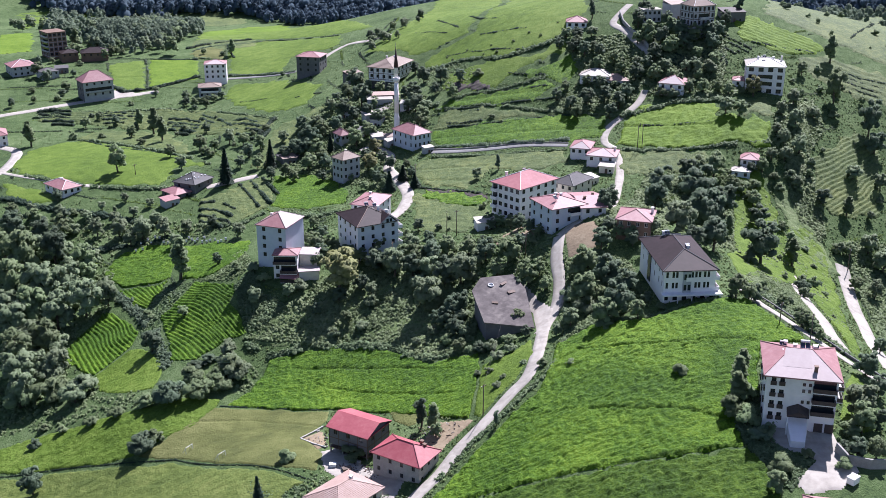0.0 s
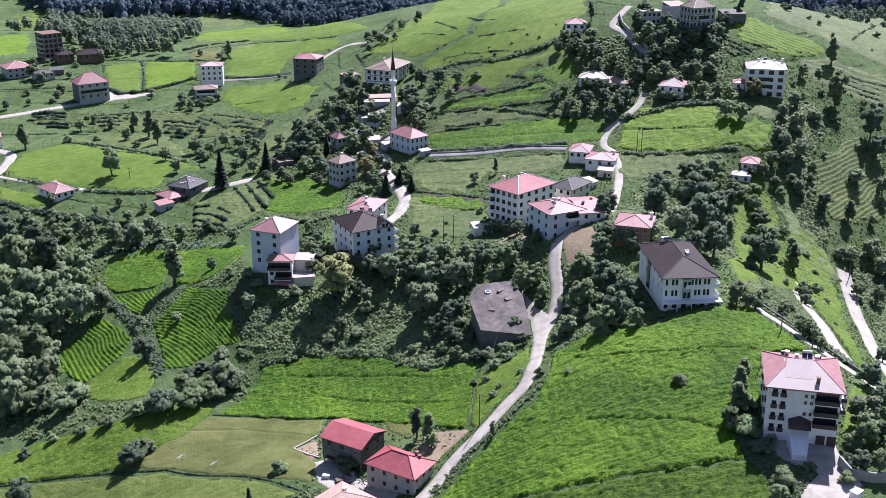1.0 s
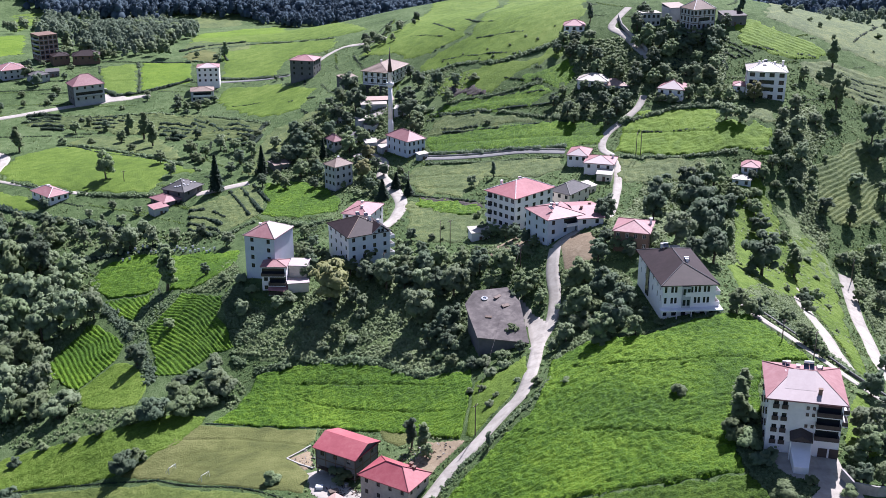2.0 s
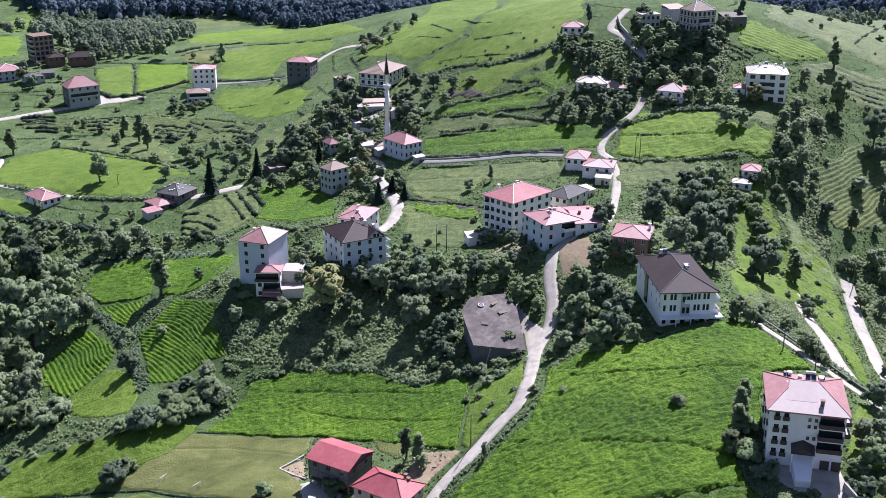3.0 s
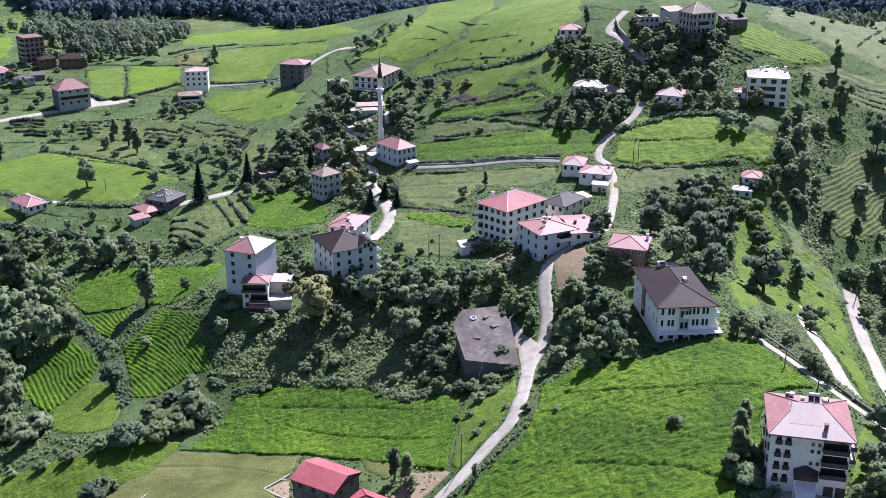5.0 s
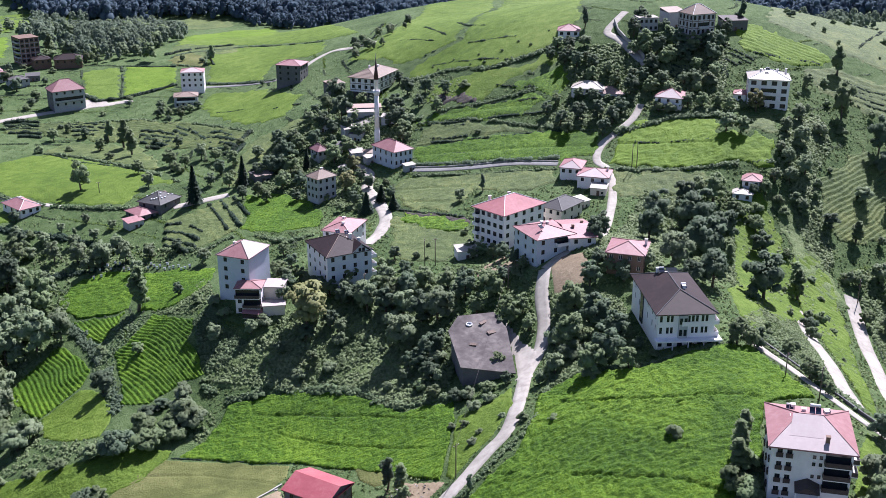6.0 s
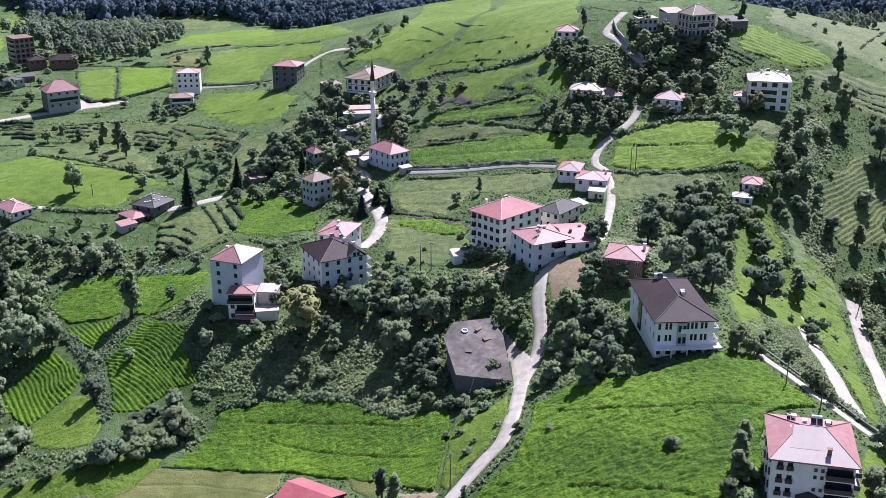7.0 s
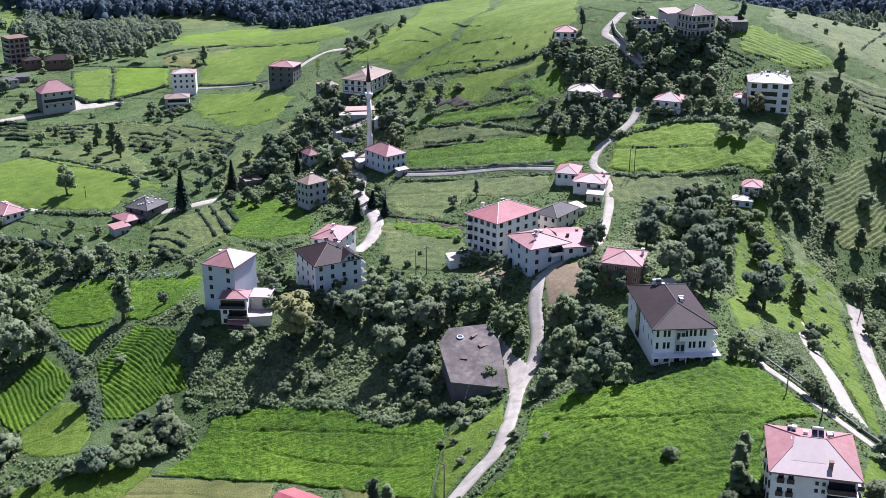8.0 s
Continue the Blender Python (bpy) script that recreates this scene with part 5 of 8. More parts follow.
gabled = house("white and pale blue house with dark brown hip roof", -25.3, 344.7, 33.0, 15.7, 17.1, 28.8, 3, cover="roof_brown", cols=(4, 3, 4, 4), win=(1.1, 1.4), over=0.5, rise=3.6, low=21.5, caps="roof_tan", dark_frames=True, side_walls={0: "wall_blue", 1: "wall_blue"},
      balcony=[(1, 0, 0.02, 0.5, 1.9, "white_paint"), (1, 1, 0.02, 0.5, 1.9, "white_paint"), (1, 2, 0.02, 0.5, 1.9, "white_paint")], chimneys=[(3.0, -2.0, 0.2), (5.0, -4.0, -0.8)])
GH = 12.1
cg = Solid()
for dz in (0.06, -0.1):
    a, b, t, k = (0.6, -9.0, GH + dz), (7.2, -9.0, GH + dz), (3.9, -9.0, GH + 2.5 + dz), (3.9, -2.6, GH + 2.5 + dz)
    cg.face(a, t, k)
    cg.face(b, k, t)
cross = piece("cross_gable", cg.mesh("cross_gable", "roof_brown"), gabled, None, "dark brown gable over the front bay")
gw = Solid()
gw.face((1.2, -8.5, GH - 0.2), (6.6, -8.5, GH - 0.2), (3.9, -8.5, GH + 2.05))
gw.face((1.2, -8.06, GH - 0.2), (3.9, -8.06, GH + 2.05), (6.6, -8.06, GH - 0.2))
piece("gable", gw.mesh("gable", "wall_blue"), cross)
for u in (3.3, 4.5):
    gp = Solid()
    gp.box(u - 0.45, u + 0.45, -8.56, -8.504, GH + 0.1, GH + 1.2)
    piece("pane", gp.mesh("pane", "glass"), cross)
trim = Solid()
for p, q in (((0.6, -9.02, GH + 0.1), (3.9, -9.02, GH + 2.6)), ((7.2, -9.02, GH + 0.1), (3.9, -9.02, GH + 2.6))):
    trim.beam(p, q, 0.13, 5)
piece("verge", trim.mesh("verge", "wall_grey"), cross)
house("low house with pink roof behind the brown-roofed one", -25.4, 365.4, 32.4, 14.8, 10.3, 71.5, 2, cols=(3, 3, 3, 3), over=0.5, rise=1.8, chimneys=[(2, 1, 0.2), (-3, -1, 0.2)])
house("red gabled farmhouse with an open dark ground floor", -21.1, 240.2, 13.6, 10.9, 12.7, 59.6, 2, roof="gable", cover="roof_red", walls="wall_dark", cols=(2, 2, 2, 3), win=(1.1, 1.3), over=0.6, rise=2.0, ridge_along="v", low=5.8, stilts=3.6, band="timber_brown")
house("grey farmhouse with red hip roof", -8.9, 226.7, 13.8, 9.8, 14.4, 58.1, 2, cover="roof_red", walls="stone", cols=(3, 4, 3, 4), win=(0.9, 1.2), over=0.6, rise=2.6, low=7.2, chimneys=[(2.2, -4.0, -0.6, "wall_brick"), (3.2, -2.6, -0.6, "wall_brick")])
house("house with pink clay tile hip roof", -22.9, 215.5, 9.5, 15.4, 11.9, 50.6, 1, cover="roof_tile", walls="wall_cream", cols=(3, 3, 3, 3), over=0.6, rise=2.6, low=4.4, courses=0.42, chimneys=[(3.0, 0.5, 0.2)])
house("small house with pale pink roof in the trees", 115.3, 394.0, 40.2, 7.1, 9.0, -17.4, 1, cols=(2, 2, 2, 2), over=0.4, rise=1.4)
house("small white-grey house in the trees", 110.9, 388.3, 37.0, 7.2, 7.0, -17.0, 2, cover="roof_pale", walls="wall_blue", cols=(2, 2, 2, 2), over=0.3, rise=0.8)
house("low outbuilding with pink roof beside the courtyard", 77.2, 174.5, 31.9, 17.0, 8.7, -11.1, 1, cols=(4, 2, 4, 2), over=0.4, rise=1.6)
house("house with pink roof at the valley road", -217.9, 518.4, 17.4, 7.6, 14.1, 24.6, 2, cols=(2, 2, 2, 2), over=0.4, rise=1.8)


def minaret(x, y, z0):
    root = tagged(new("minaret"), "slender white minaret with a dark conical cap", "minaret")
    root.matrix_world = pose(x, y, z0)
    parts = [("base", [(1.2, -1), (1.2, 6.5), (1.0, 7.6), (1.0, 8.5)], "wall_white", 8), ("shaft", [(1.0, 8.5), (0.9, 22.0)], "wall_white", 16), ("gallery", [(0.9, 22.0), (1.5, 23.0), (1.5, 24.1), (1.36, 24.1), (1.36, 23.2), (0.86, 23.2)], "wall_white", 16),
             ("upper_shaft", [(0.86, 23.2), (0.82, 28.0), (1.0, 28.2), (1.0, 28.5)], "wall_white", 16), ("cap", [(1.05, 28.5), (0.62, 32.0), (0.08, 37.4)], "lead_dark", 16), ("finial", [(0.05, 37.4), (0.16, 37.8), (0.05, 38.1), (0.12, 38.4), (0.02, 39.2)], "steel", 8)]
    for nm, rings, m, sides in parts:
        s = Solid()
        s.turned(rings, sides)
        piece(nm, s.mesh(nm, m, sides == 16), root)


minaret(-20.3, 465.0, 31.5)
heater = water_heater()
spots = [(77.4, 211.6, 45.2, -12.8, 0.8, 1.4, 2.5), (77.4, 211.6, 45.2, -12.8, -3.6, 4.2, 1.4), (77.4, 211.6, 45.2, -12.8, 3.2, 3.2, 1.6), (64.8, 278.8, 44.8, 2, 1.4, -3.0, 2.8), (64.8, 278.8, 44.8, 2, -1.8, 7.2, 3.0), (-25.6, 345.5, 33.0, 20, 0.5, 2.0, 3.0),
         (-25.6, 345.5, 33.0, 20, 3.5, 2.5, 2.2), (34.4, 326.6, 43.4, 42, 0.5, -1.0, 1.8), (131.8, 444.0, 65.4, -8, 0.0, 1.0, 2.6), (29.5, 361.0, 40.8, 36, 1.0, 3.0, 2.4)]
small = Matrix.Scale(0.65, 4)
heater.matrix_world = on_roof(*spots[0])
for sp in spots[1:]:
    copy_thing(heater, on_roof(*sp) @ small)

# ---- trees ----
def cards(pos, nor, size, rng):
    """Bent leaf clumps: one quad each, at the places, facing about the given ways."""
    k = len(pos)
    nor = nor / np.linalg.norm(nor, axis=1, keepdims=True)
    ref = rng.normal(size=(k, 3))
    a = np.cross(nor, ref)
    a /= np.linalg.norm(a, axis=1, keepdims=True) + 1e-9
    b = np.cross(nor, a)
    s = (size * (0.6 + 0.8 * rng.random(k)))[:, None]
    q = np.stack([pos - a * s - nor * s * 0.25, pos - b * s * 0.75, pos + a * s - nor * s * 0.25, pos + b * s * 0.75], 1)
    return q.reshape(-1, 3), np.arange(4 * k).reshape(-1, 4)


def sphere_points(k, rng):
    v = rng.normal(size=(k, 3))
    return v / np.linalg.norm(v, axis=1, keepdims=True)


def crown_lobes(kind, rng):
    """Lobes (centre, radius) of a crown for a tree 10 m high."""
    if kind == "broad":
        lobes = [((0, 0, 4.8), 2.4)]
        for i in range(13):
            z = 1.9 + 6.7 * (i + 0.5) / 13 + rng.normal() * 0.25
            env = math.sin(math.pi * min(max((z - 0.2) / 9.8, 0.05), 0.97)) ** 0.6
            t, r = 2.4 * i + rng.normal() * 0.35, 2.3 * env * (0.65 + 0.55 * rng.random())
            lobes.append(((r * math.cos(t), r * math.sin(t), z), (1.05 + 0.7 * rng.random()) * (0.5 + 0.5 * env)))
    elif kind == "tall":
        lobes = []
        for i in range(10):
            z = 2.4 + 7.0 * i / 9
            r = 1.3 * math.sin(math.pi * min(1, (z - 1.0) / 8.6)) ** 0.6
            lobes.append(((rng.normal() * 0.45, rng.normal() * 0.45, z), 0.55 + r * 0.6))
    else:
        lobes = [((rng.normal() * 0.5, rng.normal() * 0.5, 3.0), 3.0)]
        for i in range(7):
            t = 2 * math.pi * i / 7 + rng.normal() * 0.3
            lobes.append(((3.2 * math.cos(t), 3.2 * math.sin(t), 2.2 + rng.random() * 3.5), 1.8 + rng.random() * 1.2))
        lobes.append(((rng.normal(), rng.normal(), 7.0), 2.2))
    return lobes


def clumps(lobes, rng, per=6, share=0.56):
    """Smaller clumps over the upper side of each lobe: arrays of centres and radii."""
    C, R = [], []
    for c, r in lobes:
        d = sphere_points(per, rng)
        d[:, 2] = np.abs(d[:, 2]) * 0.9 - 0.2
        C.append(np.array(c) + d * r * 0.7)
        R.append(r * share * (0.75 + 0.5 * rng.random(per)))
    return np.concatenate(C), np.concatenate(R)


def tree_kind(kind, leaf, count, size, seed, name, label, category):
    """A tree 10 m high with trunk, limbs and a crown of many leaf clumps."""
    rng = np.random.default_rng(seed)
    root = tagged(new(name), label, category, "trees of the valley" if category == "tree" else "bushes of the valley")
    wood = Solid()
    if kind == "conifer":
        wood.beam((0, 0, -0.8), (0, 0, 9.4), 0.22, 7, 0.04)
        z = 1.0 + 8.9 * rng.random(count) ** 1.25
        tier = np.floor(z * 1.25) / 1.25
        reach = 2.1 * (1 - (z - 0.6) / 9.6) * (0.55 + 0.45 * (1 - (z - tier) * 1.25)) * (0.85 + 0.3 * rng.random(count))
        t = rng.random(count) * 2 * math.pi
        rad = reach * np.sqrt(0.25 + 0.75 * rng.random(count))
        pos = np.stack([rad * np.cos(t), rad * np.sin(t), z - rad * 0.25], 1)
        nor = np.stack([np.cos(t) * 0.8, np.sin(t) * 0.8, np.full(count, 0.25)], 1)
        mass = None
    else:
        lobes = crown_lobes(kind, rng)
        if kind != "bush":
            bend = Vector((rng.normal() * 0.25, rng.normal() * 0.25, 0))
            wood.beam((0, 0, -0.8), (bend.x, bend.y, 3.4), 0.34, 8, 0.24)
            wood.beam((bend.x, bend.y, 3.4), (0, 0, 6.4), 0.24, 7, 0.1)
            for c, r in lobes[1:8]:
                wood.beam((bend.x, bend.y, min(3.3, c[2] - 0.6)), c, 0.13, 5, 0.04)
        else:
            for c, r in lobes[:6]:
                wood.beam((c[0] * 0.1, c[1] * 0.1, -0.6), c, 0.16, 5, 0.05)
        mid, rad = clumps(lobes, rng)
        pick = rng.choice(len(rad), count, p=rad ** 2 / (rad ** 2).sum())
        d = sphere_points(count, rng)
        d[:, 2] = np.where(d[:, 2] < -0.35, -d[:, 2], d[:, 2])
        pos = mid[pick] + d * (rad[pick] * (0.84 + 0.32 * rng.random(count)))[:, None]
        heart = np.array([0, 0, 5.0 if kind != "bush" else 2.5])
        mv, mq, mn = masses(mid, rad * 0.9, rng, 0.9, 0.55)
        mass = mv, mq, mn * 0.65 + (mv - heart) / np.linalg.norm(mv - heart, axis=1, keepdims=True) * 0.6
        body = pos - heart
        nor = d * 0.7 + body / np.linalg.norm(body, axis=1, keepdims=True) * 0.6
    piece("trunk" if kind != "bush" else "stem", wood.mesh("trunk", "bark", True), root)
    piece("crown", leafy("crown", pos, nor, size, leaf, rng, mass=mass), root)
    return root


KINDS = {}


def kinds(key, kind, leaf, count, size, name, label, category, many=3):
    KINDS[key] = [[kind, leaf, count, size, hash_seed + 17 * i, name, label, category] for i in range(many) for hash_seed in [len(KINDS) * 101]]


kinds("D", "broad", "leaf_dark", 1150, 0.3, "tree", "dark green leafy tree with a dense rounded crown", "tree", 3)
kinds("M", "broad", "leaf_mid", 1150, 0.3, "tree", "mid-green leafy tree with an uneven crown", "tree", 3)
kinds("L", "broad", "leaf_light", 1150, 0.3, "tree", "pale grey-green leafy tree with a loose crown", "tree", 3)
kinds("Y", "broad", "leaf_yellow", 1150, 0.3, "tree", "yellow-green leafy tree in flower", "tree", 2)
kinds("T", "tall", "leaf_mid", 1000, 0.25, "tree", "slim upright leafy green tree", "tree", 2)
kinds("P", "tall", "leaf_dark", 900, 0.24, "tree", "dark narrow poplar with upright branches", "tree", 2)
kinds("C", "conifer", "needle_and_shade", 1700, 0.28, "spruce", "dark green pointed spruce tree", "tree", 2)
kinds("S", "bush", "leaf_mid", 900, 0.4, "bush", "rounded green bush on the slope", "bush", 3)
kinds("G", "bush", "leaf_light", 900, 0.4, "bush", "pale grey-green bush on the slope", "bush", 2)
kinds("B", "bush", "leaf_dark", 900, 0.4, "bush", "dark green bush on the slope", "bush", 2)
made_kinds = {}
turns = random.Random(5)


def plant(key, x, y, tall, wide):
    """One tree or bush on the ground: height and crown width in metres."""
    i = turns.randrange(len(KINDS[key]))
    kind = KINDS[key][i][0]
    full = {"broad": 7.4, "tall": 3.6, "conifer": 4.2, "bush": 9.5}[kind]
    wide *= {"broad": 0.92, "conifer": 1.35}.get(kind, 1.0)
    top = {"broad": 9.6, "tall": 10.0, "conifer": 9.6, "bush": 8.6}[kind]
    m = pose(x, y, ground_z(x, y) - 0.1, turns.uniform(-3, 3), turns.uniform(-3, 3), turns.uniform(0, 360)) @ Matrix.Diagonal((wide / full, wide / full, tall / top, 1))
    if (key, i) not in made_kinds:
        made_kinds[key, i] = ob = tree_kind(*KINDS[key][i])
        ob.matrix_basis = m
        made_kinds[key, i, "unit"] = True
        return ob
    proto = made_kinds[key, i]
    unit = proto.scale.copy()
    return copy_thing(proto, m @ Matrix.Diagonal((1 / unit.x, 1 / unit.y, 1 / unit.z, 1)))


def grove(text):
    """Trees written as kind x y height width; one after the other."""
    v = text.split()
    for i in range(0, len(v), 5):
        plant(v[i], *map(float, v[i + 1:i + 5]))


def scatter(label, outline, count, mix, tall, seed, clear=2.5, wide=0.85):
    """Woodland too dense to count: trunks and crowns strewn over an outline, joined."""
    rng = random.Random(seed)
    xs, ys = [p[0] for p in outline], [p[1] for p in outline]
    got, verts, quads, total, soft = [], {}, {}, {}, {}
    for _ in range(count * 30):
        if len(got) >= count:
            break
        x, y = rng.uniform(min(xs), max(xs)), rng.uniform(min(ys), max(ys))
        if not (inside(outline, np.array([x]), np.array([y]))[0] and all((x - a) ** 2 + (y - b) ** 2 > clear ** 2 for a, b in got)):
            continue
        got.append((x, y))
        h, key = rng.uniform(*tall), rng.choice(mix)
        kind, leaf, cnt, size = KINDS[key][0][:4]
        r = np.random.default_rng(rng.randrange(10 ** 6))
        lobes = crown_lobes(kind, r)
        k = int(cnt * 0.6)
        mid, rad = clumps(lobes, r)
        pick = r.choice(len(rad), k, p=rad ** 2 / (rad ** 2).sum())
        d = sphere_points(k, r)
        d[:, 2] = np.where(d[:, 2] < -0.35, -d[:, 2], d[:, 2])
        pos = mid[pick] + d * (rad[pick] * (0.84 + 0.32 * r.random(k)))[:, None]
        mv, mq, mn = masses(mid, rad * 0.9, r, 0.9, 0.55)
        both = np.concatenate([mv, np.repeat(pos, 4, 0)]) - np.array([0, 0, 4.5])
        out = np.concatenate([mn, np.repeat(d, 4, 0)]) * 0.65 + both / np.linalg.norm(both, axis=1, keepdims=True) * 0.6
        full, top = {"broad": (7.4, 9.6), "tall": (3.6, 10.0), "bush": (9.5, 8.6)}[kind]
        w = h * wide * rng.uniform(0.8, 1.15) * (1.2 if kind == "bush" else 1)
        grow, foot = np.array([w / full, w / full, h / top]), np.array([x, y, ground_z(x, y) - 0.1])
        v, q = cards(pos * grow + foot, d + np.array([0, 0, 0.6]) + r.normal(size=(k, 3)) * 0.45, size * h / top * 1.3, r)
        v, q = np.concatenate([mv * grow + foot, v]), np.concatenate([mq, q + len(mv)])
        n0 = total.get(leaf, 0)
        soft.setdefault(leaf, []).append(out + np.array([0, 0, 0.5]))
        verts.setdefault(leaf, []).append(v)
        quads.setdefault(leaf, []).append(q + n0)
        total[leaf] = n0 + len(v)
    for leaf in verts:
        tagged(new("thicket", fast_mesh("thicket", np.concatenate(verts[leaf]), np.concatenate(quads[leaf]), leaf, normals=np.concatenate(soft[leaf]))), label, "thicket", kind="stuff")


def undergrowth(label, outline, count, tall, size, seed, material="scrub", name="undergrowth", solid=True):
    """Low leafy growth over an outline: tufts of leaf clumps."""
    rng = np.random.default_rng(seed)
    p = np.array(outline)
    x, y = rng.uniform(p[:, 0].min(), p[:, 0].max(), count * 4), rng.uniform(p[:, 1].min(), p[:, 1].max(), count * 4)
    free = inside(outline, x, y)
    for line, width in LANES:
        free &= away(line, x, y) > width * 0.5 + tall * 0.5
    if name != "undergrowth":
        for o in TAKEN:
            free &= ~inside(o, x, y)
    ok = np.flatnonzero(free)[:count]
    x, y = x[ok], y[ok]
    k = len(x)
    tuft = tall * (0.35 + 0.9 * ripple(x, y, 5, seed)) * (0.5 + 0.7 * rng.random(k))
    per = 7
    X, Y, T = np.repeat(x, per), np.repeat(y, per), np.repeat(tuft, per)
    d = sphere_points(k * per, rng)
    d[:, 2] = np.abs(d[:, 2])
    pos = np.stack([X + d[:, 0] * T * 0.7, Y + d[:, 1] * T * 0.7, land(X, Y) + d[:, 2] * T * 0.9], 1)
    mass = masses(np.stack([x, y, land(x, y) + tuft * 0.3], 1), tuft * 0.46, rng) if solid else None
    tagged(new(name, leafy(name, pos, d, size, material, rng, 0.35, 0.3, mass)), label, name.replace("_", " "), kind="stuff")


def hedge(label, line, wide, tall, count, seed, material="scrub"):
    """A strip of bushy growth along a line."""
    rng = np.random.default_rng(seed)
    p = np.array(line)
    seg = np.linalg.norm(np.diff(p, axis=0), axis=1)
    t = rng.random(count) * seg.sum()
    ends = np.concatenate([[0], np.cumsum(seg)])
    x = np.interp(t, ends, p[:, 0]) + rng.normal(size=count) * wide * 0.35
    y = np.interp(t, ends, p[:, 1]) + rng.normal(size=count) * wide * 0.35
    whole = ripple(x, y, 6, seed + 1) > 0.2
    x, y = x[whole], y[whole]
    count = len(x)
    high = tall * (0.25 + 0.9 * ripple(x, y, 4, seed) ** 1.5 + 0.4 * rng.random(count))
    per = 6
    X, Y, T = np.repeat(x, per), np.repeat(y, per), np.repeat(high, per)
    d = sphere_points(count * per, rng)
    d[:, 2] = np.abs(d[:, 2])
    pos = np.stack([X + d[:, 0] * T * 0.6, Y + d[:, 1] * T * 0.6, land(X, Y) + d[:, 2] * T * 0.95], 1)
    mass = masses(np.stack([x, y, land(x, y) + high * 0.35], 1), high * 0.42, rng)
    tagged(new("hedge", leafy("hedge", pos, d, max(0.18, tall * 0.2), material, rng, 0.35, 0.3, mass)), label, "hedge", kind="stuff")


def far_wood(label, outline, count, tall, seed, material="wood_hazed", slim=1.0):
    """Distant woodland: many crowns in one mesh."""
    rng = np.random.default_rng(seed)
    p = np.array(outline)
    x, y = rng.uniform(p[:, 0].min(), p[:, 0].max(), count * 4), rng.uniform(p[:, 1].min(), p[:, 1].max(), count * 4)
    ok = np.flatnonzero(inside(outline, x, y))[:count]
    x, y = x[ok], y[ok]
    k = len(x)
    h = tall * (0.6 + 0.7 * rng.random(k))
    top = land(x, y)
    lump = []
    for i in range(4):
        o = rng.normal(size=(k, 3)) * np.array([0.15 * slim, 0.15 * slim, 0.05])
        lump.append((np.stack([x, y, top + h * (0.78 - 0.17 * i)], 1) + o * h[:, None], h * (0.15 + 0.035 * i) * slim))
    mass = masses(np.concatenate([c for c, _ in lump]), np.concatenate([r for _, r in lump]), rng, 1.1, 0.4)
    per = 56
    X, Y, T, Z = np.repeat(x, per), np.repeat(y, per), np.repeat(h, per), np.repeat(top, per)
    d = sphere_points(k * per, rng)
    d[:, 2] = np.where(d[:, 2] < -0.3, -d[:, 2], d[:, 2])
    pos = np.stack([X + d[:, 0] * T * 0.3 * slim, Y + d[:, 1] * T * 0.3 * slim, Z + T * 0.53 + d[:, 2] * T * 0.46], 1)
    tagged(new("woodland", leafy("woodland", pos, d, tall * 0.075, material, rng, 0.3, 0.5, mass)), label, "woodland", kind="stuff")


def banks(label, x0, x1, y0, y1, count, tall, seed, material="needle_and_shade"):
    """Short overgrown terrace edges that follow the contours of the open slopes, joined."""
    rng = np.random.default_rng(seed)
    xs, ys = [], []
    for _ in range(count):
        x, y, n = rng.uniform(x0, x1), rng.uniform(y0, y1), int(rng.integers(14, 44))
        for k in range(n):
            gx_, gy_ = land(x + 0.5, y) - land(x - 0.5, y), land(x, y + 0.5) - land(x, y - 0.5)
            s = float(np.hypot(gx_, gy_)) + 1e-6
            x, y = x - float(gy_) / s * 0.8, y + float(gx_) / s * 0.8
            xs.append(x)
            ys.append(y)
    x, y = np.array(xs), np.array(ys)
    free = np.ones(len(x), bool)
    for line, width in LANES:
        free &= away(line, x, y) > width * 0.5 + 1
    for o in TAKEN:
        free &= ~inside(o, x, y)
    x, y = np.repeat(x[free], 3), np.repeat(y[free], 3)
    x, y = x + rng.normal(size=len(x)) * 0.35, y + rng.normal(size=len(y)) * 0.35
    per = 5
    T = np.repeat(tall * (0.3 + 0.9 * ripple(x, y, 6, seed)), per)
    X, Y = np.repeat(x, per), np.repeat(y, per)
    d = sphere_points(len(X), rng)
    d[:, 2] = np.abs(d[:, 2])
    pos = np.stack([X + d[:, 0] * T * 0.6, Y + d[:, 1] * T * 0.6, land(X, Y) + d[:, 2] * T], 1)
    tagged(new("terrace_edge", leafy("terrace_edge", pos, d, tall * 0.3, material, rng, 0.1, 0.3)), label, "terrace edge", kind="stuff")

# ---- walls ----
wall_line('curved stone retaining wall beside the hilltop lane', [(81.7, 508.0), (82.0, 498.8), (84.7, 490.7), (88.1, 484.8), (90.1, 477.9)], 1.7, 0.5, 'stone')
wall_line('low pale parapet along the lane', [(-4.8, 438.9), (8.3, 432.8), (19.8, 429.1), (33.3, 426.2), (49.8, 420.4)], 0.5, 0.3, 'stone')
wall_line('low dark wall beside the footpath', [(85.0, 271.5), (89.3, 261.5), (93.4, 251.9), (99.4, 240.4), (105.7, 231.5)], 0.8, 0.3, 'wall_dark')
wall_line('low stone wall round the farm plot', [(-37.4, 249.8), (-32.3, 257.5)], 0.5, 0.35, 'stone')
wall_line('low stone edge of the farm plot', [(-37.4, 249.8), (-33.5, 244.8), (-29.8, 241.5)], 0.45, 0.35, 'stone')
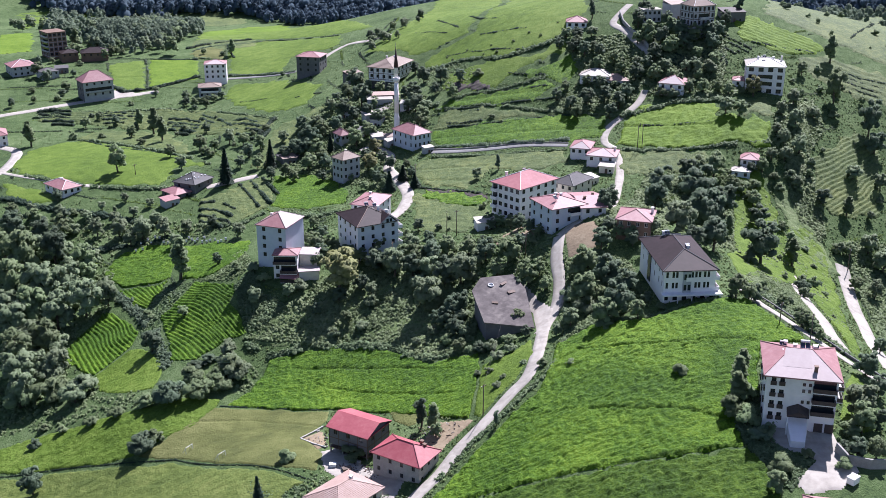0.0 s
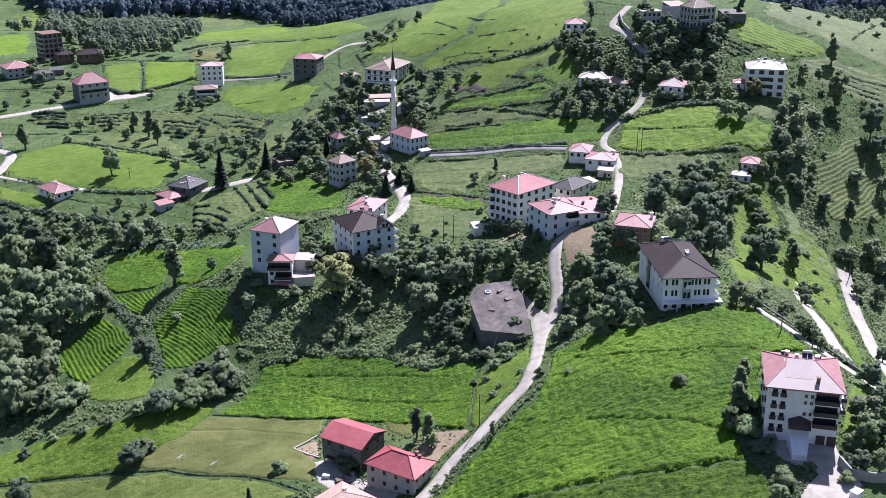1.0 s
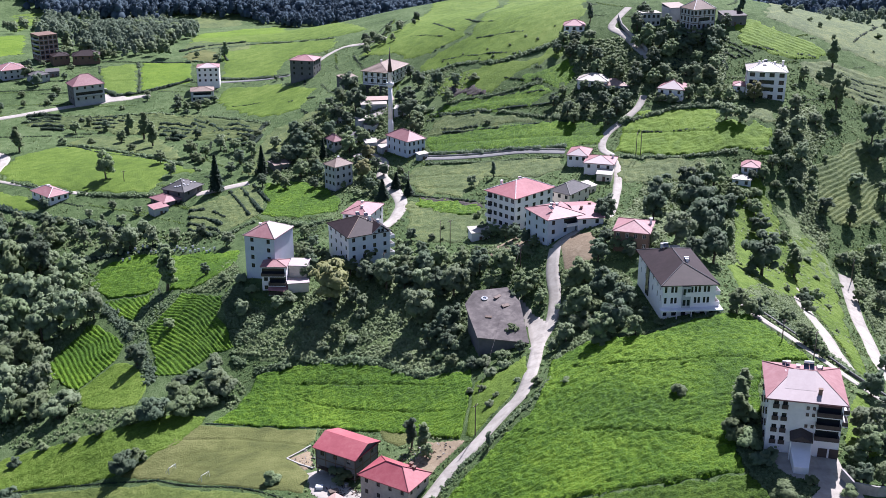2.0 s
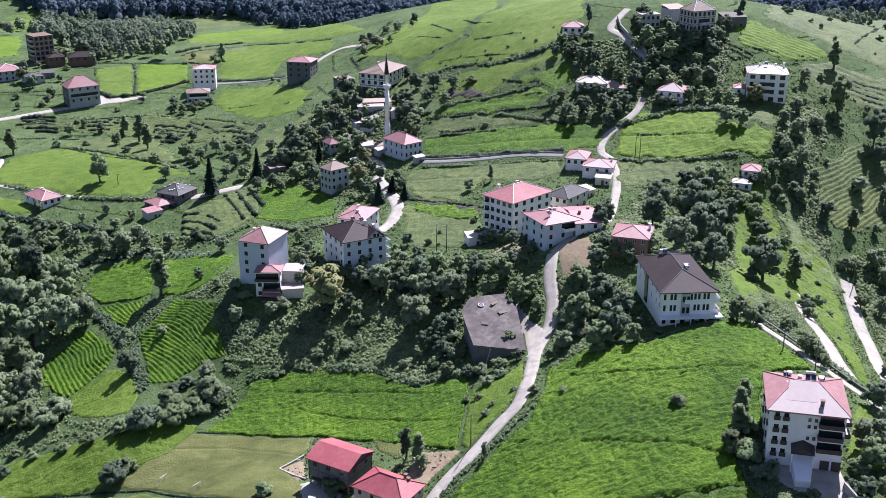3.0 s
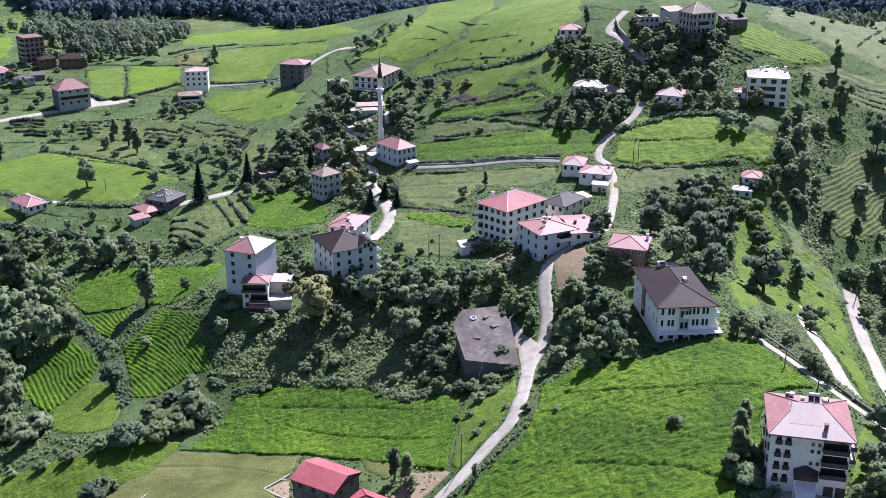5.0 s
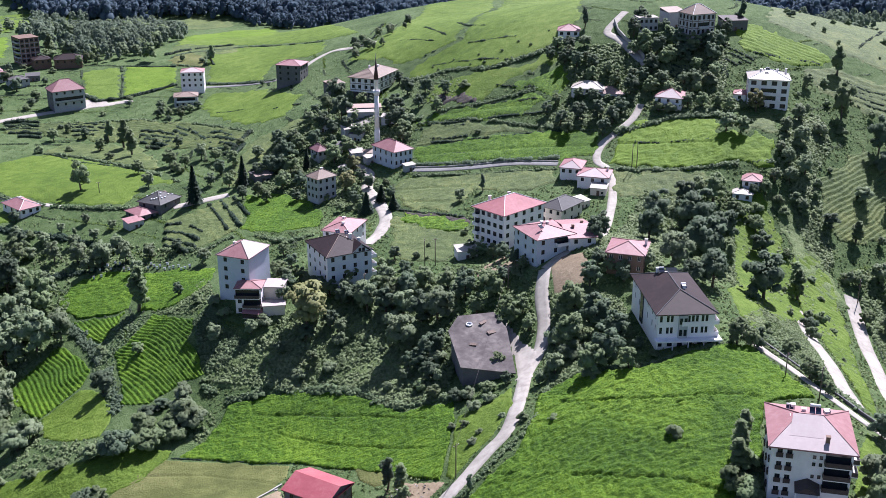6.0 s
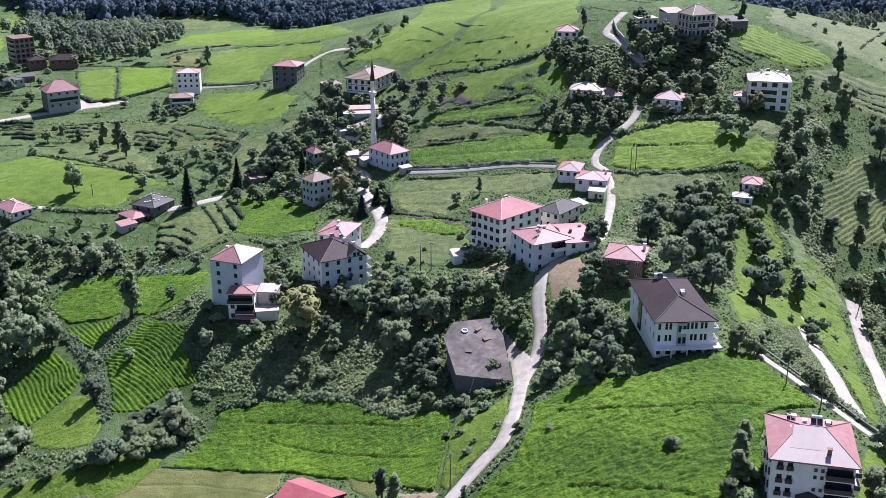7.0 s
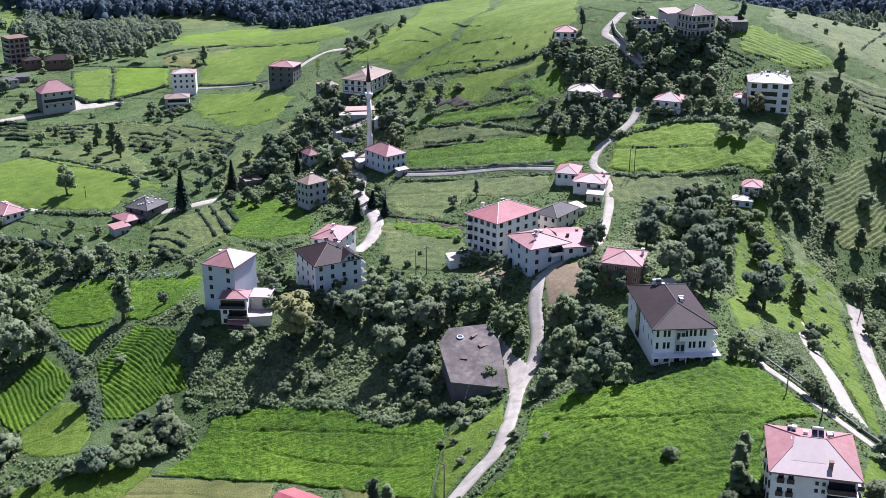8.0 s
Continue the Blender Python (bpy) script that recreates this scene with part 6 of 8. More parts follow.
wall_line('retaining wall beside the courtyard', [(81.8, 196.7), (82.9, 192.8), (87.2, 191.8), (90.6, 192.2)], 2.2, 0.4, 'stone')

# ---- hedges, trees, bushes and woods of the place ----
# Dark leaves along the gully stand in for shade of the big trees.
hedge('bushes in the gully between the tea plots, toned dark for tree shade', [(-125.6, 363.2), (-115.9, 354.4), (-105.4, 340.9), (-98.1, 329.4), (-93.5, 318.5), (-87.2, 306.4), (-83.8, 296.5)], 2.6, 1.6, 600, 97, 'leaf_dark')
hedge('dark hedge between two meadows', [(-136.8, 268.5), (-111.1, 262.2), (-93.2, 256.9), (-71.5, 251.8), (-55.3, 240.0), (-32.5, 225.9)], 0.25, 0.3, 900, 71, 'needle_and_shade')
hedge('narrow hedge above the mown meadow', [(-63.6, 274.7), (-49.0, 274.2), (-29.0, 268.4)], 0.3, 0.35, 400, 72, 'needle_and_shade')
hedge('dark hedge on the plateau', [(-158.9, 687.1), (-151.1, 701.6), (-126.6, 708.1), (-103.1, 699.3)], 1.5, 1.4, 260, 73, 'leaf_dark')
hedge('dark hedge on the plateau', [(-186.5, 611.3), (-178.4, 605.2), (-167.5, 608.8), (-157.4, 617.7), (-142.8, 629.5)], 1.4, 1.2, 360, 74, 'leaf_dark')
hedge('dark hedge on the plateau', [(-183.2, 666.8), (-174.5, 637.2), (-168.2, 608.8)], 1.0, 0.9, 160, 75, 'leaf_dark')
hedge('dark hedge on the plateau', [(-204.4, 658.2), (-193.8, 625.0), (-187.7, 605.2)], 1.0, 0.9, 160, 76, 'leaf_dark')
hedge('dark hedge along the plateau lane', [(-125.8, 627.3), (-108.6, 619.4), (-84.1, 607.0)], 1.4, 1.3, 300, 96, 'leaf_dark')
hedge('dark hedge below the lane', [(-4.5, 441.0), (19.8, 430.2), (35.6, 426.4), (50.0, 422.8)], 1.2, 1.4, 420, 77, 'leaf_dark')
hedge('bushy terrace edge on the hill', [(-3.6, 472.7), (16.2, 466.3), (42.0, 449.7), (68.3, 437.1)], 1.2, 1.2, 380, 78, 'scrub')
hedge('bushy terrace edge on the hill', [(-8.2, 477.3), (11.5, 476.8), (25.1, 472.8), (44.9, 472.9)], 1.4, 1.4, 380, 79, 'scrub')
hedge('bushy terrace edge on the hill', [(-11.1, 539.9), (4.3, 518.7), (24.9, 497.5), (44.0, 495.8), (55.8, 500.0)], 1.6, 1.6, 420, 80, 'scrub')
hedge('bushy terrace edge on the hill', [(66.4, 410.7), (79.9, 406.3), (100.8, 402.7), (124.5, 401.8)], 1.2, 1.3, 420, 81, 'scrub')
hedge('bushy terrace edge on the hill', [(72.7, 435.8), (78.2, 435.5), (96.4, 438.2), (110.1, 435.6), (125.2, 424.8)], 1.4, 1.8, 420, 82, 'scrub')
hedge('bushy terrace edge on the hill', [(-10.3, 433.8), (19.4, 420.3), (49.2, 414.4)], 1.0, 1.0, 340, 83, 'scrub')
hedge('hedge below the sunlit meadow', [(-185.1, 459.9), (-164.9, 446.2), (-143.5, 436.1), (-118.0, 431.6), (-104.5, 432.0)], 1.6, 1.6, 420, 84, 'scrub')
hedge('hedge on the tea terraces', [(-183.3, 521.3), (-160.4, 511.7), (-128.0, 481.4), (-101.6, 456.5)], 1.4, 1.5, 320, 85, 'scrub')
hedge('dark bushy strip above the meadow', [(-214.3, 556.1), (-193.9, 566.9), (-147.3, 573.5), (-112.5, 551.5), (-79.8, 509.6)], 1.4, 1.4, 520, 86, 'scrub')
hedge('hedge on the far plateau', [(-139.0, 699.5), (-115.3, 707.1), (-64.3, 673.6)], 1.2, 1.2, 240, 87, 'scrub')
hedge('hedge on the far plateau', [(-155.1, 669.0), (-132.4, 660.3), (-138.6, 697.3)], 1.2, 1.2, 200, 88, 'scrub')
hedge('hedge below the stepped tea slope', [(-94.2, 395.3), (-76.4, 391.6), (-72.6, 397.5), (-64.2, 401.0), (-47.5, 385.2), (-38.8, 388.2)], 1.4, 1.5, 380, 91, 'scrub')
hedge('weeds along the tea field edge', [(-1.1, 218.8), (6.3, 228.9), (13.4, 235.4), (20.0, 242.2), (26.0, 247.4), (29.5, 254.0), (33.0, 266.5)], 1.2, 0.8, 520, 92, 'scrub')
hedge('weeds along the tea field edge', [(33.3, 269.4), (41.9, 265.9), (55.5, 259.5), (68.1, 263.6), (78.1, 267.8)], 1.0, 0.8, 360, 93, 'scrub')
hedge('shrubs along the footpath wall', [(87.1, 274.9), (90.7, 263.4), (94.7, 252.2), (100.1, 242.3)], 1.6, 1.4, 300, 94, 'scrub')
hedge('bushes at the edge of the woods', [(-59.5, 300.7), (-52.0, 296.2), (-38.5, 299.2), (-17.5, 293.5), (-3.9, 280.1), (10.0, 278.1)], 1.6, 1.6, 700, 95, 'scrub')
# The near-black tone on these terrace edges stands in for shaded near sides.
hedge('dark edge of a tea terrace', [(-214.9, 565.0), (-207.9, 568.4), (-198.9, 568.3)], 0.7, 1.6, 126, 200, 'needle_and_shade')
hedge('dark edge of a tea terrace', [(-212.6, 559.8), (-204.7, 563.2), (-196.9, 562.0)], 0.7, 1.6, 124, 201, 'needle_and_shade')
hedge('dark edge of a tea terrace', [(-210.5, 555.4), (-203.0, 557.8), (-195.3, 556.6)], 0.7, 1.6, 120, 202, 'needle_and_shade')
hedge('dark edge of a tea terrace', [(-207.3, 551.1), (-199.9, 552.6), (-192.1, 551.2)], 0.7, 1.6, 118, 203, 'needle_and_shade')
hedge('dark edge of a tea terrace', [(-203.5, 545.9), (-196.7, 547.2), (-190.4, 545.7)], 0.7, 1.6, 106, 204, 'needle_and_shade')
hedge('dark edge of a tea terrace', [(-182.9, 565.1), (-174.6, 567.6), (-165.2, 566.0)], 0.7, 1.6, 136, 205, 'needle_and_shade')
hedge('dark edge of a tea terrace', [(-180.7, 560.6), (-172.4, 562.9), (-163.9, 561.1)], 0.7, 1.6, 130, 206, 'needle_and_shade')
hedge('dark edge of a tea terrace', [(-177.9, 555.0), (-171.8, 557.1), (-165.6, 556.2)], 0.7, 1.6, 102, 207, 'needle_and_shade')
hedge('dark edge of a tea terrace', [(-175.1, 549.2), (-169.9, 550.3), (-165.4, 550.2)], 0.7, 1.6, 82, 208, 'needle_and_shade')
hedge('dark edge of a tea terrace', [(-142.6, 553.1), (-132.6, 548.3), (-123.2, 538.7)], 0.7, 1.6, 176, 209, 'needle_and_shade')
hedge('dark edge of a tea terrace', [(-141.6, 546.3), (-132.3, 540.4), (-121.5, 530.7)], 0.7, 1.6, 182, 210, 'needle_and_shade')
hedge('dark edge of a tea terrace', [(-139.2, 538.9), (-130.5, 532.6), (-121.4, 523.7)], 0.7, 1.6, 170, 211, 'needle_and_shade')
hedge('dark edge of a tea terrace', [(-137.4, 531.4), (-128.7, 524.7), (-121.3, 516.6)], 0.7, 1.6, 160, 212, 'needle_and_shade')
hedge('dark edge of a tea terrace', [(-134.9, 523.2), (-128.8, 518.8), (-124.3, 513.8)], 0.7, 1.6, 110, 213, 'needle_and_shade')
hedge('dark edge of a tea terrace', [(-124.8, 546.5), (-114.2, 530.1), (-107.6, 518.2)], 0.7, 1.6, 232, 214, 'needle_and_shade')
hedge('dark edge of a tea terrace', [(-125.0, 554.3), (-112.1, 534.2), (-102.9, 515.6)], 0.7, 1.6, 304, 215, 'needle_and_shade')
hedge('dark edge of a tea terrace', [(-103.6, 527.0), (-97.3, 523.6), (-89.8, 512.1)], 0.7, 1.6, 152, 216, 'needle_and_shade')
hedge('dark edge of a tea terrace', [(-102.0, 518.0), (-93.9, 511.4), (-86.3, 502.2)], 0.7, 1.6, 162, 217, 'needle_and_shade')
hedge('dark edge of a tea terrace', [(-98.6, 507.2), (-92.4, 502.8), (-85.9, 496.1)], 0.7, 1.6, 128, 218, 'needle_and_shade')
hedge('dark edge of a tea terrace', [(-97.7, 498.8), (-93.9, 495.7), (-89.3, 492.2)], 0.7, 1.6, 88, 219, 'needle_and_shade')
hedge('dark edge of a tea terrace', [(-94.2, 489.8), (-89.8, 486.8), (-86.9, 485.5)], 0.7, 1.6, 74, 220, 'needle_and_shade')
hedge('dark edge of a tea terrace', [(-85.8, 486.5), (-83.7, 498.8), (-81.3, 510.8)], 0.7, 1.6, 178, 221, 'needle_and_shade')
hedge('dark edge of a tea terrace', [(-83.4, 483.1), (-81.0, 495.6), (-79.9, 506.2)], 0.7, 1.6, 168, 222, 'needle_and_shade')
hedge('dark stepped bank of a tea terrace', [(-97.6, 414.8), (-92.1, 415.7), (-87.0, 412.3), (-82.2, 407.1)], 0.4, 1.5, 170, 223, 'needle_and_shade')
hedge('dark stepped bank of a tea terrace', [(-97.0, 409.8), (-90.6, 408.0), (-85.9, 404.4), (-82.0, 399.9)], 0.4, 1.5, 170, 224, 'needle_and_shade')
hedge('dark stepped bank of a tea terrace', [(-95.9, 404.4), (-89.7, 401.1), (-85.3, 397.5), (-82.2, 393.6)], 0.4, 1.5, 170, 225, 'needle_and_shade')
hedge('dark stepped bank of a tea terrace', [(-94.3, 398.9), (-89.3, 395.8), (-84.1, 391.1)], 0.4, 1.5, 170, 226, 'needle_and_shade')
hedge('dark stepped bank of a tea terrace', [(-84.4, 431.1), (-78.9, 420.5), (-72.4, 405.9)], 0.4, 1.5, 130, 227, 'needle_and_shade')
hedge('dark stepped bank of a tea terrace', [(-80.2, 433.9), (-74.6, 422.3), (-68.3, 408.2)], 0.4, 1.5, 130, 228, 'needle_and_shade')
hedge('dark stepped bank of a tea terrace', [(-75.3, 435.8), (-71.1, 426.8), (-66.3, 417.4)], 0.4, 1.5, 130, 229, 'needle_and_shade')
hedge('dark edge between two tea strips', [(-1.2, 456.9), (14.1, 451.6), (30.1, 447.0), (52.6, 442.5)], 0.5, 0.9, 260, 320, 'needle_and_shade')
hedge('dark edge between two tea strips', [(0.4, 469.9), (19.0, 463.8), (37.7, 459.2), (53.7, 455.7)], 0.5, 0.9, 260, 321, 'needle_and_shade')
hedge('dark hedge along a plateau field', [(-194.8, 621.1), (-186.6, 608.9), (-179.9, 601.9), (-171.3, 605.3), (-163.1, 610.6), (-153.8, 619.1), (-142.9, 628.9)], 0.7, 1.7, 700, 300, 'needle_and_shade')
hedge('dark hedge along a plateau field', [(-164.5, 697.7), (-157.4, 706.5), (-146.5, 716.2), (-126.3, 717.8)], 0.7, 1.5, 420, 302, 'needle_and_shade')
hedge('dark hedge along a plateau field', [(-176.7, 666.7), (-165.9, 664.8), (-150.2, 664.5)], 0.7, 1.0, 220, 303, 'needle_and_shade')
hedge('dark hedge along a plateau field', [(-139.5, 703.2), (-133.2, 678.9), (-128.1, 662.7)], 0.7, 1.3, 140, 304, 'needle_and_shade')
hedge('dark hedge along a plateau field', [(-126.0, 626.8), (-117.2, 623.2), (-89.2, 610.6)], 0.7, 1.2, 300, 305, 'needle_and_shade')
hedge('grassy terrace edge on the hillside', [(-3.0, 614.1), (1.7, 593.1), (8.2, 570.7)], 0.7, 0.9, 144, 230, 'needle_and_shade')
hedge('grassy terrace edge on the hillside', [(-15.1, 591.6), (-7.3, 582.8), (1.7, 569.4)], 0.7, 0.9, 93, 231, 'needle_and_shade')
hedge('grassy terrace edge on the hillside', [(-2.7, 555.2), (0.2, 555.9), (3.7, 555.1)], 0.7, 0.9, 29, 232, 'needle_and_shade')
hedge('grassy terrace edge on the hillside', [(1.6, 539.7), (17.6, 514.1), (35.2, 499.3)], 0.7, 0.9, 169, 233, 'needle_and_shade')
hedge('grassy terrace edge on the hillside', [(29.3, 483.3), (36.6, 478.3), (45.0, 474.8)], 0.7, 0.9, 63, 234, 'needle_and_shade')
hedge('grassy terrace edge on the hillside', [(26.3, 472.2), (36.0, 468.4), (45.6, 466.6)], 0.7, 0.9, 70, 235, 'needle_and_shade')
hedge('grassy terrace edge on the hillside', [(-7.3, 469.7), (3.9, 466.7), (16.1, 462.0)], 0.7, 0.9, 84, 236, 'needle_and_shade')
hedge('grassy terrace edge on the hillside', [(-8.4, 463.3), (8.7, 456.0), (17.1, 453.5)], 0.7, 0.9, 92, 237, 'needle_and_shade')
hedge('grassy terrace edge on the hillside', [(18.4, 541.8), (26.3, 530.6), (39.1, 519.6)], 0.7, 0.9, 101, 238, 'needle_and_shade')
hedge('grassy terrace edge on the hillside', [(14.0, 595.0), (19.4, 573.8), (27.5, 558.9)], 0.7, 0.9, 126, 239, 'needle_and_shade')
hedge('grassy terrace edge on the hillside', [(74.4, 428.4), (83.0, 425.4), (93.6, 422.2), (106.1, 418.6)], 0.7, 0.9, 109, 240, 'needle_and_shade')
hedge('grassy terrace edge on the hillside', [(-108.0, 568.0), (-99.5, 562.8), (-91.6, 560.3)], 0.7, 0.9, 64, 241, 'needle_and_shade')
hedge('grassy terrace edge on the hillside', [(-74.8, 541.9), (-66.7, 539.3), (-60.6, 536.5)], 0.7, 0.9, 55, 242, 'needle_and_shade')
hedge('grassy terrace edge on the hillside', [(-177.2, 666.6), (-168.1, 664.9), (-152.4, 664.7)], 0.7, 0.9, 84, 243, 'needle_and_shade')
hedge('grassy terrace edge on the hillside', [(-12.3, 401.4), (-3.0, 394.0), (7.6, 387.4), (17.5, 381.7)], 0.7, 0.9, 117, 244, 'needle_and_shade')
hedge('grassy terrace edge on the hillside', [(-172.8, 516.1), (-157.3, 501.3), (-137.3, 487.0), (-115.0, 469.9)], 0.7, 0.9, 232, 245, 'needle_and_shade')
hedge('grassy terrace edge on the hillside', [(135.7, 479.3), (147.5, 476.4), (162.3, 475.3)], 0.7, 0.9, 90, 246, 'needle_and_shade')
hedge('grassy terrace edge on the hillside', [(123.1, 484.5), (128.4, 480.1), (135.5, 472.7)], 0.7, 0.9, 61, 247, 'needle_and_shade')
hedge('grassy terrace edge on the hillside', [(123.1, 480.9), (127.7, 476.6), (132.6, 470.8)], 0.7, 0.9, 51, 248, 'needle_and_shade')
hedge('grassy terrace edge on the hillside', [(122.9, 477.4), (125.9, 474.0), (128.9, 471.1)], 0.7, 0.9, 36, 249, 'needle_and_shade')
hedge('grassy terrace edge on the hillside', [(122.7, 474.0), (125.3, 471.5), (127.3, 469.4)], 0.7, 0.9, 29, 250, 'needle_and_shade')
hedge('grassy terrace edge on the hillside', [(171.3, 463.3), (177.8, 460.3), (189.6, 459.9)], 0.7, 0.9, 66, 251, 'needle_and_shade')
hedge('grassy terrace edge on the hillside', [(170.8, 459.9), (176.7, 456.8), (188.4, 456.3)], 0.7, 0.9, 65, 252, 'needle_and_shade')
hedge('grassy terrace edge on the hillside', [(170.2, 456.2), (175.7, 453.4), (185.1, 452.2)], 0.7, 0.9, 57, 253, 'needle_and_shade')
hedge('grassy terrace edge on the hillside', [(169.6, 452.6), (175.9, 450.0), (182.7, 448.6)], 0.7, 0.9, 51, 254, 'needle_and_shade')
hedge('grassy terrace edge on the hillside', [(169.7, 449.6), (172.9, 448.2), (176.1, 446.8)], 0.7, 0.9, 30, 255, 'needle_and_shade')
hedge('grassy terrace edge on the hillside', [(183.5, 494.2), (199.2, 520.2), (211.2, 541.2), (291.9, 722.4)], 0.7, 0.9, 768, 256, 'needle_and_shade')
hedge('dark overgrown ditch', [(-186.6, 435.4), (-174.9, 429.5), (-168.0, 423.3), (-152.1, 417.3), (-131.6, 409.8), (-121.1, 403.9)], 1.8, 1.6, 376, 257, 'needle_and_shade')
hedge('dark overgrown ditch', [(-143.0, 383.2), (-131.7, 385.2), (-119.1, 386.9), (-104.5, 390.0)], 1.8, 1.6, 205, 258, 'needle_and_shade')
hedge('dark overgrown ditch', [(-173.2, 417.8), (-168.5, 414.3), (-163.5, 410.9)], 1.8, 1.6, 69, 259, 'needle_and_shade')
grove("B -70.4 295.5 2.6 4.5  B -73.7 293.1 2.2 5.0  G -64.2 292.4 6.5 7.5  G -60.0 287.2 6.0 7.0  S -65.0 282.4 5.0 6.0  L -64.6 294.9 7.5 6.5  M -84.5 323.4 4.0 4.4  D -78.9 353.9 5.0 4.0")
grove("D -43.2 531.2 11.0 9.0  M -45.0 512.5 8.0 7.0  D -45.8 490.8 9.0 7.5  D -35.0 484.9 7.0 6.0  M -30.7 477.3 6.0 5.0  D -48.5 477.8 8.0 7.0  M -54.5 474.8 8.0 7.0  D -57.5 467.7 9.0 7.5  D -60.0 457.1 8.0 7.0  M -31.8 495.3 5.0 5.0  D -13.4 488.2 9.0 8.0  M -9.2 466.1 8.0 8.0  D -15.7 479.2 6.0 6.0  L -8.1 474.6 6.0 7.0  D -32.0 438.4 7.0 6.0  Y -28.9 445.6 8.0 7.0  M -51.5 445.7 7.0 6.0  D -57.0 441.5 7.0 6.0  D -64.6 485.2 8.0 7.0  M -34.0 468.8 6.0 5.0  D -37.3 462.5 6.0 5.0  D -24.8 435.0 6.0 5.0  M -17.1 418.7 5.0 4.5  D -12.5 413.1 5.0 4.0")
grove("M -34.4 337.5 5.0 5.0  D -31.1 335.0 6.0 6.0  M -27.4 333.3 5.5 6.0  L -22.3 332.2 7.0 6.0  D -18.7 330.8 6.0 6.0  M -13.4 333.4 6.0 6.0  D -10.9 336.9 6.0 6.0  M -37.8 343.3 5.0 5.0  M -45.9 349.5 5.0 5.0  L -41.5 340.9 6.0 5.0  D -42.2 356.9 5.0 5.0  M -47.0 372.2 5.0 5.0  G -62.6 331.8 3.0 4.0  S -57.8 324.7 3.0 4.0  L -48.9 317.3 5.0 5.0  G -45.8 319.7 4.0 5.0  M 22.8 345.4 5.0 5.0  D 25.2 338.7 6.0 6.0  M 19.4 351.2 5.0 5.0  D 28.2 331.0 5.0 5.0  L 15.8 354.6 5.0 5.0  M 30.3 324.2 4.0 4.0  D 50.5 312.9 5.0 5.0  M 52.7 308.2 5.0 5.0  M 56.4 305.9 5.0 5.0  L 63.6 310.1 6.0 6.0  D 51.2 328.1 8.0 6.0  T 67.1 219.0 9.0 4.0  T 65.2 214.6 8.0 4.0  T 69.1 224.8 7.0 3.5  S 63.6 210.4 5.0 5.0  G 71.5 206.5 2.6 3.2  L 90.8 209.1 9.0 8.0  M 86.7 202.2 4.0 5.0")
grove("M -41.6 531.1 7.0 6.0  L -36.8 524.4 6.0 6.0  M -30.4 516.6 6.0 6.0  D -24.7 508.1 5.0 6.0  M -46.0 543.7 7.0 6.0  D -17.6 492.0 7.0 6.0  L -13.5 483.8 7.0 6.0  D -48.0 523.4 7.0 6.0")
grove("S 90.9 445.2 4 5  G 95.1 443.0 4 5  M 99.3 444.5 5 5  M 61.3 460.5 5 5  D 66.8 456.8 6 6  M 72.7 456.3 3.0 3.8  D 77.0 453.2 3.6 4.5  D 60.8 493.3 6 7  M 56.1 496.9 5 6  L 67.1 493.8 5 6  M -235.3 626.4 9 8  D -226.9 615.7 8 7  M -211.3 601.8 6 6  D -128.4 581.0 4 5  M -141.0 589.8 5 5  D -121.4 584.9 4 5")
grove("Y -32.8 318.9 15.6 13.6  L -5.1 304.5 12.2 10.6  L 5.6 313.3 11.3 9.8  D 4.8 300.0 7.8 6.8  L -15.4 324.2 10.4 9.0  M -8.0 326.3 9.2 8.0  D -3.6 327.5 9.2 8.0  D 0.7 314.0 10.1 8.8  L -59.2 315.8 6.2 5.3  M 20.4 315.8 9.1 7.9  M 16.7 311.0 6.8 5.9  M 25.7 303.3 7.8 6.8  D 22.2 300.5 5.8 5.1  M 29.2 305.1 5.9 5.1  D 20.4 298.5 4.7 4.0  L -10.1 336.4 7.7 6.7")
grove("M -21.8 339.2 7.4 6.4  M 8.3 326.9 7.5 6.5  D 13.6 321.1 8.2 7.1  M 1.1 331.8 7.6 6.6  L 10.9 319.7 6.1 5.3")
grove("M 42.2 295.2 10.6 9.2  D 46.6 285.9 11.0 9.6  M 39.8 281.4 10.9 9.5  D 46.3 267.6 10.4 9.1  M 42.8 263.6 8.6 7.5  D 50.7 276.7 8.9 7.8  L 34.9 271.0 6.4 5.6  M 51.2 260.8 5.8 5.0  D 47.4 304.9 7.8 6.8  D 54.7 344.5 8.6 7.5  M 39.2 297.5 7.6 6.7")
grove("D 76.6 365.5 12.8 11.1  D 71.2 346.9 10.9 9.5  L 71.4 312.5 12.2 10.6  D 89.1 359.3 17.1 14.9  D 85.1 329.4 16.6 14.4  D 81.7 307.3 11.7 10.2  D 97.5 360.0 12.7 11.0  M 99.9 384.8 10.5 9.1  M 95.3 386.9 8.2 7.1  D 88.8 380.8 10.4 9.1  D 100.1 319.1 15.4 13.4  D 110.5 358.6 9.1 7.9  M 111.5 370.6 7.0 6.1  T 115.9 335.7 10.3 4.5  M 78.1 266.4 6.9 6.0  M 81.1 265.6 5.2 4.5")
grove("D 85.7 365.3 11.4 9.9  T 94.2 337.7 8.6 3.7  D 74.4 301.3 8.4 7.3  T 117.4 343.6 9.6 4.2  M 91.6 253.0 5.6 4.9  M 93.9 250.9 4.3 3.7  M 90.5 266.3 4.5 3.9  M 93.9 246.3 3.6 3.1")
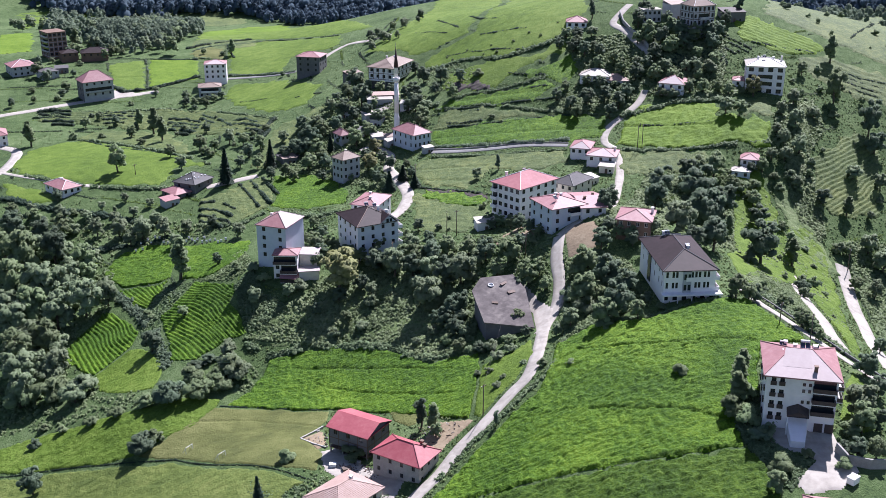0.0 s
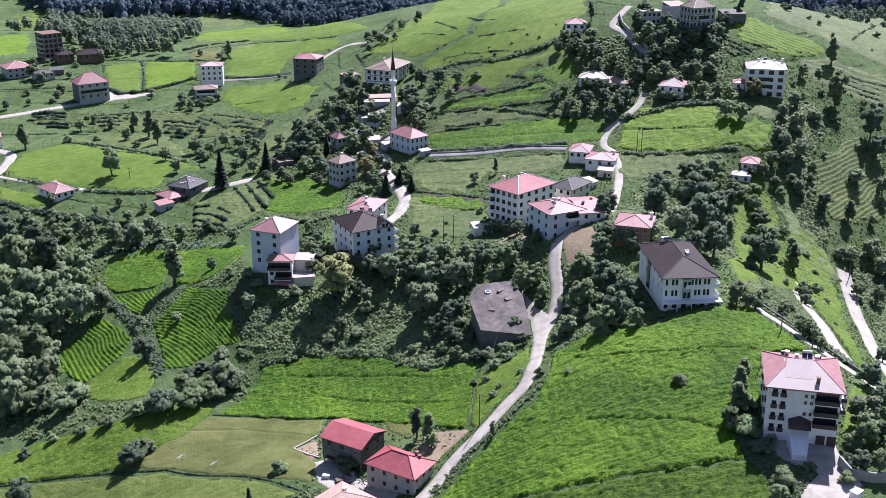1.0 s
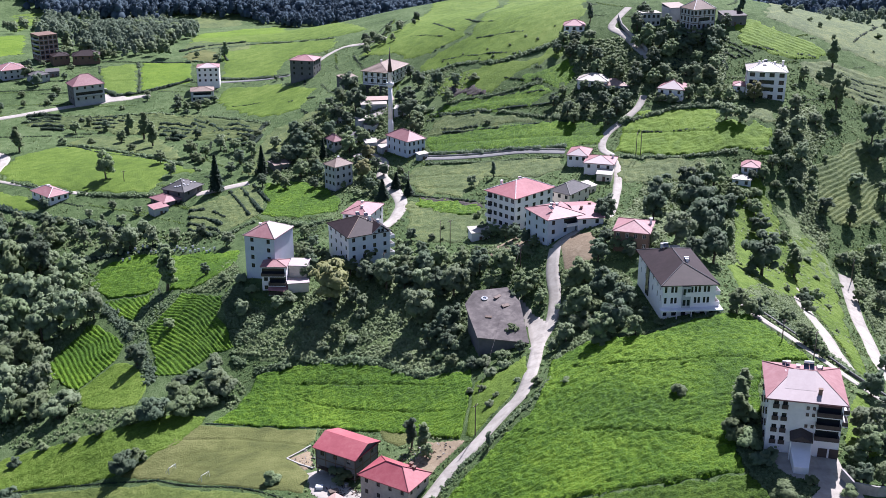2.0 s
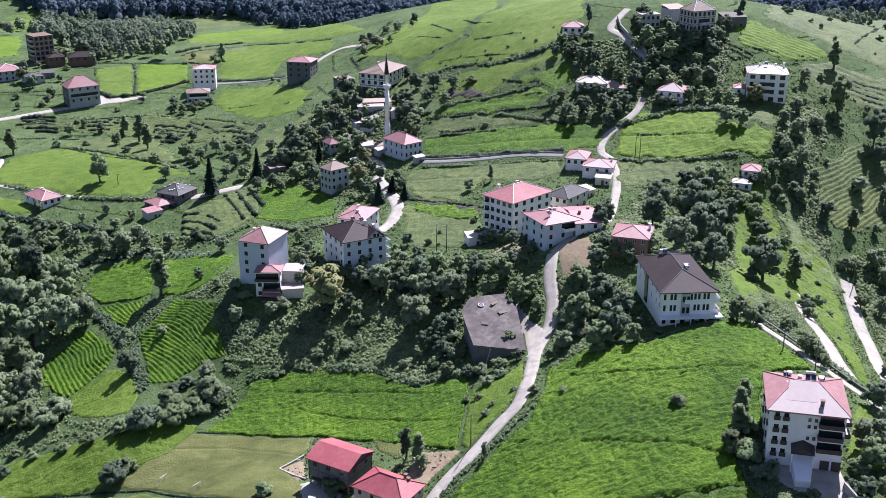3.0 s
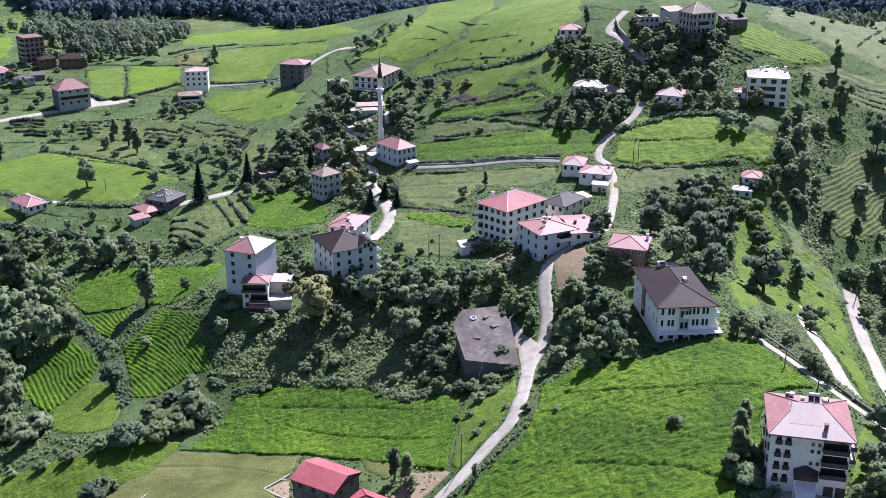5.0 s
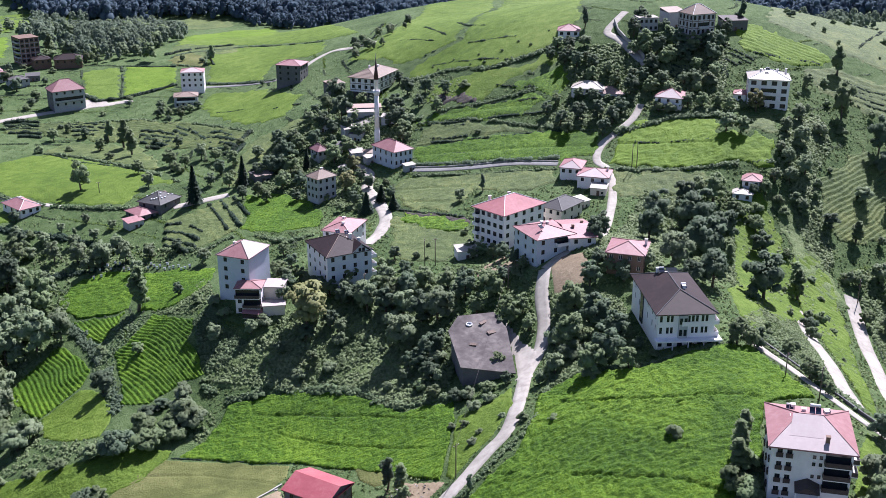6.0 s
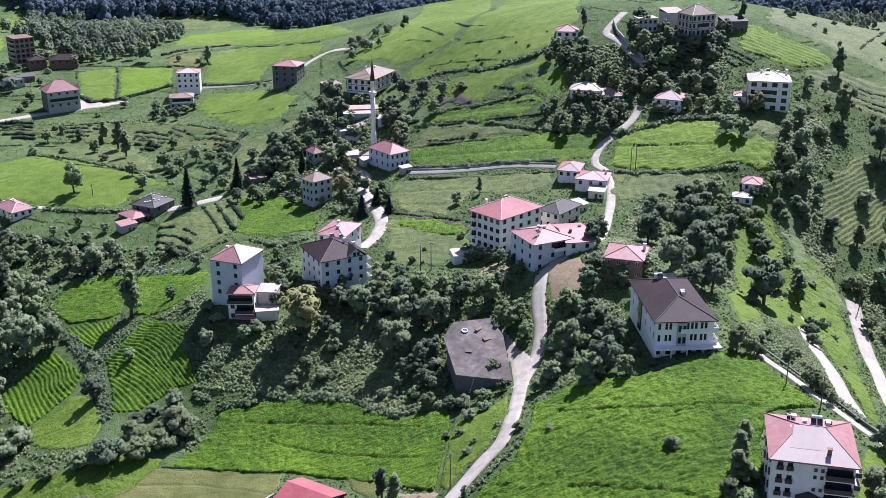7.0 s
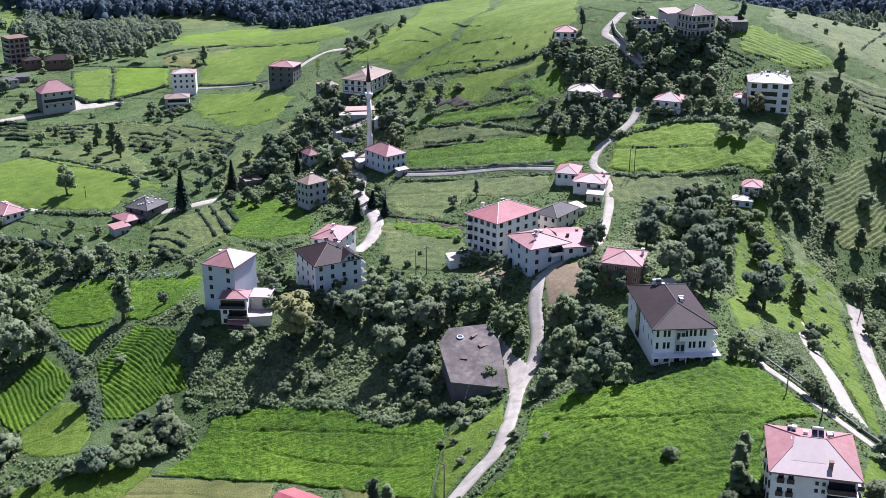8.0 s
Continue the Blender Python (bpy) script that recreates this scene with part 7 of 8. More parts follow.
grove("S 67.4 215.9 4.0 5.0  S 66.0 206.8 4.3 5.4  B 67.1 201.5 3.4 4.3  S 68.9 191.1 3.7 4.6  M 66.0 184.9 5.6 4.9  G 69.1 202.4 3.1 3.8  D 100.1 230.5 7.1 6.1  D 99.6 220.7 5.9 5.1  M 89.7 203.9 7.7 6.7  D 85.5 194.8 5.3 4.6  M 89.6 194.9 5.9 5.1  D 93.5 205.5 5.6 4.9  B 84.0 196.6 2.8 3.5  S 81.7 191.4 2.4 3.0  S 55.9 228.9 2.8 3.4  S 75.3 195.1 2.2 2.8")
grove("D 117.9 264.4 5.2 4.6")
grove("P -5.6 244.4 9.2 3.2  T -2.7 241.9 7.9 3.4  P 13.2 233.3 4.4 1.5  S -22.2 234.4 3.8 4.8  M -1.7 237.8 4.2 3.7  S -38.8 235.1 3.2 3.9  B -82.2 258.7 5.4 6.8  S -78.9 261.2 3.5 4.3  D -111.5 253.4 8.8 7.7  C -43.1 218.1 7.9 3.2  S -11.7 233.5 2.2 2.8")
grove("D -145.4 379.6 15.1 12.1  M -155.7 375.8 18.0 14.5  M -154.4 359.4 17.4 13.9  L -142.8 358.2 16.2 13.0  L -133.5 357.5 14.5 11.6  M -141.3 344.1 15.8 12.5  L -132.3 340.2 13.9 11.2  L -123.6 344.6 15.8 12.5  L -116.9 348.7 11.4 9.1  L -147.1 337.6 15.5 12.4  M -139.4 321.1 16.0 12.8  M -132.0 326.9 13.5 10.8  L -128.7 313.3 10.5 8.4  L -135.2 308.9 15.5 12.4  L -130.8 301.0 12.6 10.1")
grove("M -165.1 383.8 13.5 10.8  M -131.7 372.3 12.0 9.5  D -155.8 394.9 11.2 9.1  D -166.6 397.5 12.6 10.1  M -147.4 396.0 10.6 8.5")
grove("T -92.4 354.0 15.4 6.7  D -91.8 310.1 8.2 7.1  S -73.8 286.4 4.8 6.0  B -78.4 277.3 6.5 8.1  S -70.4 278.0 5.7 7.1  S -62.8 290.6 5.9 7.4  S -85.7 276.5 3.9 4.9  S -93.8 275.3 3.4 4.2  S -101.7 276.0 3.1 3.9  S -111.2 278.7 2.6 3.3  S -119.1 283.9 2.4 3.0  S -67.3 286.9 4.0 5.0  B -118.9 275.7 2.9 3.6  S -64.0 282.3 3.4 4.3  S -98.9 333.3 3.0 3.8")
grove("M -141.2 453.3 13.5 9.4  D -169.9 403.9 10.2 8.9  M -161.7 406.0 8.7 7.6  D -150.8 407.3 7.7 6.7  L -134.0 395.8 8.3 7.2  L -124.6 393.7 8.7 7.6  L -115.1 390.9 9.7 8.4  L -106.4 390.4 8.2 7.1  L -97.9 391.4 5.8 5.5  L -137.7 416.4 4.1 3.9  L -129.8 421.7 4.5 4.3  L -118.4 386.1 7.2 6.3  L -100.1 381.4 5.7 5.4  L -112.2 401.1 5.9 5.6")
grove("L -76.4 380.1 6.3 5.5  D -88.5 393.1 5.5 4.8  C -90.4 433.3 15.2 6.1  C -73.8 448.3 12.1 4.8  T -143.5 524.4 14.1 6.1  T -135.0 507.0 12.4 5.4  T -155.5 540.1 10.6 4.6  T -200.0 511.1 12.6 5.5  M -153.8 521.5 6.4 5.6  S -182.9 522.4 3.6 4.5  M -111.0 479.4 7.7 6.7  L -98.0 483.1 7.7 6.7  M -90.7 478.2 6.5 5.6  D -85.4 461.6 6.8 6.0  M -103.1 475.6 5.9 5.1  M -133.4 574.0 5.6 4.9")
grove("D -140.1 576.5 4.2 3.7  T -130.5 669.3 10.4 4.5")
grove("D -61.3 469.4 9.8 8.5  M -54.7 454.1 8.4 7.3  D -63.6 456.8 8.5 7.4  M -56.7 439.8 8.2 7.1  D -49.5 439.0 7.1 6.2  L -57.6 482.7 7.7 6.7  D -37.9 498.0 12.1 10.5  M -37.8 457.8 9.6 8.3  M -31.9 463.1 7.4 6.4  Y -29.9 428.9 8.5 7.4  C -20.5 401.7 8.0 5.0  C -16.0 410.8 6.6 4.4  C -10.7 401.2 5.8 4.2  D -12.4 476.6 8.7 7.6  M -9.6 462.0 7.3 6.4  D -28.8 475.0 7.0 6.1")
grove("M -40.4 428.6 5.3 4.6  D -45.0 428.9 6.4 5.6  M -48.2 494.1 7.2 6.3  L -52.8 500.2 7.3 6.4  D -34.4 483.3 7.1 6.2  D -21.8 428.7 5.9 5.1  M -65.7 435.3 6.5 5.7  D -71.6 434.4 6.0 5.2  M -61.5 429.6 5.4 4.7  D -40.9 483.2 7.7 6.7  C -48.9 457.7 8.6 3.4  M -14.7 423.3 4.7 4.1  D -49.4 425.7 5.3 4.6  M -26.1 422.0 5.3 4.6")
grove("D -9.1 507.2 8.6 7.4  D -1.1 498.8 7.8 6.8  D 7.9 489.7 6.5 5.6  S 15.6 489.2 3.7 4.6  M 4.0 478.7 6.4 5.6  D -3.7 486.9 5.9 5.1  D -13.9 538.1 6.5 5.6  S 20.7 453.8 1.9 2.4  P 21.4 405.1 6.3 2.2  L 13.1 398.5 5.0 4.3  D 48.2 455.0 6.1 5.3  D 53.3 445.9 7.1 6.1  D 60.3 446.7 8.1 7.1  D 67.3 446.6 8.1 7.1  D 72.4 441.0 8.0 7.0  D 76.7 446.9 7.0 6.1")
grove("M 55.0 439.4 6.4 5.6  D 68.2 434.9 6.9 6.0  M 52.3 460.4 5.0 4.4  D 81.7 458.1 8.3 7.2  M 76.6 464.1 7.3 6.3  M 73.8 470.9 6.8 5.9  D 68.3 476.0 7.4 6.4  D 62.6 479.9 7.5 6.5  D 58.0 484.2 6.9 6.0  M 67.5 469.1 6.8 5.9  D 52.3 489.9 5.8 5.1  P 68.8 508.1 9.1 3.1")
grove("D 87.9 493.9 8.8 7.6  M 91.5 484.5 8.6 7.5  D 95.7 479.6 8.6 7.4  M 99.7 473.5 7.9 6.9  D 91.7 468.8 8.4 7.3  L 95.3 461.0 6.4 6.4  D 104.8 474.7 7.9 6.9  D 116.7 473.0 8.5 7.4  M 116.1 482.5 7.5 6.5  L 103.3 459.4 5.5 6.0  L 107.8 457.6 6.6 5.7  L 113.5 456.2 5.0 6.0  M 98.3 450.1 6.0 5.2  L 101.9 444.4 6.5 5.6")
grove("M 107.3 442.8 6.4 5.6  M 112.9 441.9 5.9 5.1  M 116.8 438.4 5.8 5.1  Y 126.3 436.0 9.0 7.8  L 111.9 421.8 7.7 6.7  M 116.6 418.5 7.1 6.2  D 126.8 492.0 7.6 6.6  D 93.7 498.6 7.7 6.7  M 86.2 481.6 6.3 5.5  D 92.0 504.2 7.7 6.7  D 101.8 486.4 6.9 6.0  M 110.2 484.0 6.3 5.5  P 135.8 504.3 10.5 3.6  M 90.0 457.4 6.6 5.7  D 87.4 463.7 6.7 5.8  M 92.3 449.1 4.3 3.8")
grove("T 167.6 468.8 12.3 5.4  M 151.8 456.5 6.0 5.3  L 141.1 430.4 7.8 6.8  L 133.6 419.7 6.7 5.8  L 130.2 402.1 6.4 6.0  L 137.9 414.5 7.6 6.6  L 147.2 423.1 6.0 6.0  M 160.6 438.8 15.5 9.0  S 157.8 429.2 3.0 4.0  L 134.7 398.1 8.4 7.3  L 128.5 394.2 6.3 5.5  D 169.7 421.7 16.0 9.5  D 169.1 412.0 10.2 8.8  L 155.6 395.1 6.2 7.2  L 128.2 406.7 5.0 4.8")
grove("D 138.8 379.1 6.4 6.4  M 118.7 388.5 5.8 5.0  D 114.4 387.6 4.8 4.2  L 165.7 393.3 7.4 6.4  L 130.2 382.9 6.2 5.4  S 123.6 381.1 3.0 3.7  S 122.5 385.7 3.0 3.8  T 147.7 376.4 8.0 4.6  L 151.0 360.2 8.3 7.2  L 153.4 352.0 9.0 7.9  M 142.8 356.5 5.9 5.2  L 144.5 334.8 7.4 6.4  M 138.2 336.3 5.7 4.9  L 123.1 394.0 5.4 4.7  S 108.3 378.5 4.3 5.4  S 114.0 380.5 3.6 4.6")
grove("M 105.1 378.5 6.1 5.3  S 110.6 374.7 3.3 4.1")
scatter("dense leafy trees and bushes on the hillside", [(-244.8, 688.1), (-274.7, 910.8), (-223.2, 953.5), (-158.0, 675.6), (-188.2, 663.1), (-202.3, 651.9)], 46, 'LLMMD', (7, 12), 11, 5, 0.85)
scatter("dense leafy trees and bushes on the hillside", [(-368.4, 909.7), (-330.1, 935.3), (-328.2, 991.2), (-261.2, 748.3), (-238.9, 670.2), (-280.5, 748.1)], 16, 'LMM', (7, 11), 12, 5, 0.85)
scatter("dense leafy trees and bushes on the hillside", [(-47.0, 628.7), (-31.0, 636.0), (-8.4, 672.9), (-13.7, 597.7), (-31.3, 577.9), (-40.4, 578.6)], 14, 'MDL', (4, 7), 13, 4, 0.85)
scatter("dense leafy trees and bushes on the hillside", [(-215.4, 560.6), (-145.6, 567.4), (-104.0, 538.3), (-79.5, 490.0), (-122.9, 506.2), (-190.8, 538.9)], 5, 'SBD', (1.5, 4), 14, 4, 0.85)
scatter("dense leafy trees and bushes on the hillside", [(-182.0, 424.1), (-120.4, 411.4), (-97.2, 397.9), (-114.9, 389.1), (-158.2, 394.7), (-173.0, 398.9)], 20, 'LLSG', (2.5, 5), 15, 4, 0.85)
scatter("dense leafy trees and bushes on the hillside", [(-173.2, 398.3), (-157.8, 392.1), (-145.1, 393.9), (-131.4, 384.1), (-127.3, 365.9), (-126.2, 350.8), (-128.2, 337.4), (-132.7, 326.7), (-140.0, 325.4), (-148.1, 326.8)], 34, 'MLLG', (4, 9), 16, 4, 0.85)
scatter("dense leafy trees and bushes on the hillside", [(-57.8, 316.2), (-39.9, 315.3), (-15.1, 320.0), (9.6, 302.7), (9.0, 279.1), (-3.9, 286.3), (-28.1, 299.9), (-54.2, 301.7)], 5, 'GGS', (1.5, 4), 17, 4, 0.85)
scatter("dense leafy trees and bushes on the hillside", [(134.2, 425.8), (156.8, 423.6), (140.8, 390.9), (125.6, 364.6), (121.4, 381.7)], 7, 'MLSG', (2, 5), 18, 4, 0.85)
scatter("dense leafy trees and bushes on the hillside", [(134.9, 353.7), (167.4, 392.4), (149.9, 322.8), (142.0, 338.4), (134.9, 353.7)], 6, 'MLLG', (2, 6), 19, 4, 0.85)
scatter("dense leafy trees and bushes on the hillside", [(95.5, 320.5), (120.4, 353.1), (123.8, 325.6), (98.4, 268.8), (82.8, 263.9)], 14, 'SGB', (1.5, 4), 20, 3.5, 0.85)
scatter("dense leafy trees and bushes on the hillside", [(55.3, 495.6), (81.3, 481.6), (100.0, 490.3), (124.8, 482.2), (116.0, 451.1), (96.1, 451.1), (70.0, 469.4)], 22, 'DMSL', (3, 7), 21, 4, 0.85)
scatter("dense leafy trees and bushes on the hillside", [(-59.4, 525.2), (-21.4, 480.5), (-20.4, 398.3), (-56.6, 428.0), (-71.5, 469.5)], 22, 'MDSG', (3, 6), 22, 4, 0.85)
scatter("dense leafy trees and bushes on the hillside", [(-4.9, 372.6), (15.5, 372.9), (16.3, 343.5), (10.3, 330.4), (-8.3, 340.6)], 9, 'SG', (1.2, 2.5), 23, 3, 0.85)
undergrowth('dense leafy undergrowth beneath the woods', [(-61.5, 303.0), (-55.5, 310.9), (-43.7, 316.4), (-40.7, 323.3), (-15.7, 334.5), (10.5, 338.0), (11.7, 316.9), (9.2, 284.7), (2.6, 281.2), (-3.9, 280.7), (-17.5, 293.8), (-38.5, 299.4)], 5200, 1.5, 0.42, 31, material='scrub_light')
undergrowth('brambles and rough grass above the footpath', [(107.1, 388.4), (120.2, 398.9), (125.8, 392.6), (124.1, 372.4), (123.0, 338.4), (107.8, 316.4), (92.7, 305.6), (90.5, 322.5), (99.3, 365.1)], 450, 0.9, 0.3, 55, material='scrub_light')
undergrowth('pale bushes along the valley edge', [(135.7, 430.3), (151.1, 441.3), (151.6, 419.7), (139.6, 400.1), (138.8, 388.5), (133.8, 377.3), (129.4, 379.6), (126.1, 392.0), (126.9, 407.2)], 900, 1.4, 0.4, 56, material='scrub_light')
# Scrub added where tree shade falls; the shade is in its dark tone.
undergrowth('low scrub toned dark in place of tree shade under the hilltop house', [(99.2, 471.8), (106.3, 472.3), (121.3, 471.0), (121.9, 462.6), (114.2, 458.6), (99.7, 460.8)], 900, 1.0, 0.35, 61, material='needle_and_shade')
undergrowth('rough tussocky grass on the open slopes', [(-60, 205), (110, 195), (150, 300), (190, 470), (-20, 480), (-60, 400)], 15000, 0.5, 0.3, 49, material='hazel', name='rough_grass', solid=False)
undergrowth('rough tussocky grass on the far slopes', [(-240, 380), (-20, 380), (-20, 640), (-240, 660)], 3500, 0.35, 0.3, 50, material='hazel', name='rough_grass', solid=False)
undergrowth('low rough growth beside the tall house', [(-67.8, 326.0), (-63.0, 331.8), (-56.6, 319.3), (-49.7, 314.1), (-55.2, 307.9), (-59.7, 305.1), (-63.2, 311.8)], 700, 1.0, 0.3, 46, material='scrub')
undergrowth('rough growth in the gully', [(-101.3, 339.0), (-96.2, 353.4), (-85.8, 346.0), (-89.4, 339.3), (-92.0, 333.5), (-94.0, 329.6), (-89.8, 315.7), (-83.8, 298.0), (-85.6, 297.5), (-94.7, 315.7), (-100.0, 325.9)], 350, 0.8, 0.28, 47, material='scrub')
undergrowth('rough growth at the plot edge', [(-72.0, 366.1), (-62.6, 335.4), (-69.3, 329.4), (-85.3, 345.4), (-87.3, 349.9), (-76.6, 342.5)], 400, 0.9, 0.28, 48, material='scrub_light')
undergrowth('rough bushes on the valley side', [(-177.7, 410.9), (-141.6, 405.0), (-100.5, 402.3), (-73.9, 389.6), (-96.6, 383.6), (-125.0, 384.7), (-117.4, 359.8), (-115.8, 346.1), (-127.3, 326.8), (-112.2, 309.5), (-100.5, 289.0), (-79.9, 282.8), (-58.1, 291.2), (-53.4, 294.5), (-56.6, 281.5), (-74.2, 279.4), (-95.1, 276.0), (-122.6, 285.8), (-132.8, 284.7), (-144.4, 287.5), (-192.7, 413.9)], 3000, 1.1, 0.34, 32, material='scrub_light')
grove("G 14.8 267.4 2.7 3.4  G 18.8 269.3 2.5 3.1  S 12.3 261.1 1.7 2.1  G 21.1 258.6 1.4 1.8  S 15.7 255.0 1.4 1.8")
undergrowth('rough grass and brambles on the steep bank', [(81.4, 280.4), (98.6, 311.1), (109.0, 320.5), (101.5, 271.9), (98.6, 242.1), (93.5, 248.7), (87.8, 254.1), (84.4, 268.4)], 2200, 0.8, 0.22, 34, material='scrub_light')
undergrowth('rough bushes on the side valley slope', [(133.8, 427.2), (151.9, 438.0), (137.3, 393.0), (139.5, 384.4), (136.2, 363.9), (129.7, 355.8), (126.9, 376.4)], 2400, 1.2, 0.4, 35, material='scrub_light')
undergrowth('thick bushes on the hilltop slope', [(55.3, 493.6), (82.7, 490.4), (103.7, 495.5), (127.6, 487.9), (117.7, 452.0), (129.4, 441.8), (114.1, 435.3), (86.4, 447.5), (78.5, 440.8), (55.5, 443.5), (41.9, 448.5), (60.1, 465.9)], 5000, 1.4, 0.4, 36, material='scrub_light')
undergrowth('bushes and gardens among the village houses', [(-68.4, 444.9), (-68.1, 481.9), (-56.0, 518.6), (-39.4, 517.3), (-6.2, 487.4), (-6.0, 465.2), (-21.0, 468.4), (-22.6, 446.0), (-12.2, 416.0), (-20.5, 400.5), (-42.4, 424.4)], 3800, 1.1, 0.34, 37, material='scrub_light')
undergrowth('overgrown bank below the apartment houses', [(10.9, 320.5), (16.2, 340.0), (32.8, 338.4), (36.0, 315.2), (31.4, 290.3), (25.0, 304.5), (16.9, 314.1)], 500, 0.9, 0.26, 38, material='scrub_light')
undergrowth('overgrown bank beside the lane', [(32.8, 264.5), (33.7, 288.6), (36.2, 307.3), (45.4, 306.9), (55.3, 294.2), (55.5, 267.7), (42.0, 266.7)], 2600, 1.1, 0.33, 39, material='scrub_light')
undergrowth('scrub below the brick house', [(46.6, 317.9), (59.0, 307.9), (67.8, 309.1), (75.4, 346.5), (82.3, 310.9), (94.0, 327.9), (108.7, 389.6), (77.7, 392.3), (63.8, 357.8)], 4200, 1.1, 0.34, 40, material='scrub_light')
undergrowth('brambles beside the courtyard', [(67.4, 219.3), (71.7, 218.6), (68.1, 204.9), (72.0, 195.2), (76.3, 194.0), (69.2, 185.1), (64.6, 198.0), (63.4, 207.7)], 1500, 0.9, 0.24, 41)
undergrowth('weeds round the farmhouse yard', [(-47.4, 228.5), (-33.2, 225.2), (-30.7, 227.8), (-19.2, 220.2), (-8.3, 215.2), (-3.1, 219.8), (-3.0, 208.6), (-33.9, 209.2), (-45.7, 218.1)], 1200, 0.5, 0.2, 42)
undergrowth('low scrub on the hill terraces', [(-12.6, 544.2), (4.3, 521.1), (14.6, 499.5), (11.7, 485.0), (-3.7, 488.2), (-11.9, 509.3)], 500, 0.8, 0.3, 43, material='scrub_light')
grove("M -122.7 471.6 6.4 5.6  L -113.5 453.1 6.7 5.9  D -114.5 512.0 5.7 4.9  M -81.8 470.7 7.0 6.1  D -68.1 453.5 7.3 6.3  L -72.2 474.8 6.4 5.6  M -79.6 448.3 6.1 5.3  D -87.3 450.6 5.6 4.9  S -144.4 504.4 3.0 3.8  S -169.1 523.2 2.7 3.4  M -183.0 541.8 6.6 5.8  D -168.4 546.1 6.0 5.2  M -179.4 554.0 5.4 4.7  S -127.5 526.3 3.1 3.9  S -83.1 496.0 3.0 3.7  D -159.4 426.9 5.4 4.7")
grove("M -174.5 416.5 6.8 5.9  S -148.6 413.8 2.9 3.6  L -130.0 405.1 5.2 4.9  L -140.9 407.8 4.4 4.2  L -118.1 415.9 4.1 3.8  L -123.1 408.8 4.8 4.6  S -68.5 336.5 3.0 3.8")
grove("D 16.6 288.8 4.9 4.3  M 21.3 285.3 5.6 4.9  D 23.1 276.5 3.6 3.2  M 30.3 297.8 5.0 4.4  L 31.0 269.4 4.2 3.7  S 25.8 253.3 2.1 2.6  G 13.6 274.7 3.3 4.1  S 18.4 275.5 2.8 3.5  G 14.1 251.2 1.9 2.3  G 9.3 261.9 1.7 2.1  S 32.4 247.7 1.8 2.3  S 33.6 272.7 3.2 4.0  M 66.8 305.3 4.7 4.1  D 56.5 303.6 5.0 4.4  M 58.9 297.8 4.2 3.6  S 57.7 263.5 1.9 2.4")
grove("D 54.9 269.2 3.8 3.3")
scatter("dense leafy trees and bushes on the hillside", [(-144.9, 551.6), (-82.1, 508.0), (-68.1, 443.6), (-84.5, 440.8), (-109.7, 458.1), (-136.9, 507.7)], 7, 'MLSG', (2.5, 5), 24, 4, 0.85)
scatter("dense leafy trees and bushes on the hillside", [(124.5, 463.1), (163.6, 463.7), (176.0, 440.2), (159.2, 431.7), (143.4, 442.8)], 10, 'SGML', (1.5, 4), 25, 6, 0.85)
scatter("dense leafy trees and bushes on the hillside", [(163.3, 535.7), (406.3, 1011.0), (192.1, 468.4), (175.4, 486.3)], 22, 'SSMB', (1.5, 3.5), 26, 7, 0.85)
scatter("dense leafy trees and bushes on the hillside", [(-12.7, 550.0), (30.7, 512.9), (57.3, 517.2), (58.2, 498.9), (24.7, 494.7)], 12, 'SS', (0.8, 1.6), 27, 6, 0.85)
grove("D 104.8 482.3 8.6 7.5  M 109.9 478.8 9.1 7.9  D 115.9 479.2 9.1 7.9  D 121.4 481.8 8.0 7.0  M 101.9 487.2 7.5 6.5  D 100.5 493.3 7.0 6.1")
undergrowth('bushes beside the lane in the side valley', [(142.2, 363.2), (160.1, 368.2), (175.5, 368.9), (147.3, 297.7), (129.7, 286.5), (137.8, 320.3), (139.6, 341.9)], 2600, 1.3, 0.36, 44, material='scrub_light')
grove("G -6.9 315.1 4.8 6.0  S -3.3 305.2 5.2 6.6  L 16.5 349.1 4.4 3.8  G 36.7 287.9 4.7 5.9  G 40.1 276.3 5.0 6.3  S 42.7 261.5 3.6 4.5  G 40.8 296.1 4.8 6.0  L -4.3 320.1 8.2 7.2")
grove("G -158.4 375.8 8.4 9.7  G -143.8 356.7 8.9 10.2  L -133.1 349.1 12.5 10.0  G -140.7 334.9 8.4 9.7  L -152.4 349.6 12.5 10.0  G -128.7 327.3 6.8 7.8  L -140.6 318.2 11.6 9.3  L -124.6 315.0 10.5 8.4")
grove("S -130.9 300.6 8.8 10.1  S -121.8 300.5 7.8 8.9  G -112.7 294.5 6.2 7.1  G -110.4 298.7 6.2 7.2  G -127.0 310.5 7.2 8.3")
undergrowth('dry grass and small bushes on the valley edge', [(120.6, 364.0), (130.3, 369.4), (134.1, 360.4), (131.1, 329.9), (104.8, 242.4), (103.3, 248.9), (116.5, 320.1), (117.8, 349.8)], 700, 0.7, 0.24, 45, material='scrub_light')
grove("S 125.5 342.2 1.8 2.3  G 125.4 352.0 2.2 2.7  S 122.0 319.7 1.7 2.2  S 113.7 289.3 1.3 1.6  B 123.5 329.8 1.5 1.9  M 119.4 360.3 4.1 3.6")
grove("L -22.5 316.4 5.3 4.6  M -29.9 305.6 5.2 4.5  L -3.1 291.2 4.2 3.7  L 5.9 286.7 4.5 3.9  G -24.9 303.0 3.0 3.8  G -33.5 301.7 3.3 4.1")
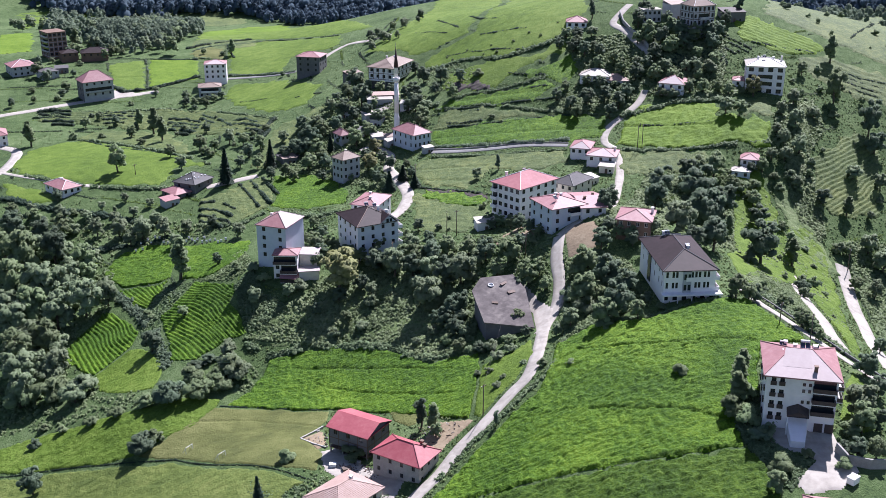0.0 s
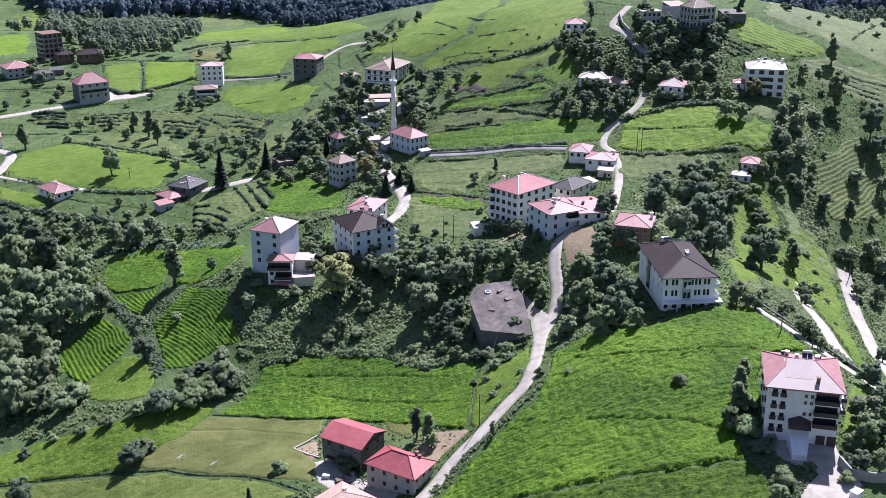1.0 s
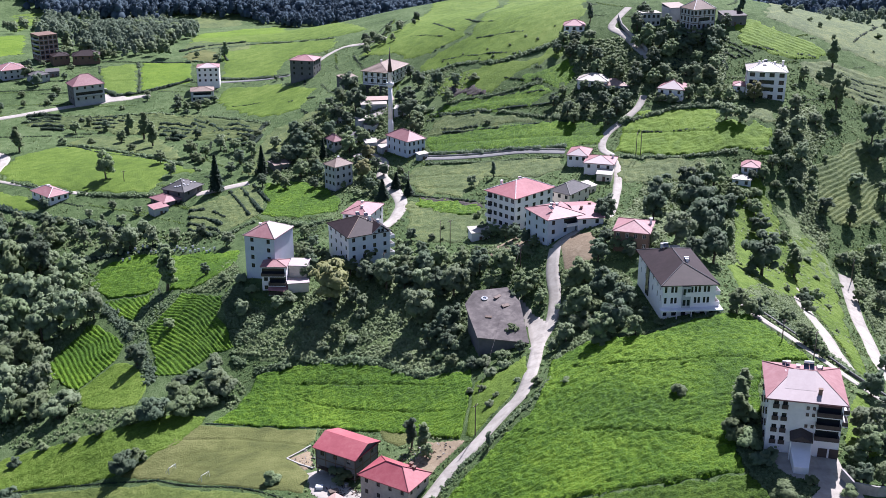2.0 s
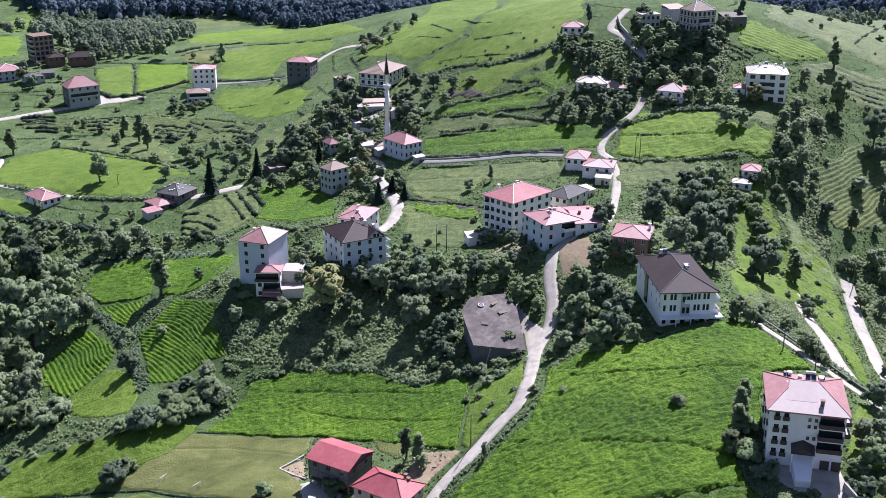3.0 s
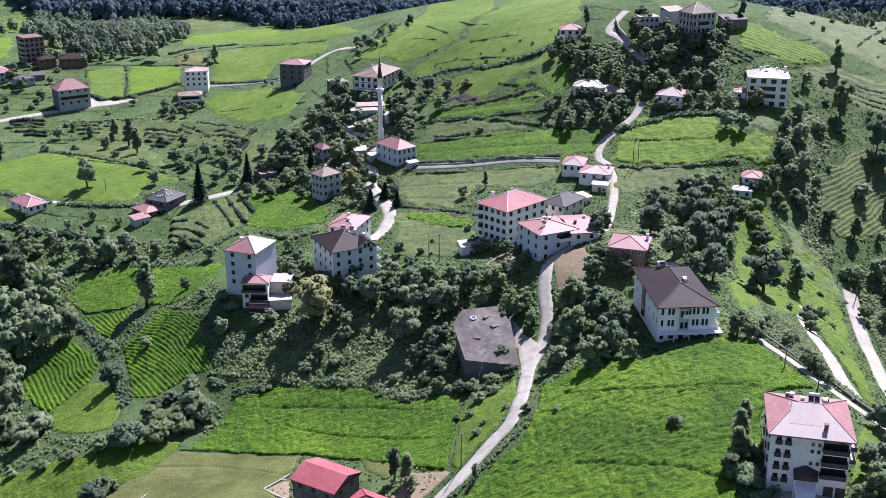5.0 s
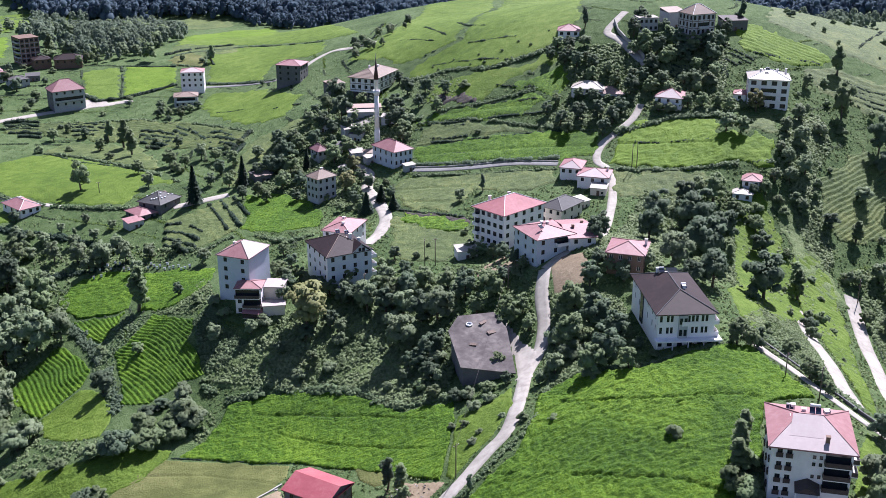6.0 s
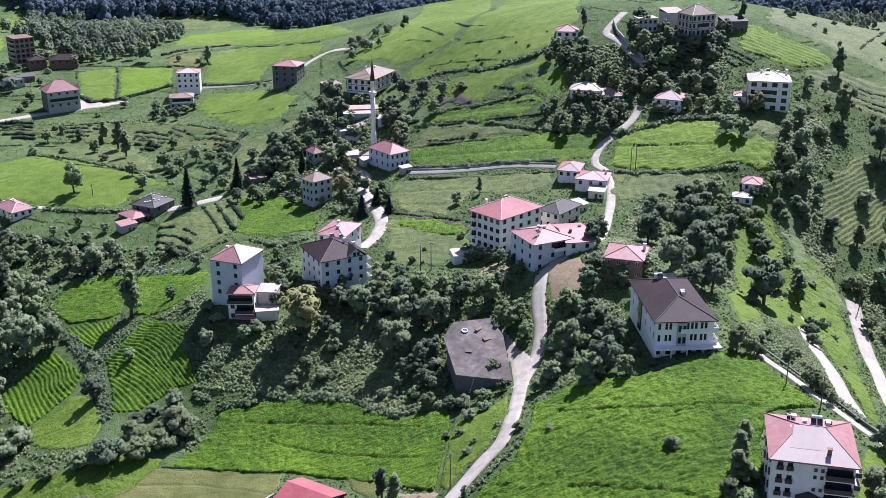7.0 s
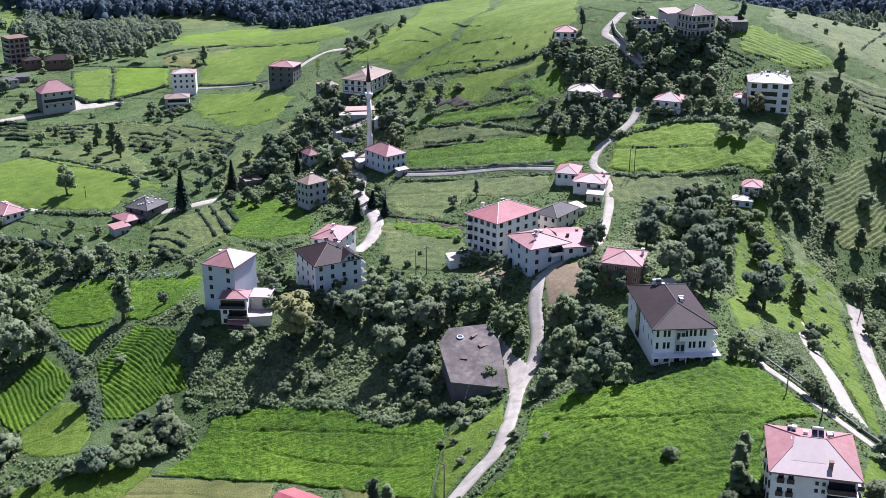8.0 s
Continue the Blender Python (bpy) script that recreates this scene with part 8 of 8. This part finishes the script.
grove("D 3.2 298.0 7.8 6.8  D 3.6 289.0 6.4 5.6  M 4.5 279.2 4.8 4.2  B 10.5 276.2 3.3 4.1  D 1.0 294.1 6.9 6.0  D -15.4 328.2 8.4 7.3  D -9.7 321.3 9.1 7.9  D -22.7 328.3 7.2 6.2  D -32.7 314.7 6.1 5.3  D -25.8 318.9 6.2 5.4  D -2.3 297.0 5.1 4.4  D -39.5 310.6 4.5 3.9")
grove("D 24.2 321.3 5.3 4.6  M 19.1 324.7 4.6 4.0  B 14.0 332.7 3.5 4.4  S 28.6 320.7 2.3 2.8  D -8.6 355.7 5.0 4.3  D -4.5 341.5 5.7 4.9  M -12.3 346.9 4.9 4.2  D -40.1 337.0 5.6 4.9  M -43.6 343.2 6.1 5.3  L -41.2 329.6 5.9 5.1")
grove("T -232.1 689.3 14.8 6.4  M -225.7 696.1 7.5 6.5  D -210.7 675.7 6.5 5.6  L -234.7 679.0 6.5 5.7  M -199.9 674.5 5.7 4.9  D -215.5 628.5 4.5 4.0  D -231.7 572.9 5.6 4.9  M -222.2 580.5 4.2 3.7  D -160.2 596.3 3.6 3.1  D -138.8 577.7 5.6 4.9  M -126.6 570.4 4.9 4.2  D -131.7 565.6 4.1 3.6  D -89.7 602.2 3.6 3.2")
grove("M -212.3 603.3 4.5 5.5  D -211.0 594.0 4 5  S -211.6 586.7 3 4  D -241.0 644.5 8 5.5  M -228.9 596.5 3.5 5  D -232.3 671.7 7 6  M -207.6 677.8 7 5  M -205.1 681.0 6 5  S -170.1 581.7 2.4 3  S -219.4 652.6 3 4.5  L -237.7 657.6 4 5  M -161.9 603.7 3.5 4.5  D -141.5 587.5 6 4.5  M -124.8 580.2 4.5 5.5  S -130.9 580.9 3 4.5  D -136.6 671.1 3 4  M -149.5 676.7 4.5 4")
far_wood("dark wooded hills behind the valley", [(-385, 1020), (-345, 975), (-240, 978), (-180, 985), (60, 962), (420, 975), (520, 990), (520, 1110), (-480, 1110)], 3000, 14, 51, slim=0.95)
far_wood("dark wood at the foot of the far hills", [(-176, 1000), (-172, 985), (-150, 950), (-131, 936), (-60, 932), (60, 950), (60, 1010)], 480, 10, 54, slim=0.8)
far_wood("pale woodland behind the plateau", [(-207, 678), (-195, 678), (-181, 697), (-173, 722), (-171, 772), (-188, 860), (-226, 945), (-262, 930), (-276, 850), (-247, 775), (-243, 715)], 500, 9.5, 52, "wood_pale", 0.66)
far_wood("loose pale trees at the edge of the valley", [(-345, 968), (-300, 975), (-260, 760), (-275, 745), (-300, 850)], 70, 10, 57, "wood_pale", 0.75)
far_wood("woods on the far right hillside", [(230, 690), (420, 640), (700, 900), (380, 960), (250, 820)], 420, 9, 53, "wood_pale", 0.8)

banks("dark overgrown edges of terraces on the open slopes", -240, 60, 400, 680, 90, 0.8, 61)
banks("green tussocky banks on the open slopes", -240, 220, 300, 680, 156, 0.6, 62, "leaf_dark")
banks("pale grassy banks on the open slopes", -240, 220, 300, 680, 156, 0.55, 63, "grass_lit")

# ---- outbuildings and small things ----
def shed(label, x, y, w, d, tall, yaw, cover, walls):
    """A small shed with one sloping roof sheet, a door and a window."""
    c, s_ = math.cos(radians(yaw)), math.sin(radians(yaw))
    low = min(ground_z(x + c * u - s_ * v, y + s_ * u + c * v) for u in (-w / 2, w / 2) for v in (-d / 2, d / 2))
    top = ground_z(x, y) + tall - low
    root = tagged(new("shed"), label, "shed", "village sheds")
    root.matrix_world = pose(x, y, low - 0.3, 0, 0, yaw)
    b = Solid()
    b.box(-w / 2 + 0.3, w / 2 - 0.3, -d / 2 + 0.3, d / 2 - 0.3, 0, top)
    piece("wall", b.mesh("wall", walls), root)
    r = Solid()
    up = d * 0.16
    for z in (0.0, 0.12):
        pts = [(-w / 2, -d / 2, top + z + 0.05), (w / 2, -d / 2, top + z + 0.05), (w / 2, d / 2, top + up + z), (-w / 2, d / 2, top + up + z)]
        r.face(*(pts if z else reversed(pts)))
    for i in range(4):
        j = (i + 1) % 4
        r.face(r.v[3 - i], r.v[3 - j] if j else r.v[3], r.v[4 + j], r.v[4 + i])
    piece("roof", r.mesh("roof", cover), root)
    g = Solid()
    for x0, x1, y0, y1 in ((-w / 2 + 0.3, w / 2 - 0.3, d / 2 - 0.42, d / 2 - 0.3),):
        g.box(x0, x1, y0, y1, top + 0.003, top + up * 0.9)
    piece("back_panel", g.mesh("back_panel", walls), root)
    dr = Solid()
    dr.box(-0.5, 0.5, -d / 2 + 0.24, -d / 2 + 0.297, 0.25, 2.2)
    piece("door", dr.mesh("door", "timber_brown"), root)
    wn = Solid()
    wn.box(w / 4 - 0.4, w / 4 + 0.4, -d / 2 + 0.25, -d / 2 + 0.297, 1.1, 1.9)
    piece("window", wn.mesh("window", "glass"), root)


shed('low building with pale sheet roof near the mosque', -29.5, 496.5, 12, 7, 3, 6, 'roof_pale', 'wall_grey')
shed('small shed with pale roof beside the mosque', -15.9, 482.1, 7, 5, 2.8, -10, 'roof_pale', 'wall_grey')
shed('shed with pale sheet roof among the gardens', -33.1, 481.4, 7, 5, 3, 30, 'roof_pale', 'wall_grey')
shed('small garden shed with grey roof', -34.9, 468.6, 6, 5, 2.6, 15, 'roof_grey', 'wall_white')
shed('small shed with brown roof by the mosque', -23.1, 457.0, 5, 4, 2.6, 25, 'roof_tan', 'wall_grey')
shed('dark shed beside the road houses', -225.1, 636.9, 8, 6, 3, 20, 'roof_grey', 'wall_dark')
shed('small brick shed behind the grey roof', -104.4, 437.8, 6, 5, 2.6, 40, 'roof_tan', 'wall_brick')
shed('small shed with pale sheet roof', -28.6, 459.8, 6, 5, 2.6, 20, 'roof_pale', 'wall_grey')
shed('small shed with pale sheet roof', -22.8, 452.9, 5, 4, 2.6, 35, 'roof_pale', 'wall_grey')
shed('low market shed with rusty roof', -27.0, 499.6, 13, 5, 3, 8, 'roof_tile', 'wall_dark')
shed('small shed with grey sheet roof', -29.4, 475.7, 6, 5, 2.6, -20, 'roof_grey', 'wall_grey')
shed('open shelter with white flat roof', 14.3, 352.0, 7, 5, 3, 15, 'roof_pale', 'wall_white')
shed('small shed beside the mosque', -6.4, 438.0, 5, 3, 2.4, 36, 'roof_pale', 'wall_grey')
shed('lean-to shed with brown roof', -45.6, 546.1, 9, 7, 4, 40, 'roof_tan', 'wall_dark')
shed('small shed with pale roof among gardens', -44.9, 491.3, 5, 4, 2.4, -20, 'roof_pale', 'wall_grey')
shed('small outbuilding with pink roof', -110.3, 417.2, 7, 5, 2.6, 44, 'roof_pink', 'wall_grey')
shed('pale canopy beside the lane', 61.6, 392.3, 6, 5, 2.6, -18, 'roof_pale', 'wall_cream')
shed('small shed with tin roof', 68.3, 304.2, 6, 4, 2.4, 4, 'roof_pale', 'wall_grey')
shed('low shed with pale roof behind a house', 53.0, 381.7, 8, 5, 2.6, 40, 'roof_pale', 'wall_cream')
shed('low stable with brown roof', -66.8, 452.2, 7, 5, 2.6, 30, 'roof_tan', 'wall_dark')
shed('brick house with brown roof on the hilltop', 131.2, 500.1, 11, 8, 3.5, 10, 'roof_brown', 'wall_dark')
shed('small house with brown roof on the hilltop', 105.6, 502.2, 9, 8, 5.5, 20, 'roof_tan', 'wall_grey')
POLES = [(85.0, 250.1, 6.4), (90.1, 241.6, 8.2), (1.3, 347.3, 9.5), (4.6, 347.4, 9.3), (-132.4, 448.8, 5.0), (75.5, 408.7, 9.5), (77.4, 409.6, 9.5), (25.7, 316.4, 7.5), (10.1, 240.4, 8.7), (-16.5, 331.2, 8.3), (-10.7, 401.9, 9.1), (139.6, 348.1, 8.3)]
HIVES = [(-114.6, 386.5), (-112.5, 388.8), (-109.9, 389.8), (-108.0, 388.9), (-105.6, 385.1), (-103.7, 384.2), (-115.4, 381.7), (-112.9, 382.1), (-96.0, 385.7), (-93.0, 381.7), (-92.2, 383.2), (-89.7, 383.7), (-88.1, 379.9), (-86.9, 380.3), (-85.0, 380.3), (-83.3, 377.2), (-80.7, 378.8), (-89.9, 380.2), (-96.5, 383.2), (-82.2, 377.8), (-110.6, 386.2), (-94.5, 383.9)]


def flat_barn():
    """The barn under a wide weathered slab, its outline askew."""
    root = tagged(new("barn"), "concrete barn with wide weathered dark flat roof", "barn")
    z = 23.0
    edge = [(8.5, 295.5), (11.7, 281.3), (25.9, 279.2), (24.4, 296.6), (21.1, 303.3), (11.2, 301.6)]
    cx, cy = sum(p[0] for p in edge) / 6, sum(p[1] for p in edge) / 6
    root.matrix_world = pose(cx, cy, z)
    tilt = lambda y: 22.8 + 0.27 * (y - 282) - z  # the slab leans with the slope
    top, bot = [(x - cx, y - cy, tilt(y) + 0.2) for x, y in edge], [(x - cx, y - cy, tilt(y) - 0.15) for x, y in edge]
    s = Solid()
    s.face(*top)
    s.face(*reversed(bot))
    for i in range(6):
        j = (i + 1) % 6
        s.face(bot[i], bot[j], top[j], top[i])
    roof = piece("roof", s.mesh("roof", "slab_dark"), root)
    k = Solid()
    inner = [((x - cx) * 0.9, (y - cy) * 0.93) for x, y in edge]
    for i in range(6):
        j = (i + 1) % 6
        a, b = inner[i], inner[j]
        k.face((*a, -9), (*b, -9), (*b, tilt(cy + b[1]) - 0.17), (*a, tilt(cy + a[1]) - 0.17))
    piece("wall", k.mesh("wall", "wall_dark"), root)
    ring = Solid()
    ring.turned([(0.75, 0.21), (0.95, 0.4), (0.75, 0.55), (0.6, 0.4), (0.7, 0.21)], 16)
    t = tagged(new("tyre", ring.mesh("tyre", "hive_white", True)), "pale old tyre lying on the barn roof", "tyre")
    t.matrix_world = pose(14.2, 298.0, z + tilt(298.0), 15)
    for u, v, w, d, turn in ((3.0, 2.0, 2.4, 1.2, 30), (-2.0, -3.0, 1.8, 0.8, -10), (1.0, 6.0, 3.2, 0.9, 50)):
        b = Solid()
        b.box(-w / 2, w / 2, -d / 2, d / 2, 0, 0.25)
        o = tagged(new("plank", b.mesh("plank", "timber_brown")), "dark weathered board lying on the barn roof", "plank")
        o.matrix_world = pose(cx + u, cy + v, z + tilt(cy + v) + 0.2, 15, 0, turn)


flat_barn()


def porch():
    """Canopy and entrance ramp of the apartment house by the courtyard."""
    root = tagged(new("entrance_porch"), "entrance porch with dark canopy and pale concrete ramp", "porch")
    root.matrix_world = pose(77.4, 211.6, 31.8, 0, 0, -12.8)
    f = -7.95
    c = Solid()
    c.face((-2.6, f - 0.01, 6.2), (-2.6, f - 2.2, 5.2), (-0.4, f - 2.4, 6.4), (-0.4, f - 0.01, 7.2))
    c.face((-0.4, f - 0.01, 7.2), (-0.4, f - 2.4, 6.4), (1.9, f - 2.2, 5.2), (1.9, f - 0.01, 6.2))
    c.face((-2.6, f - 2.2, 5.2), (1.9, f - 2.2, 5.2), (-0.4, f - 2.4, 6.4))
    c.face((-2.6, f - 0.01, 6.0), (-0.4, f - 0.01, 7.0), (1.9, f - 0.01, 6.0), (1.9, f - 2.2, 5.0), (-2.6, f - 2.2, 5.0))
    piece("canopy", c.mesh("canopy", "trim_dark"), root)
    r = Solid()
    r.face((-2.4, f - 0.02, 3.8), (-1.7, f - 6.2, 1.6), (1.2, f - 6.2, 1.6), (1.9, f - 0.02, 3.8))
    r.face((-2.4, f - 0.02, 0), (-1.7, f - 6.2, 0), (-1.7, f - 6.2, 1.6), (-2.4, f - 0.02, 3.8))
    r.face((1.9, f - 0.02, 3.8), (1.2, f - 6.2, 1.6), (1.2, f - 6.2, 0), (1.9, f - 0.02, 0))
    r.face((-1.7, f - 6.2, 0), (1.2, f - 6.2, 0), (1.2, f - 6.2, 1.6), (-1.7, f - 6.2, 1.6))
    piece("ramp", r.mesh("ramp", "wall_white"), root)
    for u in (-2.4, 1.7):
        p = Solid()
        p.box(u - 0.1, u + 0.1, f - 2.1, f - 1.9, 0.2, 5.1)
        piece("post", p.mesh("post", "white_paint"), root)
    for u in (4.2, 6.4):
        g = Solid()
        g.box(u - 0.9, u + 0.9, f - 0.08, f - 0.004, 0.6, 3.0)
        piece("garage_door", g.mesh("garage_door", "trim_dark"), root)


porch()


def side_terraces():
    """Stepped pink terraces beside the narrow house."""
    for x, y, z, w, d, turn in ((-43.6, 332.4, 25.4, 6.2, 7.0, -4), (-43.4, 326.2, 21.6, 7.0, 5.0, 10)):
        root = tagged(new("terrace"), "flat pale pink roof terrace on grey walls", "terrace", "terraces beside the narrow house")
        root.matrix_world = pose(x, y, z, 0, 0, turn)
        s = Solid()
        s.box(-w / 2, w / 2, -d / 2, d / 2, -0.25, 0)
        piece("slab", s.mesh("slab", "roof_pale_and_glare"), root)
        b = Solid()
        b.box(-w / 2 + 0.3, w / 2 - 0.3, -d / 2 + 0.3, d / 2 - 0.3, -8, -0.254)
        piece("wall", b.mesh("wall", "wall_cream"), root)


side_terraces()


def utility_pole(x, y, tall):
    root = tagged(new("utility_pole"), "wooden utility pole with a crossarm and insulators", "utility pole", "utility poles")
    root.matrix_world = pose(x, y, ground_z(x, y), 0, 0, (x * 37 + y * 11) % 90)
    s = Solid()
    s.beam((0, 0, -0.6), (0, 0, tall), 0.16, 8, 0.11)
    piece("pole", s.mesh("pole", "pole_wood", True), root)
    a = Solid()
    a.box(-0.9, 0.9, -0.06, 0.06, tall - 0.6, tall - 0.46)
    piece("crossarm", a.mesh("crossarm", "pole_wood"), root)
    for u in (-0.8, 0, 0.8):
        i = Solid()
        i.beam((u, 0, tall - 0.456), (u, 0, tall - 0.26), 0.06, 6)
        piece("insulator", i.mesh("insulator", "white_paint"), root)


for p in POLES:
    utility_pole(*p)


def wire(a, b, sag):
    c = bpy.data.curves.new("wire", "CURVE")
    c.dimensions, c.bevel_depth = "3D", 0.018
    sp = c.splines.new("POLY")
    sp.points.add(12)
    za, zb = ground_z(a[0], a[1]) + a[2] - 0.25, ground_z(b[0], b[1]) + b[2] - 0.25
    for i in range(13):
        t = i / 12
        sp.points[i].co = (a[0] + (b[0] - a[0]) * t, a[1] + (b[1] - a[1]) * t, za + (zb - za) * t - sag * 4 * t * (1 - t), 1)
    c.materials.append(MAT["trim_dark"])
    tagged(new("overhead_wire", c), "thin dark overhead wire between poles", "wire", "overhead wires")


for i, j in ((0, 1), (2, 3), (5, 6), (7, 8), (9, 2), (3, 10)):
    wire(POLES[i], POLES[j], 0.8)


def beehive():
    root = tagged(new("beehive"), "white wooden beehive standing on the grass", "beehive", "beehives on the meadow")
    for nm, box, m in (("body", (-0.26, 0.26, -0.22, 0.22, 0.12, 0.6), "hive_white"), ("lid", (-0.31, 0.31, -0.27, 0.27, 0.604, 0.72), "steel"), ("stand", (-0.24, 0.24, -0.2, 0.2, -0.2, 0.116), "pole_wood")):
        s = Solid()
        s.box(*box)
        piece(nm, s.mesh(nm, m), root)
    return root


hive = beehive()
hive.matrix_world = pose(*HIVES[0], ground_z(*HIVES[0]) + 0.45, 0, 0, 10) @ Matrix.Scale(1.3, 4)
for i, p in enumerate(HIVES[1:]):
    copy_thing(hive, pose(*p, ground_z(*p) + 0.45, 0, 0, (i * 53) % 40))


def goal_frame(x, y, turn):
    root = tagged(new("goal_frame"), "thin pale goal frame of poles on the meadow", "goal frame", "goal frames on the meadow")
    root.matrix_world = pose(x, y, ground_z(x, y), 0, 0, turn)
    for nm, a, b in (("post", (-1.3, 0, -0.2), (-1.3, 0, 1.8)), ("post", (1.3, 0, -0.2), (1.3, 0, 1.8)), ("crossbar", (-1.3, 0, 1.8), (1.3, 0, 1.8)), ("stay", (-1.3, 0, 1.8), (-1.3, 1.1, 0)), ("stay", (1.3, 0, 1.8), (1.3, 1.1, 0))):
        s = Solid()
        s.beam(a, b, 0.06, 6)
        piece(nm, s.mesh(nm, "hive_white"), root)


goal_frame(-68.1, 254.1, 60)
goal_frame(-57.5, 245.5, 55)


def roof_stones():
    """Stones that hold down the sheets of the rough grey roof."""
    rng = random.Random(9)
    base = Solid()
    base.turned([(0.12, 0.0), (0.34, 0.08), (0.36, 0.22), (0.18, 0.36)], 7)
    me = base.mesh("roof_stone", "hive_white")
    for i in range(16):
        u, v = rng.uniform(-4.5, 4.5), rng.uniform(-4.2, 4.2)
        drop = max(abs(u) / 6.5, abs(v) / 5.9)
        o = tagged(new("roof_stone", me), "pale stone weighing down a grey roof", "stone", "stones on the grey roof")
        o.matrix_world = on_roof(-103.9, 432.8, 19.4, 64.1, u, v, 3.2 * (1 - drop) + 0.05) @ Matrix.Diagonal((1.2, 0.9, 0.9, 1))


roof_stones()


def garden_gear():
    """Things standing about in the farmyard."""
    for x, y, w, d, tall, m, lab, nm, cat in ((-27.0, 231.0, 1.6, 1.1, 0.9, "hive_white", "pale plastic water tank in the farmyard", "water_tank", "tank"), (-23.4, 229.2, 2.2, 1.4, 0.7, "pole_wood", "low wooden crate in the farmyard", "crate", "crate"),
                                              (-20.6, 231.4, 1.2, 1.2, 1.0, "steel", "dented metal drum in the farmyard", "drum", "drum"), (82.0, 187.0, 2.2, 1.6, 1.5, "white_paint", "white storage bin beside the courtyard wall", "storage_bin", "bin")):
        s = Solid()
        if nm == "drum":
            s.turned([(0.5, 0), (0.55, 0.1), (0.52, 0.5), (0.55, 0.95), (0.5, 1.0)], 14)
        else:
            s.box(-w / 2, w / 2, -d / 2, d / 2, 0, tall * 0.85)
            s.box(-w / 2 - 0.06, w / 2 + 0.06, -d / 2 - 0.06, d / 2 + 0.06, tall * 0.85 + 0.003, tall)
        o = tagged(new(nm, s.mesh(nm, m)), lab, cat)
        o.matrix_world = pose(x, y, ground_z(x, y) + 0.12, 0, 0, x * 40 % 60)


garden_gear()


def rubble(label, outline, count, seed, tones):
    """Broken stones, boards and bricks strewn over a yard, too many to count."""
    rng = random.Random(seed)
    xs, ys = [p[0] for p in outline], [p[1] for p in outline]
    heaps = {m: Solid() for m in tones}
    n = 0
    while n < count:
        x, y = rng.uniform(min(xs), max(xs)), rng.uniform(min(ys), max(ys))
        if not inside(outline, np.array([x]), np.array([y]))[0]:
            continue
        n += 1
        z, r = ground_z(x, y) + 0.15, rng.uniform(0.1, 0.38)
        a = rng.uniform(0, 6.28)
        reach = r * rng.choice((1, 1, 2.5))
        heaps[rng.choice(tones)].beam((x, y, z - 0.1), (x + reach * math.cos(a), y + reach * math.sin(a), z + rng.uniform(0.05, 0.25)), r * rng.uniform(0.4, 0.9), 5, r * 0.35)
    for m, heap in heaps.items():
        tagged(new("rubble", heap.mesh("rubble", m)), label, "rubble", kind="stuff")


rubble("broken stones and boards strewn in the farmyard", [(-26.0, 231.4), (-24.1, 233.1), (-17.0, 229.7), (-15.3, 224.6), (-22.0, 224.0)], 170, 5, ("stone", "timber_brown", "earth_dark"))
rubble("loose stones and clods on the bare bank", [(-8.6, 242.4), (-4.4, 245.8), (3.4, 241.5), (5.5, 238.1), (0.6, 234.9), (-4.9, 234.7)], 120, 6, ("stone", "earth_dark", "earth"))
rubble("stones in the fenced plot by the farmhouse", [(-36.0, 247.6), (-32.4, 257.2), (-29.4, 250.1), (-29.5, 241.6)], 60, 7, ("stone", "earth_dark"))
